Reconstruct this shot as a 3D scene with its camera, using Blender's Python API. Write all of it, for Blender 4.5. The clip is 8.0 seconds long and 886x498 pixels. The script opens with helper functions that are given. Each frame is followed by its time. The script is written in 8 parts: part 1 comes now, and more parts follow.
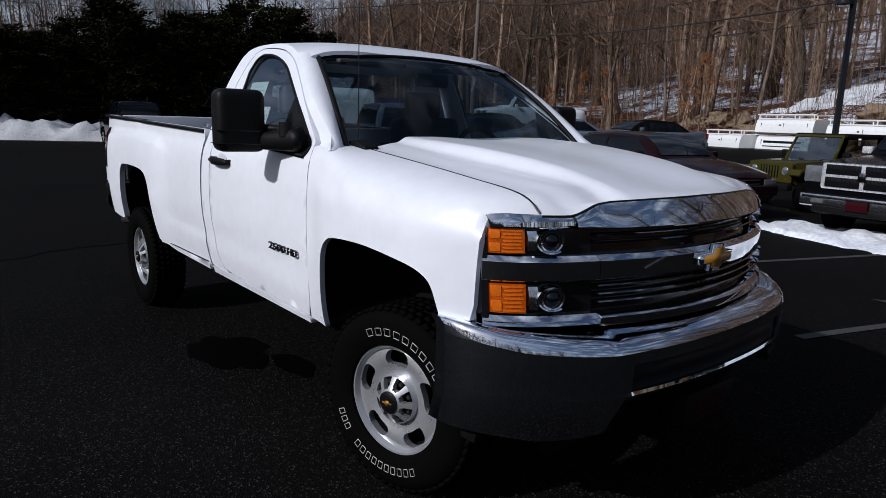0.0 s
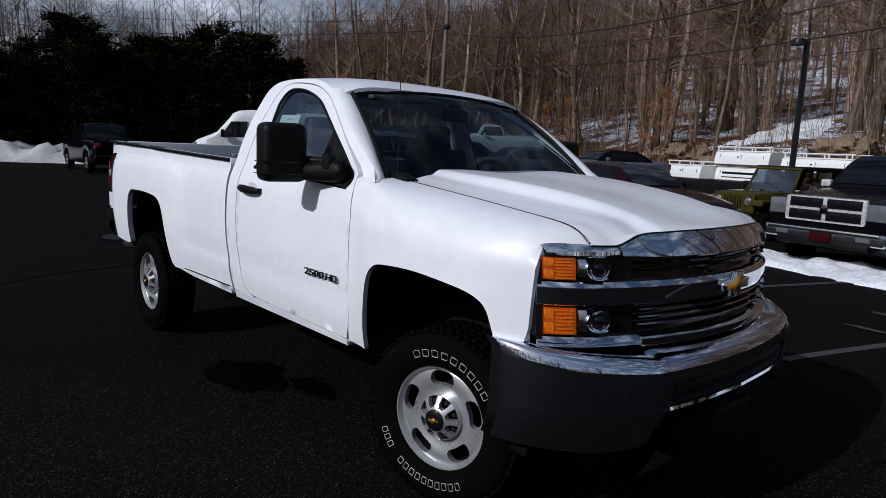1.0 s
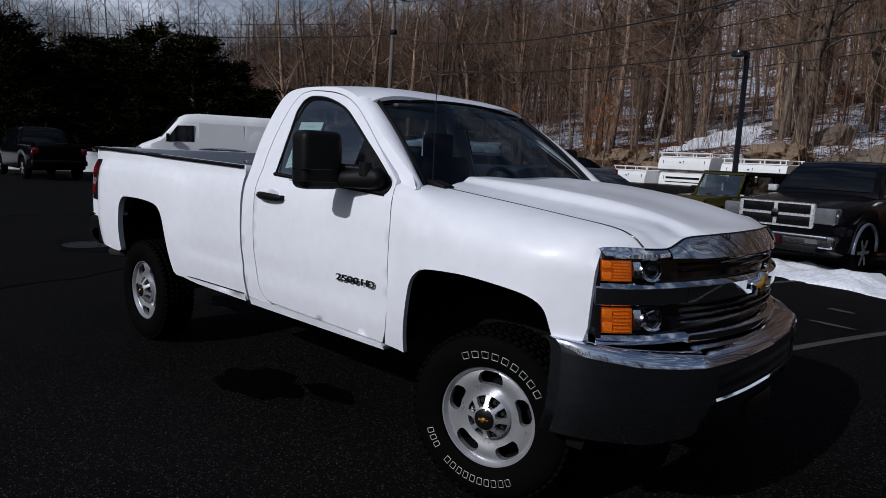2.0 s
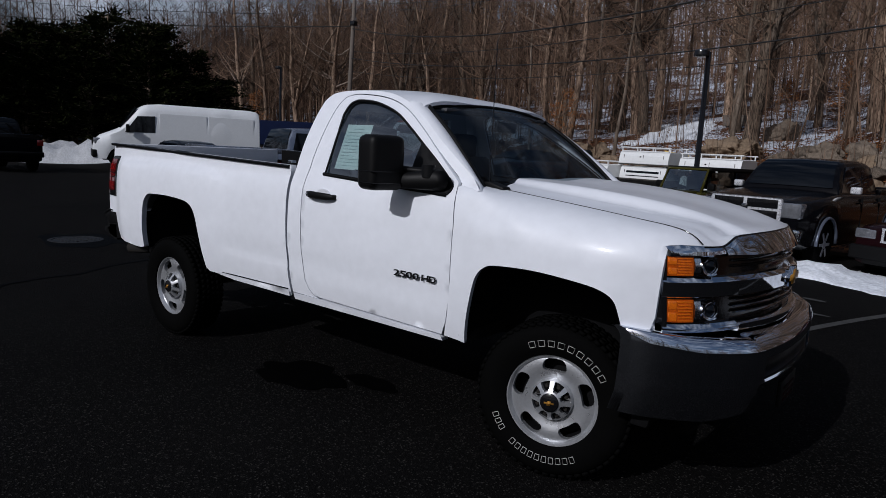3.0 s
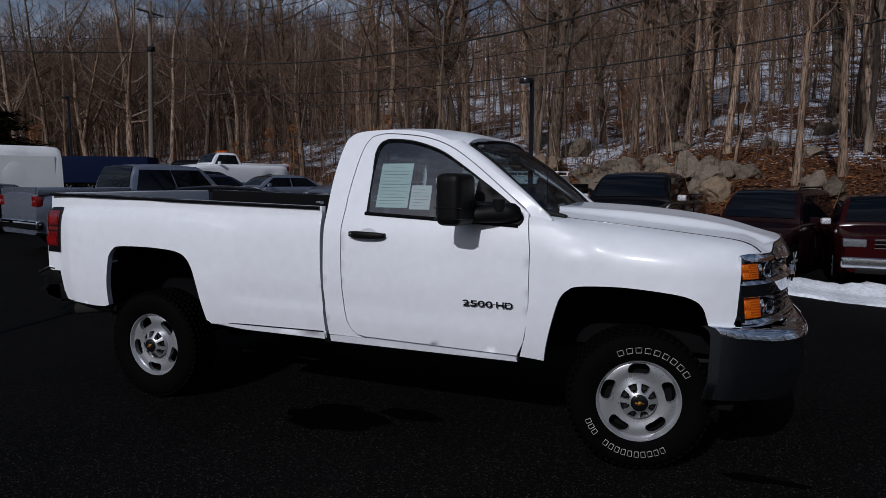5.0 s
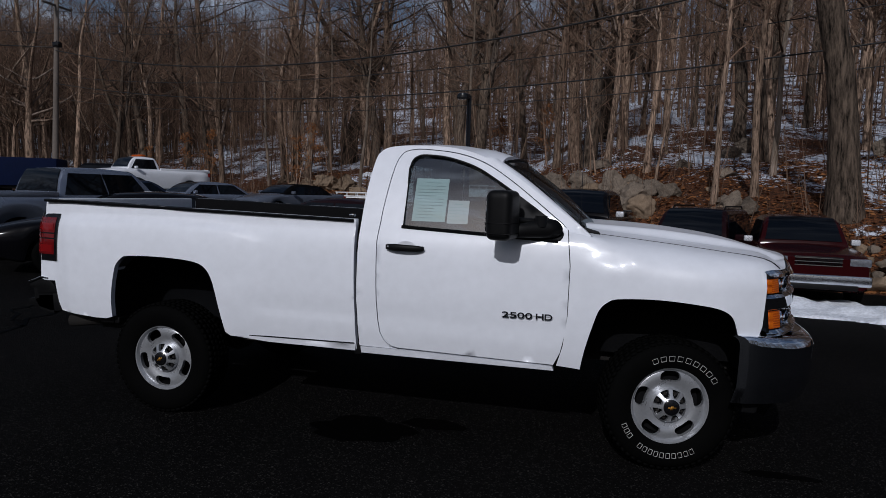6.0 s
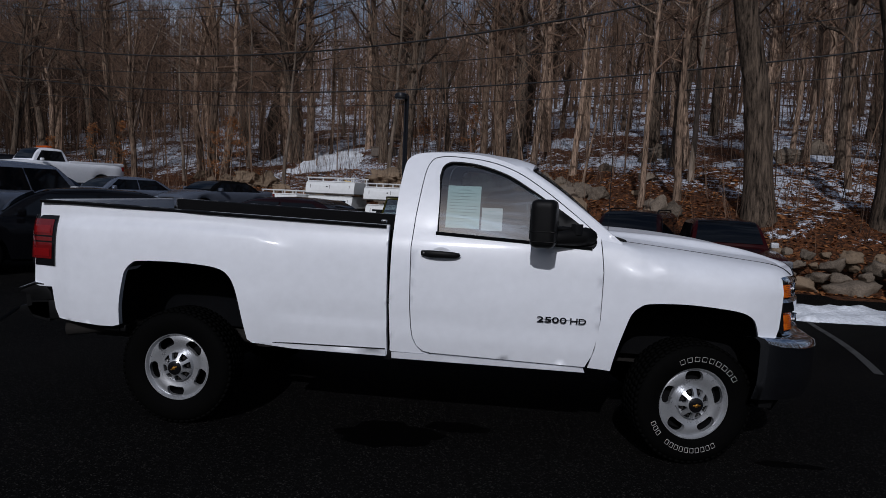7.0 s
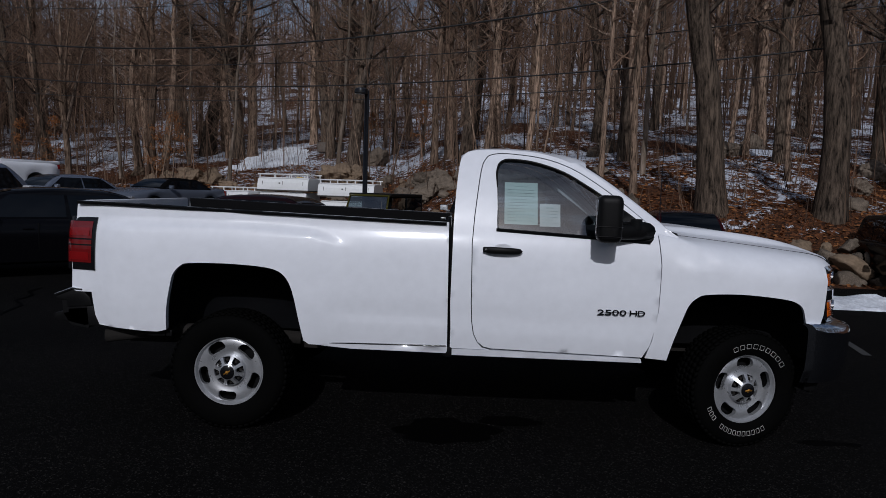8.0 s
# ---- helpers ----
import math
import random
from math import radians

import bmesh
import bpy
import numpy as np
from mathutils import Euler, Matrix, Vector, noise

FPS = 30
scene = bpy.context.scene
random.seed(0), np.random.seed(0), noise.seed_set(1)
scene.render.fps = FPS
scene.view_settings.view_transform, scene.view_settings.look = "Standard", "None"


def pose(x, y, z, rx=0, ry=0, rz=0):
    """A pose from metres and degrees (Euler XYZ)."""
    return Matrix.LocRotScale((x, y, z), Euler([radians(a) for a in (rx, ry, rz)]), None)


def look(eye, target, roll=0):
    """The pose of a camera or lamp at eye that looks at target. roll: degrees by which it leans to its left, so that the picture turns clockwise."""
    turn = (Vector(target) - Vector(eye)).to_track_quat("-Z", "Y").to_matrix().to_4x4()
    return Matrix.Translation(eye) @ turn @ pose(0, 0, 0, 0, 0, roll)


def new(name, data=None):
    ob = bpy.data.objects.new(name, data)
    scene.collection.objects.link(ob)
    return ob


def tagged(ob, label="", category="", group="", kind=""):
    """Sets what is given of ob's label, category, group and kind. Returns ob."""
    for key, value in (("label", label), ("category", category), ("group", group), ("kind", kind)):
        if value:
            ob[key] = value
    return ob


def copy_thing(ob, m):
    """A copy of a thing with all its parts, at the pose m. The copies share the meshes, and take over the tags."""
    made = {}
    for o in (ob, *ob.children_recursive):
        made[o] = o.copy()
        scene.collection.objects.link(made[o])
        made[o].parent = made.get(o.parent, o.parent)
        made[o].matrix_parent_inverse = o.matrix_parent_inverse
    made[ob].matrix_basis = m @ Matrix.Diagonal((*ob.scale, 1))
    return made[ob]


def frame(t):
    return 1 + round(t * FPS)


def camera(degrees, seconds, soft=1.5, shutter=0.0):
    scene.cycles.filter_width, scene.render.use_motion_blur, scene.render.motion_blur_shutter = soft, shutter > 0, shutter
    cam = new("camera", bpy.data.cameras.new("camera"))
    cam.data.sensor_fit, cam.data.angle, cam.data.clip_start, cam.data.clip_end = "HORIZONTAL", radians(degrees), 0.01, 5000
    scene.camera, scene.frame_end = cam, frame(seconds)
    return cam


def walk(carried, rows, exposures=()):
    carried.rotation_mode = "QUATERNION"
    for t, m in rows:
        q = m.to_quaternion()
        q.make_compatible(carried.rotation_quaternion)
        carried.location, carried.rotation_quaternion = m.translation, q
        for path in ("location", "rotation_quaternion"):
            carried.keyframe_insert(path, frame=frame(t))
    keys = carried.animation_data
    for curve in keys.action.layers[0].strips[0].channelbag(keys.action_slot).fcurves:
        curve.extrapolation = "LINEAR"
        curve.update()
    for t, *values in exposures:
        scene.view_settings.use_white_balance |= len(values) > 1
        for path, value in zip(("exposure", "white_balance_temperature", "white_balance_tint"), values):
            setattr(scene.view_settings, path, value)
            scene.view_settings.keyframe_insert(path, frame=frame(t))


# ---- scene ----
cam = camera(68.0, 8.0, soft=0.8)
PATH = [
    (0, (2.034, -2.361, 1.507), (0.518, -1.114, 1.125), 1.69),
    (0.5, (1.960, -2.497, 1.523), (0.483, -1.201, 1.150), 3.10),
    (1, (1.950, -2.743, 1.533), (0.497, -1.401, 1.232), 2.55),
    (1.5, (1.864, -2.955, 1.525), (0.411, -1.616, 1.215), 4.38),
    (1.7, (1.800, -3.016, 1.518), (0.409, -1.608, 1.229), 3.25),
    (2.8, (1.469, -3.546, 1.570), (0.212, -2.017, 1.282), 3.18),
    (3, (1.433, -3.651, 1.561), (0.209, -2.098, 1.265), 3.01),
    (3.5, (1.175, -3.866, 1.563), (0.071, -2.219, 1.301), 1.79),
    (4, (0.894, -4.102, 1.576), (-0.125, -2.399, 1.333), 3.14),
    (4.5, (0.618, -4.366, 1.599), (-0.242, -2.574, 1.381), 3.06),
    (4.7, (0.483, -4.431, 1.581), (-0.330, -2.616, 1.368), 0.70),
    (5.8, (-0.273, -4.859, 1.620), (-0.795, -2.937, 1.434), 3.26),
    (6, (-0.413, -4.897, 1.602), (-0.895, -2.963, 1.431), 1.60),
    (6.5, (-0.790, -4.978, 1.613), (-1.158, -3.019, 1.446), 2.45),
    (7, (-1.154, -5.095, 1.632), (-1.378, -3.115, 1.465), 2.49),
    (7.5, (-1.537, -5.128, 1.616), (-1.649, -3.138, 1.454), 1.49),
    (8, (-1.929, -5.170, 1.616), (-1.969, -3.178, 1.441), 1.93),
]
EXPOSURES = [(0, -0.52, 6010, 13), (1.5, -0.75, 5995, 13), (3.5, -1.04, 5970, 13), (6, -1.25, 5940, 13), (8, -1.34, 5910, 13)]
walk(cam, [(t, look(eye, target, roll)) for t, eye, target, roll in PATH], EXPOSURES)

# ---- daylight: low spring sun on the truck's flank, clear sky
SUN_DIR = Vector((0.07, 0.84, -0.53)).normalized()
SUN_EL = math.asin(-SUN_DIR.z)
SUN_AZ = math.atan2(-SUN_DIR.x, -SUN_DIR.y)
world = bpy.data.worlds.new("sky")
scene.world = world
world.use_nodes = True
_n = world.node_tree.nodes
_sky = _n.new("ShaderNodeTexSky")
_sky.sky_type, _sky.sun_disc = "NISHITA", False
_sky.sun_elevation, _sky.sun_rotation = SUN_EL, SUN_AZ
_sky.air_density, _sky.dust_density, _sky.ozone_density = 1.0, 2.2, 1.0
_w = world.node_tree


def sky_math(op, a, b):
    n = _n.new("ShaderNodeMath")
    n.operation = op
    for k, v in enumerate((a, b)):
        if isinstance(v, float):
            n.inputs[k].default_value = v
        else:
            _w.links.new(v, n.inputs[k])
    return n.outputs[0]


# thin streaky cloud all round, thicker towards the horizon
_co = _n.new("ShaderNodeTexCoord")
_xyz = _n.new("ShaderNodeSeparateXYZ")
_w.links.new(_co.outputs["Generated"], _xyz.inputs[0])
_map = _n.new("ShaderNodeMapping")
_map.inputs["Scale"].default_value = (1.0, 1.0, 3.2)
_w.links.new(_co.outputs["Generated"], _map.inputs[0])
_cl = _n.new("ShaderNodeTexNoise")
_cl.inputs["Scale"].default_value, _cl.inputs["Detail"].default_value, _cl.inputs["Roughness"].default_value = 4.2, 7, 0.6
_w.links.new(_map.outputs[0], _cl.inputs["Vector"])
_low = sky_math("POWER", sky_math("SUBTRACT", 1.0, sky_math("ABSOLUTE", _xyz.outputs[2], 0.0)), 5.0)
_mask = _n.new("ShaderNodeMapRange")
_mask.inputs["From Min"].default_value, _mask.inputs["From Max"].default_value = 0.45, 0.74
_w.links.new(sky_math("ADD", _cl.outputs["Fac"], sky_math("MULTIPLY", _low, 0.22)), _mask.inputs["Value"])
_mix = _n.new("ShaderNodeMix")
_mix.data_type = "RGBA"
# thin cloud scatters more light forward, so it is brighter round the sun
_dot = _n.new("ShaderNodeVectorMath")
_dot.operation = "DOT_PRODUCT"
_dot.inputs[1].default_value = -SUN_DIR
_w.links.new(_co.outputs["Generated"], _dot.inputs[0])
_near = sky_math("POWER", sky_math("MAXIMUM", _dot.outputs["Value"], 0.0), 30.0)
_glow = _n.new("ShaderNodeVectorMath")
_glow.operation = "SCALE"
_glow.inputs[0].default_value = (7.0, 7.5, 8.3)
_st = _n.new("ShaderNodeTexNoise")
_st.inputs["Scale"].default_value, _st.inputs["Detail"].default_value, _st.inputs["Roughness"].default_value = 9.0, 6, 0.65
_sm = _n.new("ShaderNodeMapping")
_sm.inputs["Scale"].default_value = (0.6, 0.6, 2.2)
_w.links.new(_co.outputs["Generated"], _sm.inputs[0])
_w.links.new(_sm.outputs[0], _st.inputs["Vector"])
_streak = _n.new("ShaderNodeMapRange")
_streak.inputs["From Min"].default_value, _streak.inputs["From Max"].default_value = 0.34, 0.66
_streak.inputs["To Min"].default_value, _streak.inputs["To Max"].default_value = 0.35, 1.75
_w.links.new(_st.outputs["Fac"], _streak.inputs["Value"])
_w.links.new(sky_math("MULTIPLY", sky_math("ADD", sky_math("MULTIPLY", _near, 3.5), 1.0), _streak.outputs[0]), _glow.inputs["Scale"])
_w.links.new(_glow.outputs[0], _mix.inputs["B"])
_w.links.new(_mask.outputs[0], _mix.inputs["Factor"])
_w.links.new(_sky.outputs[0], _mix.inputs["A"])
_w.links.new(_mix.outputs["Result"], _n["Background"].inputs[0])
_n["Background"].inputs[1].default_value = 0.085
sun = new("sun", bpy.data.lights.new("sun", "SUN"))
sun.data.energy, sun.data.angle, sun.data.color = 4.4, radians(0.53), (1.0, 0.97, 0.93)
sun.matrix_world = look((0, -20, 15), Vector((0, -20, 15)) + SUN_DIR)


# ---- materials
def mat(name, color, rough=0.5, metal=0.0, coat=0.0, var=0.0, scale=8.0, bump=0.0, bscale=60.0, spec=0.5, emit=None, trans=0.0, ior=1.45, random_tint=0.0):
    """A Principled material whose colour wanders at two scales, with fine relief."""
    m = bpy.data.materials.new(name)
    m.use_nodes = True
    nt = m.node_tree
    b = nt.nodes["Principled BSDF"]
    b.inputs["Base Color"].default_value = (*color, 1)
    b.inputs["Roughness"].default_value = rough
    b.inputs["Metallic"].default_value = metal
    b.inputs["Coat Weight"].default_value = coat
    b.inputs["Coat Roughness"].default_value = 0.04 if rough < 0.3 else 0.10
    b.inputs["Specular IOR Level"].default_value = spec
    b.inputs["IOR"].default_value = ior
    b.inputs["Transmission Weight"].default_value = trans
    if emit:
        b.inputs["Emission Color"].default_value = (*color, 1)
        b.inputs["Emission Strength"].default_value = emit
    tc = nt.nodes.new("ShaderNodeTexCoord")
    if var:
        n1 = nt.nodes.new("ShaderNodeTexNoise")
        n1.inputs["Scale"].default_value, n1.inputs["Detail"].default_value, n1.inputs["Roughness"].default_value = scale, 6, 0.65
        n2 = nt.nodes.new("ShaderNodeTexNoise")
        n2.inputs["Scale"].default_value, n2.inputs["Detail"].default_value = scale * 9, 3
        mx = nt.nodes.new("ShaderNodeMath")
        mx.operation = "ADD"
        nt.links.new(tc.outputs["Object"], n1.inputs["Vector"])
        nt.links.new(tc.outputs["Object"], n2.inputs["Vector"])
        nt.links.new(n1.outputs["Fac"], mx.inputs[0])
        nt.links.new(n2.outputs["Fac"], mx.inputs[1])
        last = mx.outputs[0]
        if random_tint:
            oi = nt.nodes.new("ShaderNodeObjectInfo")
            ma = nt.nodes.new("ShaderNodeMath")
            ma.operation = "MULTIPLY_ADD"
            ma.inputs[1].default_value = random_tint
            nt.links.new(oi.outputs["Random"], ma.inputs[0])
            nt.links.new(last, ma.inputs[2])
            last = ma.outputs[0]
        mr = nt.nodes.new("ShaderNodeMapRange")
        mr.inputs["From Min"].default_value, mr.inputs["From Max"].default_value = 0.6, 1.4 + random_tint
        mr.inputs["To Min"].default_value, mr.inputs["To Max"].default_value = 1 - var, 1 + var
        nt.links.new(last, mr.inputs["Value"])
        hs = nt.nodes.new("ShaderNodeHueSaturation")
        hs.inputs["Color"].default_value = (*color, 1)
        nt.links.new(mr.outputs[0], hs.inputs["Value"])
        nt.links.new(hs.outputs[0], b.inputs["Base Color"])
        rr = nt.nodes.new("ShaderNodeMapRange")
        rr.inputs["To Min"].default_value, rr.inputs["To Max"].default_value = max(0.02, rough - 0.12), min(1, rough + 0.12)
        nt.links.new(n1.outputs["Fac"], rr.inputs["Value"])
        nt.links.new(rr.outputs[0], b.inputs["Roughness"])
    if bump:
        nb = nt.nodes.new("ShaderNodeTexNoise")
        nb.inputs["Scale"].default_value, nb.inputs["Detail"].default_value = bscale, 6
        bp = nt.nodes.new("ShaderNodeBump")
        bp.inputs["Strength"].default_value, bp.inputs["Distance"].default_value = bump, 0.02
        nt.links.new(tc.outputs["Object"], nb.inputs["Vector"])
        nt.links.new(nb.outputs["Fac"], bp.inputs["Height"])
        nt.links.new(bp.outputs[0], b.inputs["Normal"])
    return m


def paint(name, color, rough=0.40, metal=0.0):
    """Clear-coated car paint; dark colours show the gloss of the coat alone."""
    pale = max(color) > 0.3
    m = mat(name, color, rough if pale else 0.13, metal, coat=0.38 if pale else 0.0, var=0.05 if pale else 0.0, scale=1.6, bump=0.002, bscale=3.0, spec=0.5 if pale else 0.20)
    return m


WHITE_PAINT = paint("white_paint", (0.76, 0.78, 0.83))
VAN_WHITE = paint("van_white_paint", (0.74, 0.76, 0.78))
BLACK_PAINT = paint("black_paint", (0.0025, 0.0025, 0.0035))
BLUE_GREY_PAINT = paint("blue_grey_paint", (0.010, 0.015, 0.030))
MAROON_PAINT = paint("maroon_paint", (0.028, 0.004, 0.006))
DARK_MAROON = paint("dark_maroon_paint", (0.010, 0.003, 0.004))
RED_PAINT = paint("red_paint", (0.020, 0.002, 0.0026))
GREEN_PAINT = paint("olive_green_paint", (0.040, 0.036, 0.007))
SILVER_PAINT = paint("silver_paint", (0.31, 0.32, 0.35), metal=0.5)
GREY_PAINT = paint("grey_paint", (0.10, 0.115, 0.15), metal=0.3)
STEEL_BLUE = mat("steel_blue_silver_paint", (0.25, 0.28, 0.35), 0.24, 0.72, var=0.04, scale=2.0)
BLUE_TARP = mat("blue_tarp", (0.004, 0.008, 0.030), 0.7, var=0.25, scale=3, spec=0.06, bump=0.3, bscale=6)
SOFT_TOP = mat("black_canvas", (0.0035, 0.0035, 0.004), 0.95, spec=0.02, var=0.3, scale=6, bump=0.2, bscale=40)
CHROME = mat("chrome", (0.70, 0.72, 0.76), 0.03, 1.0)
BUMPER_CHROME = mat("bumper_chrome", (0.66, 0.70, 0.78), 0.04, 1.0)
SILVER_TRIM = mat("bright_silver_trim", (0.70, 0.71, 0.74), 0.28, 0.55, var=0.08, scale=20)
SATIN = mat("satin_chrome", (0.78, 0.80, 0.84), 0.16, 1.0)
BRIGHT_CHROME = mat("bright_chrome", (0.88, 0.90, 0.94), 0.03, 1.0)
DARK_CHROME = mat("smoked_chrome", (0.24, 0.25, 0.27), 0.05, 1.0)
BLACK_PLASTIC = mat("black_plastic", (0.0042, 0.0042, 0.0045), 0.5, spec=0.16, var=0.15, bump=0.06, bscale=300)
GLOSS_BLACK = mat("gloss_black", (0.006, 0.006, 0.007), 0.12)
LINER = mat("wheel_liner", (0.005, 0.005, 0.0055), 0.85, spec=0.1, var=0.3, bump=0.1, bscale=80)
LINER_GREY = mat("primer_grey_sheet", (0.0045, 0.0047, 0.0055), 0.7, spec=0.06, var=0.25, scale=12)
RUBBER = mat("tyre_rubber", (0.0022, 0.0022, 0.0022), 0.75, spec=0.025, var=0.25, scale=20, bump=0.05, bscale=150)
STEEL_WHEEL = mat("silver_wheel_paint", (0.46, 0.47, 0.49), 0.30, 0.65, var=0.1, scale=9, bump=0.02, bscale=120)
DULL_STEEL = mat("dull_steel", (0.09, 0.085, 0.08), 0.55, 0.7, var=0.3, scale=20)
RUST_STEEL = mat("rusty_steel", (0.011, 0.009, 0.0075), 0.85, 0.1, var=0.35, scale=20, bump=0.2)
AMBER = mat("amber_lens", (0.42, 0.070, 0.003), 0.10, coat=1.0, var=0.5, scale=12)
AMBER_BRIGHT = mat("bright_amber_facet", (0.64, 0.135, 0.005), 0.15, coat=1.0, var=0.3, scale=30)
RED_LENS = mat("red_lens", (0.19, 0.005, 0.006), 0.12, coat=1.0)
CLEAR_LENS = mat("clear_lens", (0.30, 0.31, 0.34), 0.12, 0.7, var=0.5, scale=14)
DARK_LENS = mat("dark_red_lens", (0.13, 0.005, 0.006), 0.1, coat=1.0)
WHITE_INK = mat("white_lettering", (0.52, 0.51, 0.49), 0.7, var=0.12, scale=30)
PAPER = mat("pale_green_paper", (0.66, 0.80, 0.76), 0.8, var=0.05)
PAPER_WHITE = mat("white_paper", (0.8, 0.82, 0.8), 0.8, var=0.04)
INK = mat("grey_ink", (0.59, 0.73, 0.70), 0.8)
GOLD = mat("gold_badge", (0.50, 0.24, 0.04), 0.35, 0.5, var=0.15, scale=60)
SEAT_GREY = mat("seat_vinyl", (0.05, 0.05, 0.055), 0.6, var=0.15, bump=0.05, bscale=200)
DASH = mat("dashboard_plastic", (0.014, 0.014, 0.016), 0.65, var=0.1)
BED_LINER = mat("bed_liner", (0.005, 0.005, 0.0055), 0.8, spec=0.06, var=0.3, bump=0.1, bscale=120)


def glass_material(name, color, base=0.06, edge=0.65):
    m = bpy.data.materials.new(name)
    m.use_nodes = True
    nt = m.node_tree
    out = nt.nodes["Material Output"]
    nt.nodes.remove(nt.nodes["Principled BSDF"])
    g = nt.nodes.new("ShaderNodeBsdfGlossy")
    g.inputs["Roughness"].default_value = 0.02
    g.inputs["Color"].default_value = (0.95, 0.97, 1, 1)
    t = nt.nodes.new("ShaderNodeBsdfTransparent")
    t.inputs["Color"].default_value = (*color, 1)
    lw = nt.nodes.new("ShaderNodeLayerWeight")
    lw.inputs["Blend"].default_value = 0.5
    pw = nt.nodes.new("ShaderNodeMath")
    pw.operation = "POWER"
    pw.inputs[1].default_value = 4.0
    nt.links.new(lw.outputs["Facing"], pw.inputs[0])
    f = nt.nodes.new("ShaderNodeMapRange")
    f.inputs["To Min"].default_value, f.inputs["To Max"].default_value = base, edge
    nt.links.new(pw.outputs[0], f.inputs["Value"])
    mix = nt.nodes.new("ShaderNodeMixShader")
    nt.links.new(f.outputs[0], mix.inputs[0])
    nt.links.new(t.outputs[0], mix.inputs[1])
    nt.links.new(g.outputs[0], mix.inputs[2])
    nt.links.new(mix.outputs[0], out.inputs[0])
    return m


GLASS = glass_material("tinted_car_glass", (0.40, 0.47, 0.49), 0.20)
WIND_GLASS = glass_material("windscreen_glass", (0.42, 0.50, 0.55), 0.026, 0.30)
DARK_GLASS = mat("privacy_glass", (0.002, 0.003, 0.005), 0.03, spec=0.42)


def asphalt_material():
    m = mat("sealed_asphalt", (0.008, 0.008, 0.0085), 0.86, spec=0.040)
    nt = m.node_tree
    b = nt.nodes["Principled BSDF"]
    tc = nt.nodes.new("ShaderNodeTexCoord")
    big = nt.nodes.new("ShaderNodeTexNoise")
    big.inputs["Scale"].default_value, big.inputs["Detail"].default_value = 0.45, 6
    fine = nt.nodes.new("ShaderNodeTexVoronoi")
    fine.inputs["Scale"].default_value = 140
    mid = nt.nodes.new("ShaderNodeTexNoise")
    mid.inputs["Scale"].default_value, mid.inputs["Detail"].default_value = 35, 4
    for n in (big, fine, mid):
        nt.links.new(tc.outputs["Object"], n.inputs["Vector"])
    ramp = nt.nodes.new("ShaderNodeValToRGB")
    ramp.color_ramp.elements[0].position, ramp.color_ramp.elements[0].color = 0.32, (0.0021, 0.0020, 0.0021, 1)
    ramp.color_ramp.elements[1].position, ramp.color_ramp.elements[1].color = 0.72, (0.0048, 0.0045, 0.0045, 1)
    nt.links.new(big.outputs["Fac"], ramp.inputs["Fac"])
    # pale grit scattered in the seal coat
    grit = nt.nodes.new("ShaderNodeMapRange")
    grit.inputs["From Min"].default_value, grit.inputs["From Max"].default_value = 0.56, 0.72
    nt.links.new(mid.outputs["Fac"], grit.inputs["Value"])
    mx = nt.nodes.new("ShaderNodeMix")
    mx.data_type = "RGBA"
    mx.inputs["B"].default_value = (0.0095, 0.0091, 0.0087, 1)
    nt.links.new(ramp.outputs[0], mx.inputs["A"])
    nt.links.new(grit.outputs[0], mx.inputs["Factor"])
    # single pale stones showing in the wearing course
    cell = nt.nodes.new("ShaderNodeSeparateColor")
    nt.links.new(fine.outputs["Color"], cell.inputs[0])
    pick = nt.nodes.new("ShaderNodeMapRange")
    pick.inputs["From Min"].default_value, pick.inputs["From Max"].default_value = 0.90, 1.0
    nt.links.new(cell.outputs[0], pick.inputs["Value"])
    mz = nt.nodes.new("ShaderNodeMix")
    mz.data_type = "RGBA"
    mz.inputs["B"].default_value = (0.044, 0.041, 0.038, 1)
    nt.links.new(mx.outputs["Result"], mz.inputs["A"])
    nt.links.new(pick.outputs[0], mz.inputs["Factor"])
    nt.links.new(mz.outputs["Result"], b.inputs["Base Color"])
    bp = nt.nodes.new("ShaderNodeBump")
    bp.inputs["Strength"].default_value, bp.inputs["Distance"].default_value = 0.7, 0.008
    nt.links.new(fine.outputs["Distance"], bp.inputs["Height"])
    nt.links.new(bp.outputs[0], b.inputs["Normal"])
    return m


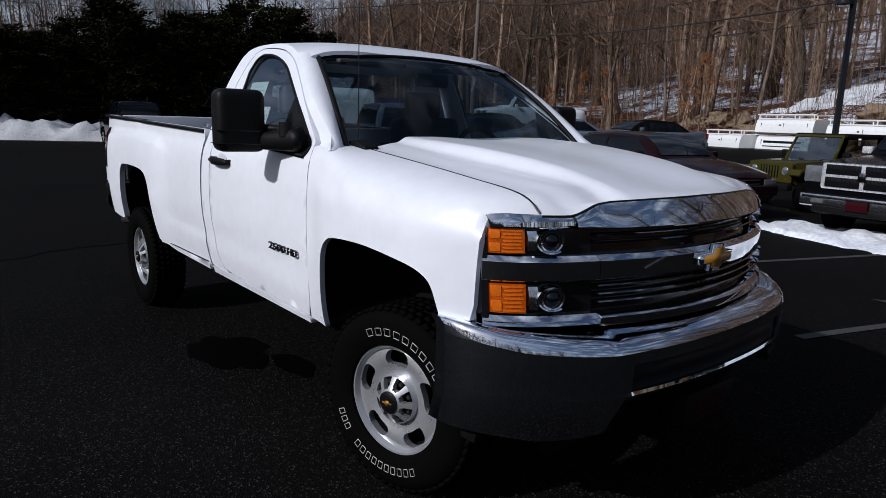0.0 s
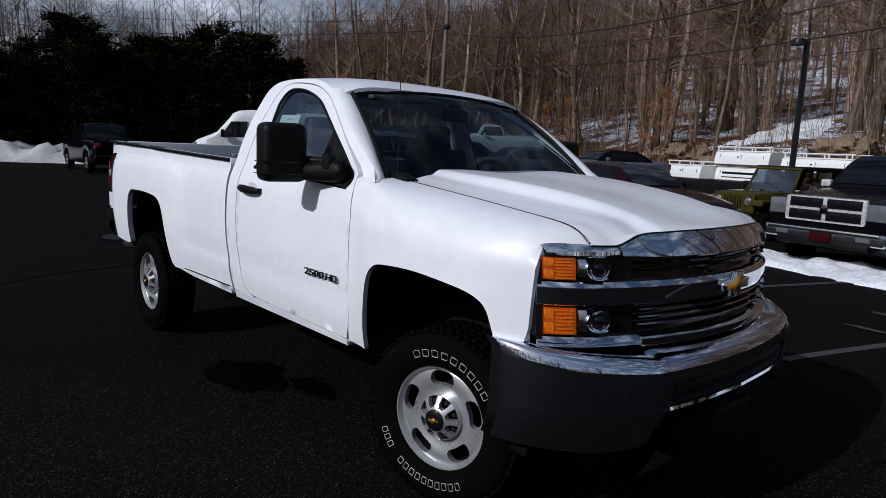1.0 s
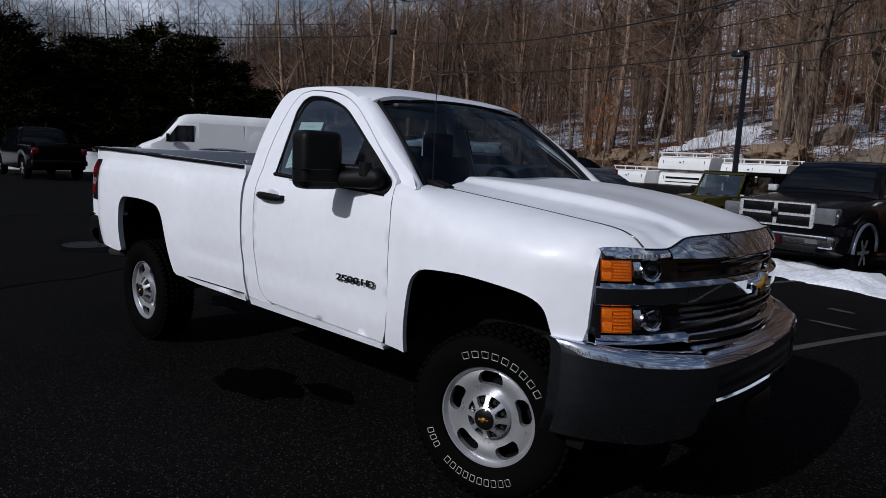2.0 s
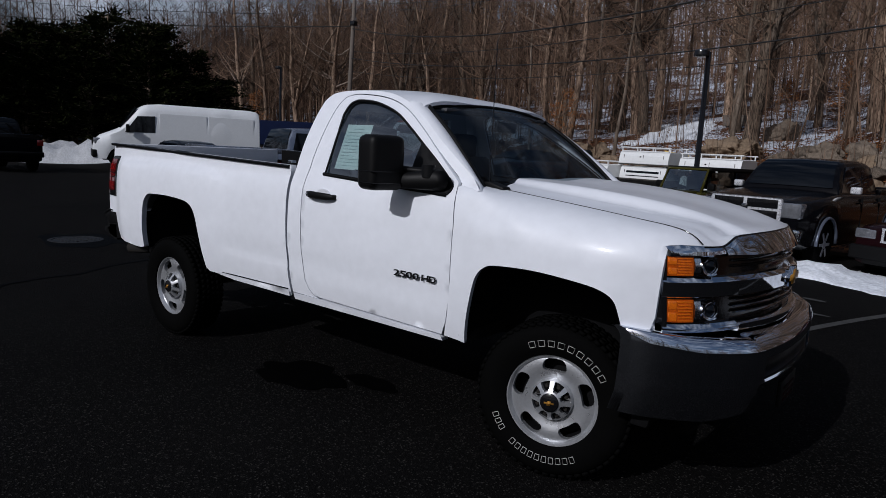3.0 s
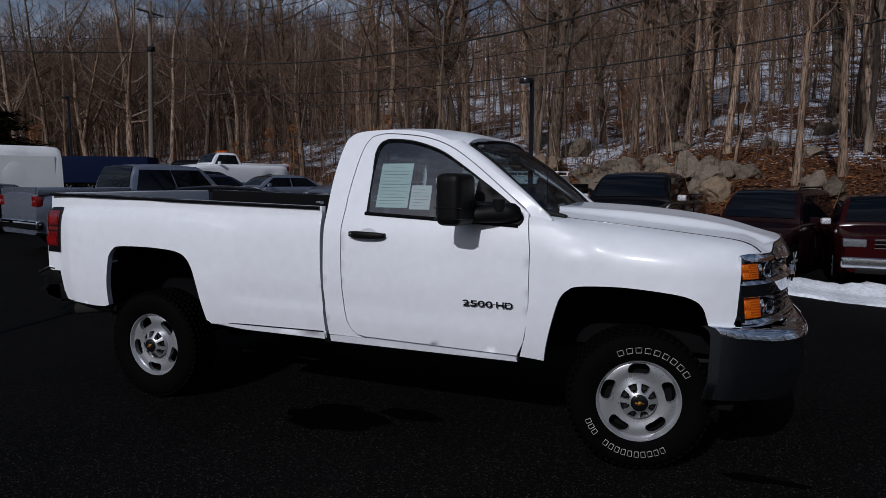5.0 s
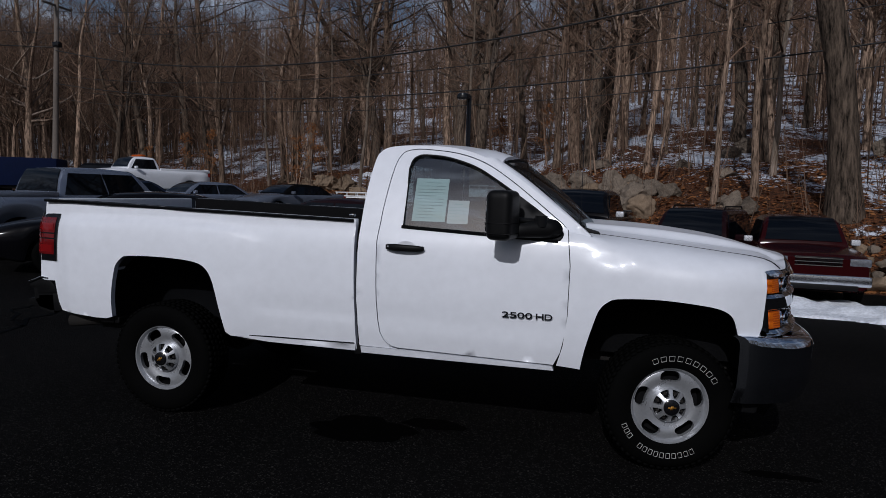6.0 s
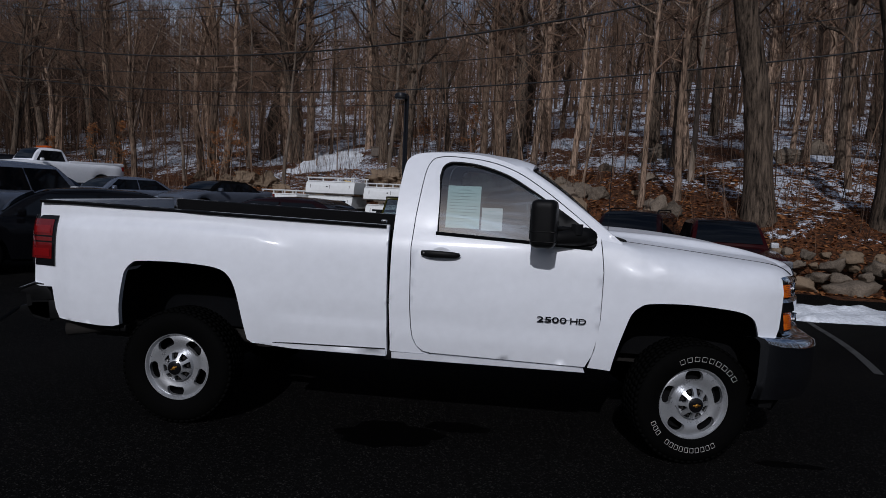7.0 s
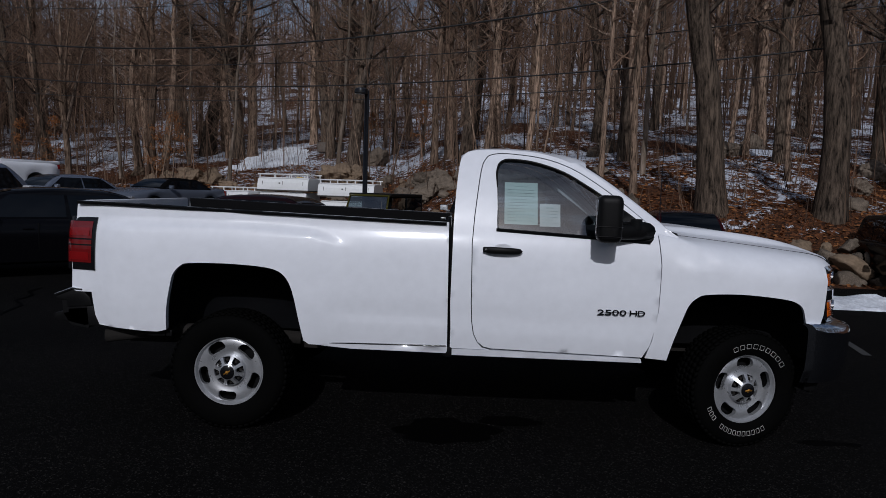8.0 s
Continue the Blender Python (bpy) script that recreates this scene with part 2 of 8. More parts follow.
def hill_material():
    """Leaf litter with melting snow between."""
    m = mat("leaf_litter_and_snow", (0.1, 0.05, 0.025), 0.9, spec=0.2)
    nt = m.node_tree
    b = nt.nodes["Principled BSDF"]
    tc = nt.nodes.new("ShaderNodeTexCoord")

    def noise_at(scale, detail, rough=0.6):
        n = nt.nodes.new("ShaderNodeTexNoise")
        n.inputs["Scale"].default_value, n.inputs["Detail"].default_value, n.inputs["Roughness"].default_value = scale, detail, rough
        nt.links.new(tc.outputs["Object"], n.inputs["Vector"])
        return n
    leaf = nt.nodes.new("ShaderNodeTexVoronoi")
    leaf.inputs["Scale"].default_value = 15
    nt.links.new(tc.outputs["Object"], leaf.inputs["Vector"])
    ramp = nt.nodes.new("ShaderNodeValToRGB")
    e = ramp.color_ramp.elements
    e[0].position, e[0].color = 0.0, (0.020, 0.010, 0.006, 1)
    e[1].position, e[1].color = 1.0, (0.150, 0.056, 0.022, 1)
    k = e.new(0.5)
    k.color = (0.065, 0.025, 0.010, 1)
    sep = nt.nodes.new("ShaderNodeSeparateColor")
    nt.links.new(leaf.outputs["Color"], sep.inputs[0])
    nt.links.new(sep.outputs[0], ramp.inputs["Fac"])
    n1, n2 = noise_at(0.17, 8, 0.68), noise_at(2.9, 8, 0.80)
    add = nt.nodes.new("ShaderNodeMath")
    add.operation = "MULTIPLY_ADD"
    add.inputs[1].default_value = 1.0
    nt.links.new(n2.outputs["Fac"], add.inputs[0])
    nt.links.new(n1.outputs["Fac"], add.inputs[2])
    # more snow uphill, bare leaves along the foot of the slope
    sx = nt.nodes.new("ShaderNodeSeparateXYZ")
    nt.links.new(tc.outputs["Object"], sx.inputs[0])
    hr = nt.nodes.new("ShaderNodeMapRange")
    hr.inputs["From Min"].default_value, hr.inputs["From Max"].default_value = 0.4, 3.4
    hr.inputs["To Min"].default_value, hr.inputs["To Max"].default_value = -0.16, 0.03
    nt.links.new(sx.outputs[2], hr.inputs["Value"])
    ad2 = nt.nodes.new("ShaderNodeMath")
    nt.links.new(add.outputs[0], ad2.inputs[0])
    nt.links.new(hr.outputs[0], ad2.inputs[1])
    mask = nt.nodes.new("ShaderNodeMapRange")
    mask.inputs["From Min"].default_value, mask.inputs["From Max"].default_value = 1.030, 1.062
    nt.links.new(ad2.outputs[0], mask.inputs["Value"])
    mx = nt.nodes.new("ShaderNodeMix")
    mx.data_type = "RGBA"
    mx.inputs["B"].default_value = (0.62, 0.66, 0.74, 1)
    nt.links.new(ramp.outputs[0], mx.inputs["A"])
    nt.links.new(mask.outputs[0], mx.inputs["Factor"])
    nt.links.new(mx.outputs["Result"], b.inputs["Base Color"])
    bp = nt.nodes.new("ShaderNodeBump")
    bp.inputs["Strength"].default_value, bp.inputs["Distance"].default_value = 0.9, 0.06
    nt.links.new(leaf.outputs["Distance"], bp.inputs["Height"])
    nt.links.new(bp.outputs[0], b.inputs["Normal"])
    return m


ASPHALT = asphalt_material()
HILL = hill_material()
SNOW = mat("old_snow", (0.74, 0.77, 0.82), 0.75, var=0.30, scale=2.0, bump=0.9, bscale=11)
DIRTY_SNOW = mat("dirty_snow", (0.46, 0.47, 0.49), 0.8, var=0.35, scale=1.6, bump=0.8, bscale=9)
ROCK = mat("grey_boulder", (0.135, 0.108, 0.084), 0.9, var=0.9, scale=4.5, bump=1.0, bscale=7, random_tint=0.4, spec=0.2)
ROCK_TAN = mat("tan_boulder", (0.185, 0.135, 0.092), 0.9, var=0.5, scale=3.0, bump=0.9, bscale=9, random_tint=0.4, spec=0.2)


def bark_material(name, dark, light, ridge):
    """Furrowed bark: long upright ridges, pale lichen patches, a tint of its own for each tree."""
    m = mat(name, light, 0.95, spec=0.15)
    nt = m.node_tree
    b = nt.nodes["Principled BSDF"]
    tc = nt.nodes.new("ShaderNodeTexCoord")
    mp = nt.nodes.new("ShaderNodeMapping")
    mp.inputs["Scale"].default_value = (1.0, 1.0, 0.13)
    nt.links.new(tc.outputs["Object"], mp.inputs[0])
    fur = nt.nodes.new("ShaderNodeTexNoise")
    fur.inputs["Scale"].default_value, fur.inputs["Detail"].default_value, fur.inputs["Roughness"].default_value = ridge, 5, 0.7
    nt.links.new(mp.outputs[0], fur.inputs["Vector"])
    pat = nt.nodes.new("ShaderNodeTexNoise")
    pat.inputs["Scale"].default_value, pat.inputs["Detail"].default_value = 1.3, 4
    nt.links.new(tc.outputs["Object"], pat.inputs["Vector"])
    ramp = nt.nodes.new("ShaderNodeValToRGB")
    e = ramp.color_ramp.elements
    e[0].position, e[0].color = 0.36, (*dark, 1)
    e[1].position, e[1].color = 0.64, (*light, 1)
    nt.links.new(fur.outputs["Fac"], ramp.inputs["Fac"])
    oi = nt.nodes.new("ShaderNodeObjectInfo")
    isl = nt.nodes.new("ShaderNodeNewGeometry")
    val = nt.nodes.new("ShaderNodeMath")
    val.operation = "MULTIPLY_ADD"
    val.inputs[1].default_value = 0.85
    nt.links.new(oi.outputs["Random"], val.inputs[0])
    vp = nt.nodes.new("ShaderNodeMath")
    vp.operation = "MULTIPLY_ADD"
    vp.inputs[1].default_value = 0.5
    vp.inputs[2].default_value = 0.32
    nt.links.new(pat.outputs["Fac"], vp.inputs[0])
    nt.links.new(vp.outputs[0], val.inputs[2])
    hs = nt.nodes.new("ShaderNodeHueSaturation")
    nt.links.new(ramp.outputs[0], hs.inputs["Color"])
    nt.links.new(val.outputs[0], hs.inputs["Value"])
    sat = nt.nodes.new("ShaderNodeMapRange")
    sat.inputs["To Min"].default_value, sat.inputs["To Max"].default_value = 0.8, 1.35
    nt.links.new(isl.outputs["Random Per Island"], sat.inputs["Value"])
    nt.links.new(sat.outputs[0], hs.inputs["Saturation"])
    nt.links.new(hs.outputs[0], b.inputs["Base Color"])
    bp = nt.nodes.new("ShaderNodeBump")
    bp.inputs["Strength"].default_value, bp.inputs["Distance"].default_value = 0.9, 0.03
    nt.links.new(fur.outputs["Fac"], bp.inputs["Height"])
    nt.links.new(bp.outputs[0], b.inputs["Normal"])
    return m


def twig_material(name, dark, light):
    """Twigs whose colour differs from stem to stem."""
    m = mat(name, light, 0.95, spec=0.15)
    nt = m.node_tree
    isl = nt.nodes.new("ShaderNodeNewGeometry")
    oi = nt.nodes.new("ShaderNodeObjectInfo")
    ad = nt.nodes.new("ShaderNodeMath")
    ad.operation = "MULTIPLY_ADD"
    ad.inputs[1].default_value = 0.6
    mu = nt.nodes.new("ShaderNodeMath")
    mu.operation = "MULTIPLY"
    mu.inputs[1].default_value = 0.4
    nt.links.new(oi.outputs["Random"], mu.inputs[0])
    nt.links.new(isl.outputs["Random Per Island"], ad.inputs[0])
    nt.links.new(mu.outputs[0], ad.inputs[2])
    ramp = nt.nodes.new("ShaderNodeValToRGB")
    e = ramp.color_ramp.elements
    e[0].color, e[1].color = (*dark, 1), (*light, 1)
    nt.links.new(ad.outputs[0], ramp.inputs["Fac"])
    nt.links.new(ramp.outputs[0], nt.nodes["Principled BSDF"].inputs["Base Color"])
    return m


BARK = bark_material("grey_brown_bark", (0.012, 0.0085, 0.0065), (0.355, 0.272, 0.218), 16)
# darker bark whose colour holds the shade on the right-hand trunks
SHADED_BARK = bark_material("shaded_furrowed_oak_bark", (0.010, 0.008, 0.0065), (0.150, 0.120, 0.098), 13)
PALE_BARK = bark_material("pale_birch_bark", (0.09, 0.075, 0.06), (0.24, 0.20, 0.17), 10)
# darker copy of the bare twigs: self-shading of dense woods put into the colour
SHADED_TWIG = twig_material("shaded_brown_twigs", (0.005, 0.0034, 0.0026), (0.120, 0.076, 0.055))
TWIG = twig_material("bare_twigs", (0.008, 0.0052, 0.0036), (0.300, 0.194, 0.135))
NEEDLES = mat("pine_needles", (0.0075, 0.0092, 0.0028), 0.9, spec=0.03, var=0.4, scale=1.2, random_tint=0.4)
DRY_LEAF = mat("dry_beech_leaves", (0.22, 0.085, 0.024), 0.85, var=0.3, scale=3)
WOOD_POLE = mat("weathered_pole", (0.12, 0.10, 0.085), 0.9, var=0.3, scale=6, bump=0.5, bscale=50)
WIRE = mat("black_cable", (0.01, 0.01, 0.01), 0.6)
LINE_PAINT = mat("worn_line_paint", (0.040, 0.040, 0.039), 0.85, var=0.5, scale=6)
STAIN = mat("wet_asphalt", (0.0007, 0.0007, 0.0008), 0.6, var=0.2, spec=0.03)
IRON = mat("cast_iron", (0.012, 0.012, 0.013), 0.6, 0.3, var=0.2, scale=30)
FIBREGLASS = mat("white_fibreglass", (0.72, 0.73, 0.73), 0.4, coat=0.5, var=0.08)
YELLOW = mat("faded_yellow_paint", (0.55, 0.38, 0.08), 0.6, var=0.2)
BUILDING_WALL = mat("dark_stucco", (0.06, 0.055, 0.05), 0.9, var=0.2, bump=0.3, bscale=30)
SIGN_RED = mat("red_fascia", (0.42, 0.035, 0.02), 0.5, var=0.1)

from mathutils import geometry


# ---- mesh helpers
def mesh_object(name, bm, material, parent=None, smooth=True, label=""):
    me = bpy.data.meshes.new(name)
    bm.normal_update()
    bm.to_mesh(me)
    bm.free()
    if smooth:
        me.shade_smooth()
    mats = material if isinstance(material, (list, tuple)) else [material]
    for k in mats:
        me.materials.append(k)
    ob = new(name, me)
    if parent is not None:
        ob.parent = parent
    if label:
        tagged(ob, label)
    return ob


def part(name, bm, material, parent, label="", smooth=True):
    return mesh_object(name, bm, material, parent, smooth, label)


def thing(name, label, category, group="", m=None):
    ob = tagged(new(name), label, category, group)
    if m is not None:
        ob.matrix_world = m
    return ob


def sharpen(bm, degrees=35):
    lim = radians(degrees)
    for e in bm.edges:
        e.smooth = len(e.link_faces) == 2 and e.calc_face_angle(0) < lim


def box(bm, cx, cy, cz, sx, sy, sz, bevel=0.0, seg=2, m=None):
    """Adds a bevelled box with its centre and full sizes."""
    t = Matrix.Translation((cx, cy, cz)) @ Matrix.Diagonal((sx, sy, sz, 1))
    if m is not None:
        t = m @ t
    tmp = bmesh.new()
    bmesh.ops.create_cube(tmp, size=1, matrix=t)
    if bevel:
        bmesh.ops.bevel(tmp, geom=tmp.edges[:], offset=bevel, segments=seg, profile=0.6, affect="EDGES")
    join(bm, tmp)
    return bm


def join(bm, other):
    me = bpy.data.meshes.new("tmp")
    other.to_mesh(me)
    other.free()
    bm.from_mesh(me)
    bpy.data.meshes.remove(me)


def boxed(*args, **kw):
    bm = bmesh.new()
    box(bm, *args, **kw)
    sharpen(bm)
    return bm


def lathe(profile, seg=48, axis="Y", close=False):
    """Turns (radius, offset along the axis) pairs round the axis."""
    bm = bmesh.new()
    rings = []
    for r, o in profile:
        ring = []
        for i in range(seg):
            a = 2 * math.pi * i / seg
            c, s = r * math.cos(a), r * math.sin(a)
            ring.append(bm.verts.new((c, o, s) if axis == "Y" else ((c, s, o) if axis == "Z" else (o, c, s))))
        rings.append(ring)
    pairs = list(zip(rings, rings[1:])) + ([(rings[-1], rings[0])] if close else [])
    for a, b in pairs:
        for i in range(seg):
            bm.faces.new((a[i], a[(i + 1) % seg], b[(i + 1) % seg], b[i]))
    if not close:
        for ring in (rings[0], rings[-1]):
            bm.faces.new(ring)
    bmesh.ops.remove_doubles(bm, verts=bm.verts[:], dist=1e-5)
    bmesh.ops.recalc_face_normals(bm, faces=bm.faces[:])
    sharpen(bm, 40)
    return bm


def tube(bm, pts, radii, seg=8, caps=True):
    """A tapered tube along points."""
    rings = []
    up = Vector((0.13, 0.31, 0.94)).normalized()
    n = len(pts)
    for i, p in enumerate(pts):
        d = (Vector(pts[min(i + 1, n - 1)]) - Vector(pts[max(i - 1, 0)])).normalized()
        u = d.cross(up)
        if u.length < 0.05:
            u = d.cross(Vector((1, 0, 0)))
        u.normalize()
        v = d.cross(u)
        r = radii[i] if isinstance(radii, (list, tuple)) else radii
        rings.append([bm.verts.new(Vector(p) + r * (math.cos(2 * math.pi * k / seg) * u + math.sin(2 * math.pi * k / seg) * v)) for k in range(seg)])
    for a, b in zip(rings, rings[1:]):
        for k in range(seg):
            bm.faces.new((a[k], a[(k + 1) % seg], b[(k + 1) % seg], b[k]))
    if caps and seg > 2:
        bm.faces.new(rings[0])
        bm.faces.new(rings[-1])
    return bm


def inside(pts, x, z):
    hit = False
    for (ax, az), (bx, bz) in zip(pts, pts[1:] + pts[:1]):
        if (az > z) != (bz > z) and x < (bx - ax) * (z - az) / (bz - az) + ax:
            hit = not hit
    return hit


def cut_grid(outlines, xs, zs, step):
    """A clean triangle mesh of the given (x, z) outlines with inner points on a grid."""
    pts, edges = [], []
    fine = []
    for o in outlines:
        loop = []
        for (ax, az), (bx, bz) in zip(o, o[1:] + o[:1]):
            n = max(1, int(math.hypot(bx - ax, bz - az) / step))
            loop += [(ax + (bx - ax) * k / n, az + (bz - az) * k / n) for k in range(n)]
        fine.append(loop)
        base = len(pts)
        pts += loop
        edges += [(base + k, base + (k + 1) % len(loop)) for k in range(len(loop))]
    rim = np.array(pts)
    for x in xs:
        for z in zs:
            if any(inside(o, x, z) for o in fine) and np.min(np.hypot(rim[:, 0] - x, rim[:, 1] - z)) > 0.35 * step:
                pts.append((x, z))
    got = geometry.delaunay_2d_cdt([Vector(p) for p in pts], edges, [], 0, 1e-5)
    bm = bmesh.new()
    vs = [bm.verts.new((p.x, 0, p.y)) for p in got[0]]
    for f in got[2]:
        cx = sum(got[0][k].x for k in f) / len(f)
        cz = sum(got[0][k].y for k in f) / len(f)
        if any(inside(o, cx, cz) for o in fine):
            bm.faces.new([vs[k] for k in f])
    bmesh.ops.delete(bm, geom=[v for v in bm.verts if not v.link_faces], context="VERTS")
    return bm


def steps(a, b, d):
    n = max(1, int(round((b - a) / d)))
    return [a + (b - a) * i / n for i in range(1, n)]


def skin(outlines, place, step=0.05, depth=(0, 0.02, 0), normal=None):
    """A curved panel: outlines in (x, v) bent by place(x, v), with its edges turned in by depth."""
    xs = [p[0] for o in outlines for p in o]
    zs = [p[1] for o in outlines for p in o]
    bm = cut_grid(outlines, steps(min(xs), max(xs), step), steps(min(zs), max(zs), step), step)
    for v in bm.verts:
        v.co = place(v.co.x, v.co.z)
    bm.normal_update()
    bmesh.ops.recalc_face_normals(bm, faces=bm.faces[:])
    if normal is not None:
        tot = sum((f.normal * f.calc_area() for f in bm.faces), Vector())
        if tot.dot(Vector(normal)) < 0:
            bmesh.ops.reverse_faces(bm, faces=bm.faces[:])
    rim = [e for e in bm.edges if len(e.link_faces) == 1]
    got = bmesh.ops.extrude_edge_only(bm, edges=rim)
    for v in (g for g in got["geom"] if isinstance(g, bmesh.types.BMVert)):
        v.co += Vector(depth)
    for e in rim:
        e.smooth = False
    return bm


def smooth01(a, b, x):
    t = min(1, max(0, (x - a) / (b - a)))
    return t * t * (3 - 2 * t)


def interp(table, x):
    if x <= table[0][0]:
        return table[0][1]
    for (a, p), (b, q) in zip(table, table[1:]):
        if x <= b:
            return p + (q - p) * (x - a) / (b - a)
    return table[-1][1]


def rounded(pts, radius, seg=5):
    """A closed outline with its corners rounded; a radius for all or one for each."""
    out = []
    n = len(pts)
    for i, p in enumerate(pts):
        r = radius[i] if isinstance(radius, (list, tuple)) else radius
        p = Vector(p)
        if r <= 0:
            out.append(tuple(p))
            continue
        a, b = Vector(pts[i - 1]) - p, Vector(pts[(i + 1) % n]) - p
        ra, rb = min(r, a.length * 0.48), min(r, b.length * 0.48)
        s, e = p + a.normalized() * ra, p + b.normalized() * rb
        for k in range(seg + 1):
            t = k / seg
            out.append(tuple((1 - t) ** 2 * s + 2 * t * (1 - t) * p + t * t * e))
    return out


def mirror_y(bm):
    """Mirrors a mesh to the other flank."""
    bmesh.ops.transform(bm, matrix=Matrix.Diagonal((1, -1, 1, 1)), verts=bm.verts[:])
    bmesh.ops.reverse_faces(bm, faces=bm.faces[:])
    return bm


def prism(pts, y0, y1, bevel=0.0):
    """An (x, z) outline extruded along y."""
    bm = bmesh.new()
    a = [bm.verts.new((x, y0, z)) for x, z in pts]
    b = [bm.verts.new((x, y1, z)) for x, z in pts]
    bm.faces.new(a)
    bm.faces.new(b[::-1])
    for i in range(len(pts)):
        j = (i + 1) % len(pts)
        bm.faces.new((a[i], b[i], b[j], a[j]))
    bmesh.ops.recalc_face_normals(bm, faces=bm.faces[:])
    if bevel:
        sharp = [e for e in bm.edges if e.calc_face_angle(0) > 0.6]
        bmesh.ops.bevel(bm, geom=sharp, offset=bevel, segments=2, profile=0.6, affect="EDGES")
    sharpen(bm)
    return bm


def spline(pts, n=4):
    """A smooth open line through (x, z) points."""
    out = []
    ext = [pts[0]] + list(pts) + [pts[-1]]
    for i in range(1, len(ext) - 2):
        p0, p1, p2, p3 = (Vector(q) for q in ext[i - 1:i + 3])
        for k in range(n):
            t = k / n
            q = 0.5 * (2 * p1 + (p2 - p0) * t + (2 * p0 - 5 * p1 + 4 * p2 - p3) * t * t + (3 * p1 - p0 - 3 * p2 + p3) * t ** 3)
            out.append((q.x, q.y))
    return out + [tuple(pts[-1])]


# ---- ground and hill: one sheet to the horizon
def foot(x):
    """How far back the slope begins."""
    return interp([(-60, 34), (-30, 31), (-16, 28.5), (-9, 27.2), (-5.6, 26.0), (-3.4, 19.0), (0, 14.5), (4, 12.6), (9, 11.5), (30, 11)], x)


def lot_z(x, y):
    """The lot falls a little towards the row of parked cars."""
    back = 0.32 * smooth01(9.5, 13.5, y) * (1 - smooth01(-8.5, -6.5, x)) + 0.68 * smooth01(17.5, 22, y) * (1 - smooth01(-19, -15.5, x)) + 0.40 * smooth01(19, 24, y) * smooth01(-19, -15.5, x) * (1 - smooth01(-7, -4, x))
    dip = 0.25 * smooth01(10.5, 14, y) * smooth01(-9, -5, x) * (1 - smooth01(0.5, 3, x)) * (1 - smooth01(17, 20, y))
    return back - dip - smooth01(1.8, 9.0, y) * (0.08 * smooth01(-10, -1, x) + 0.32 * smooth01(-0.5, 3.0, x))


def ground_z(x, y):
    f = foot(x)
    if y <= f:
        return lot_z(x, y)
    d = y - f
    z = 0.9 * smooth01(0, 3.0, d) * smooth01(-26, -8, x) + 0.165 * d + 0.0004 * d * d
    if d > 90:
        z = 0.165 * d + 0.0004 * 90 * (2 * d - 90) + 0.9
    r = min(1, d / 6)
    return lot_z(x, f) * (1 - smooth01(0, 4, d)) + z + r * (0.5 * noise.noise(Vector((x * 0.11, y * 0.11, 3))) + 0.22 * noise.noise(Vector((x * 0.5, y * 0.5, 7))))


def axis(a, b, fine0, fine1, step, grow=1.25):
    out = [fine0 + step * i for i in range(int((fine1 - fine0) / step) + 1)]
    s, v = step, out[-1]
    while v < b:
        s *= grow
        v += s
        out.append(v)
    s, v = step, out[0]
    while v > a:
        s *= grow
        v -= s
        out.insert(0, v)
    return out


bm = bmesh.new()
gx, gy = axis(-1500, 1500, -45, 30, 0.8), axis(-1500, 1500, 1, 62, 0.7)
vs = [[bm.verts.new((x, y, ground_z(x, y))) for y in gy] for x in gx]
for i in range(len(gx) - 1):
    for j in range(len(gy) - 1):
        f = bm.faces.new((vs[i][j], vs[i + 1][j], vs[i + 1][j + 1], vs[i][j + 1]))
        c = f.calc_center_median()
        f.material_index = 1 if c.y > foot(c.x) - 1.0 else 0
ground = mesh_object("ground", bm, [ASPHALT, HILL])
tagged(ground, "dark sealed asphalt lot at the foot of a leafy wooded slope with snow", "ground", kind="structure")


# ---- the white pickup: front axle above the origin, nose to +x
truck = thing("pickup_truck", "white regular-cab pickup truck with chrome bumper on dark asphalt", "pickup truck")
SECTION = [(0.50, 0.900), (0.56, 0.925), (0.62, 0.942), (0.70, 0.958), (0.80, 0.972), (0.90, 0.981), (1.05, 0.984), (1.18, 0.980), (1.26, 0.971), (1.33, 0.955), (1.39, 0.925), (1.46, 0.90)]


def half_width(x, z):
    """Half the body's width, with the squared flares over the wheels."""
    w = interp(SECTION, z)
    w = (w + interp(SECTION, z - 0.03) + interp(SECTION, z + 0.03)) / 3
    if x > 0.05:
        w -= 0.085 * ((x - 0.05) / 0.45) ** 2
    if x < -4.1:
        w -= 0.03 * ((-4.1 - x) / 0.4) ** 2
    front = smooth01(-0.60, -0.38, x) * (1 - 0.6 * smooth01(0.2, 0.5, x)) * (1 - smooth01(1.19, 1.27, z))
    crest = interp([(-4.2, 1.335), (-3.98, 1.345), (-3.41, 1.360), (-2.87, 1.330), (-2.68, 1.27)], x)
    rear = smooth01(-4.30, -4.12, x) * (1 - smooth01(-2.95, -2.55, x)) * (1 - smooth01(crest - 0.018, crest + 0.014, z))
    sculpt = 0.5 * smooth01(0.74, 0.79, z + 0.015 * (x + 2)) * (1 - smooth01(0.79, 0.98, z)) * smooth01(-2.86, -2.5, x) * (1 - smooth01(-0.75, -0.6, x))
    return w + 0.032 * max(front, rear) - 0.014 * sculpt


def side(x, z):
    return Vector((x, -half_width(x, z), z))


SEAM = spline([(-0.62, 1.390), (-0.45, 1.374), (0.0, 1.329), (0.27, 1.299), (0.40, 1.285), (0.475, 1.272), (0.515, 1.258), (0.545, 1.240), (0.575, 1.213), (0.60, 1.19)])
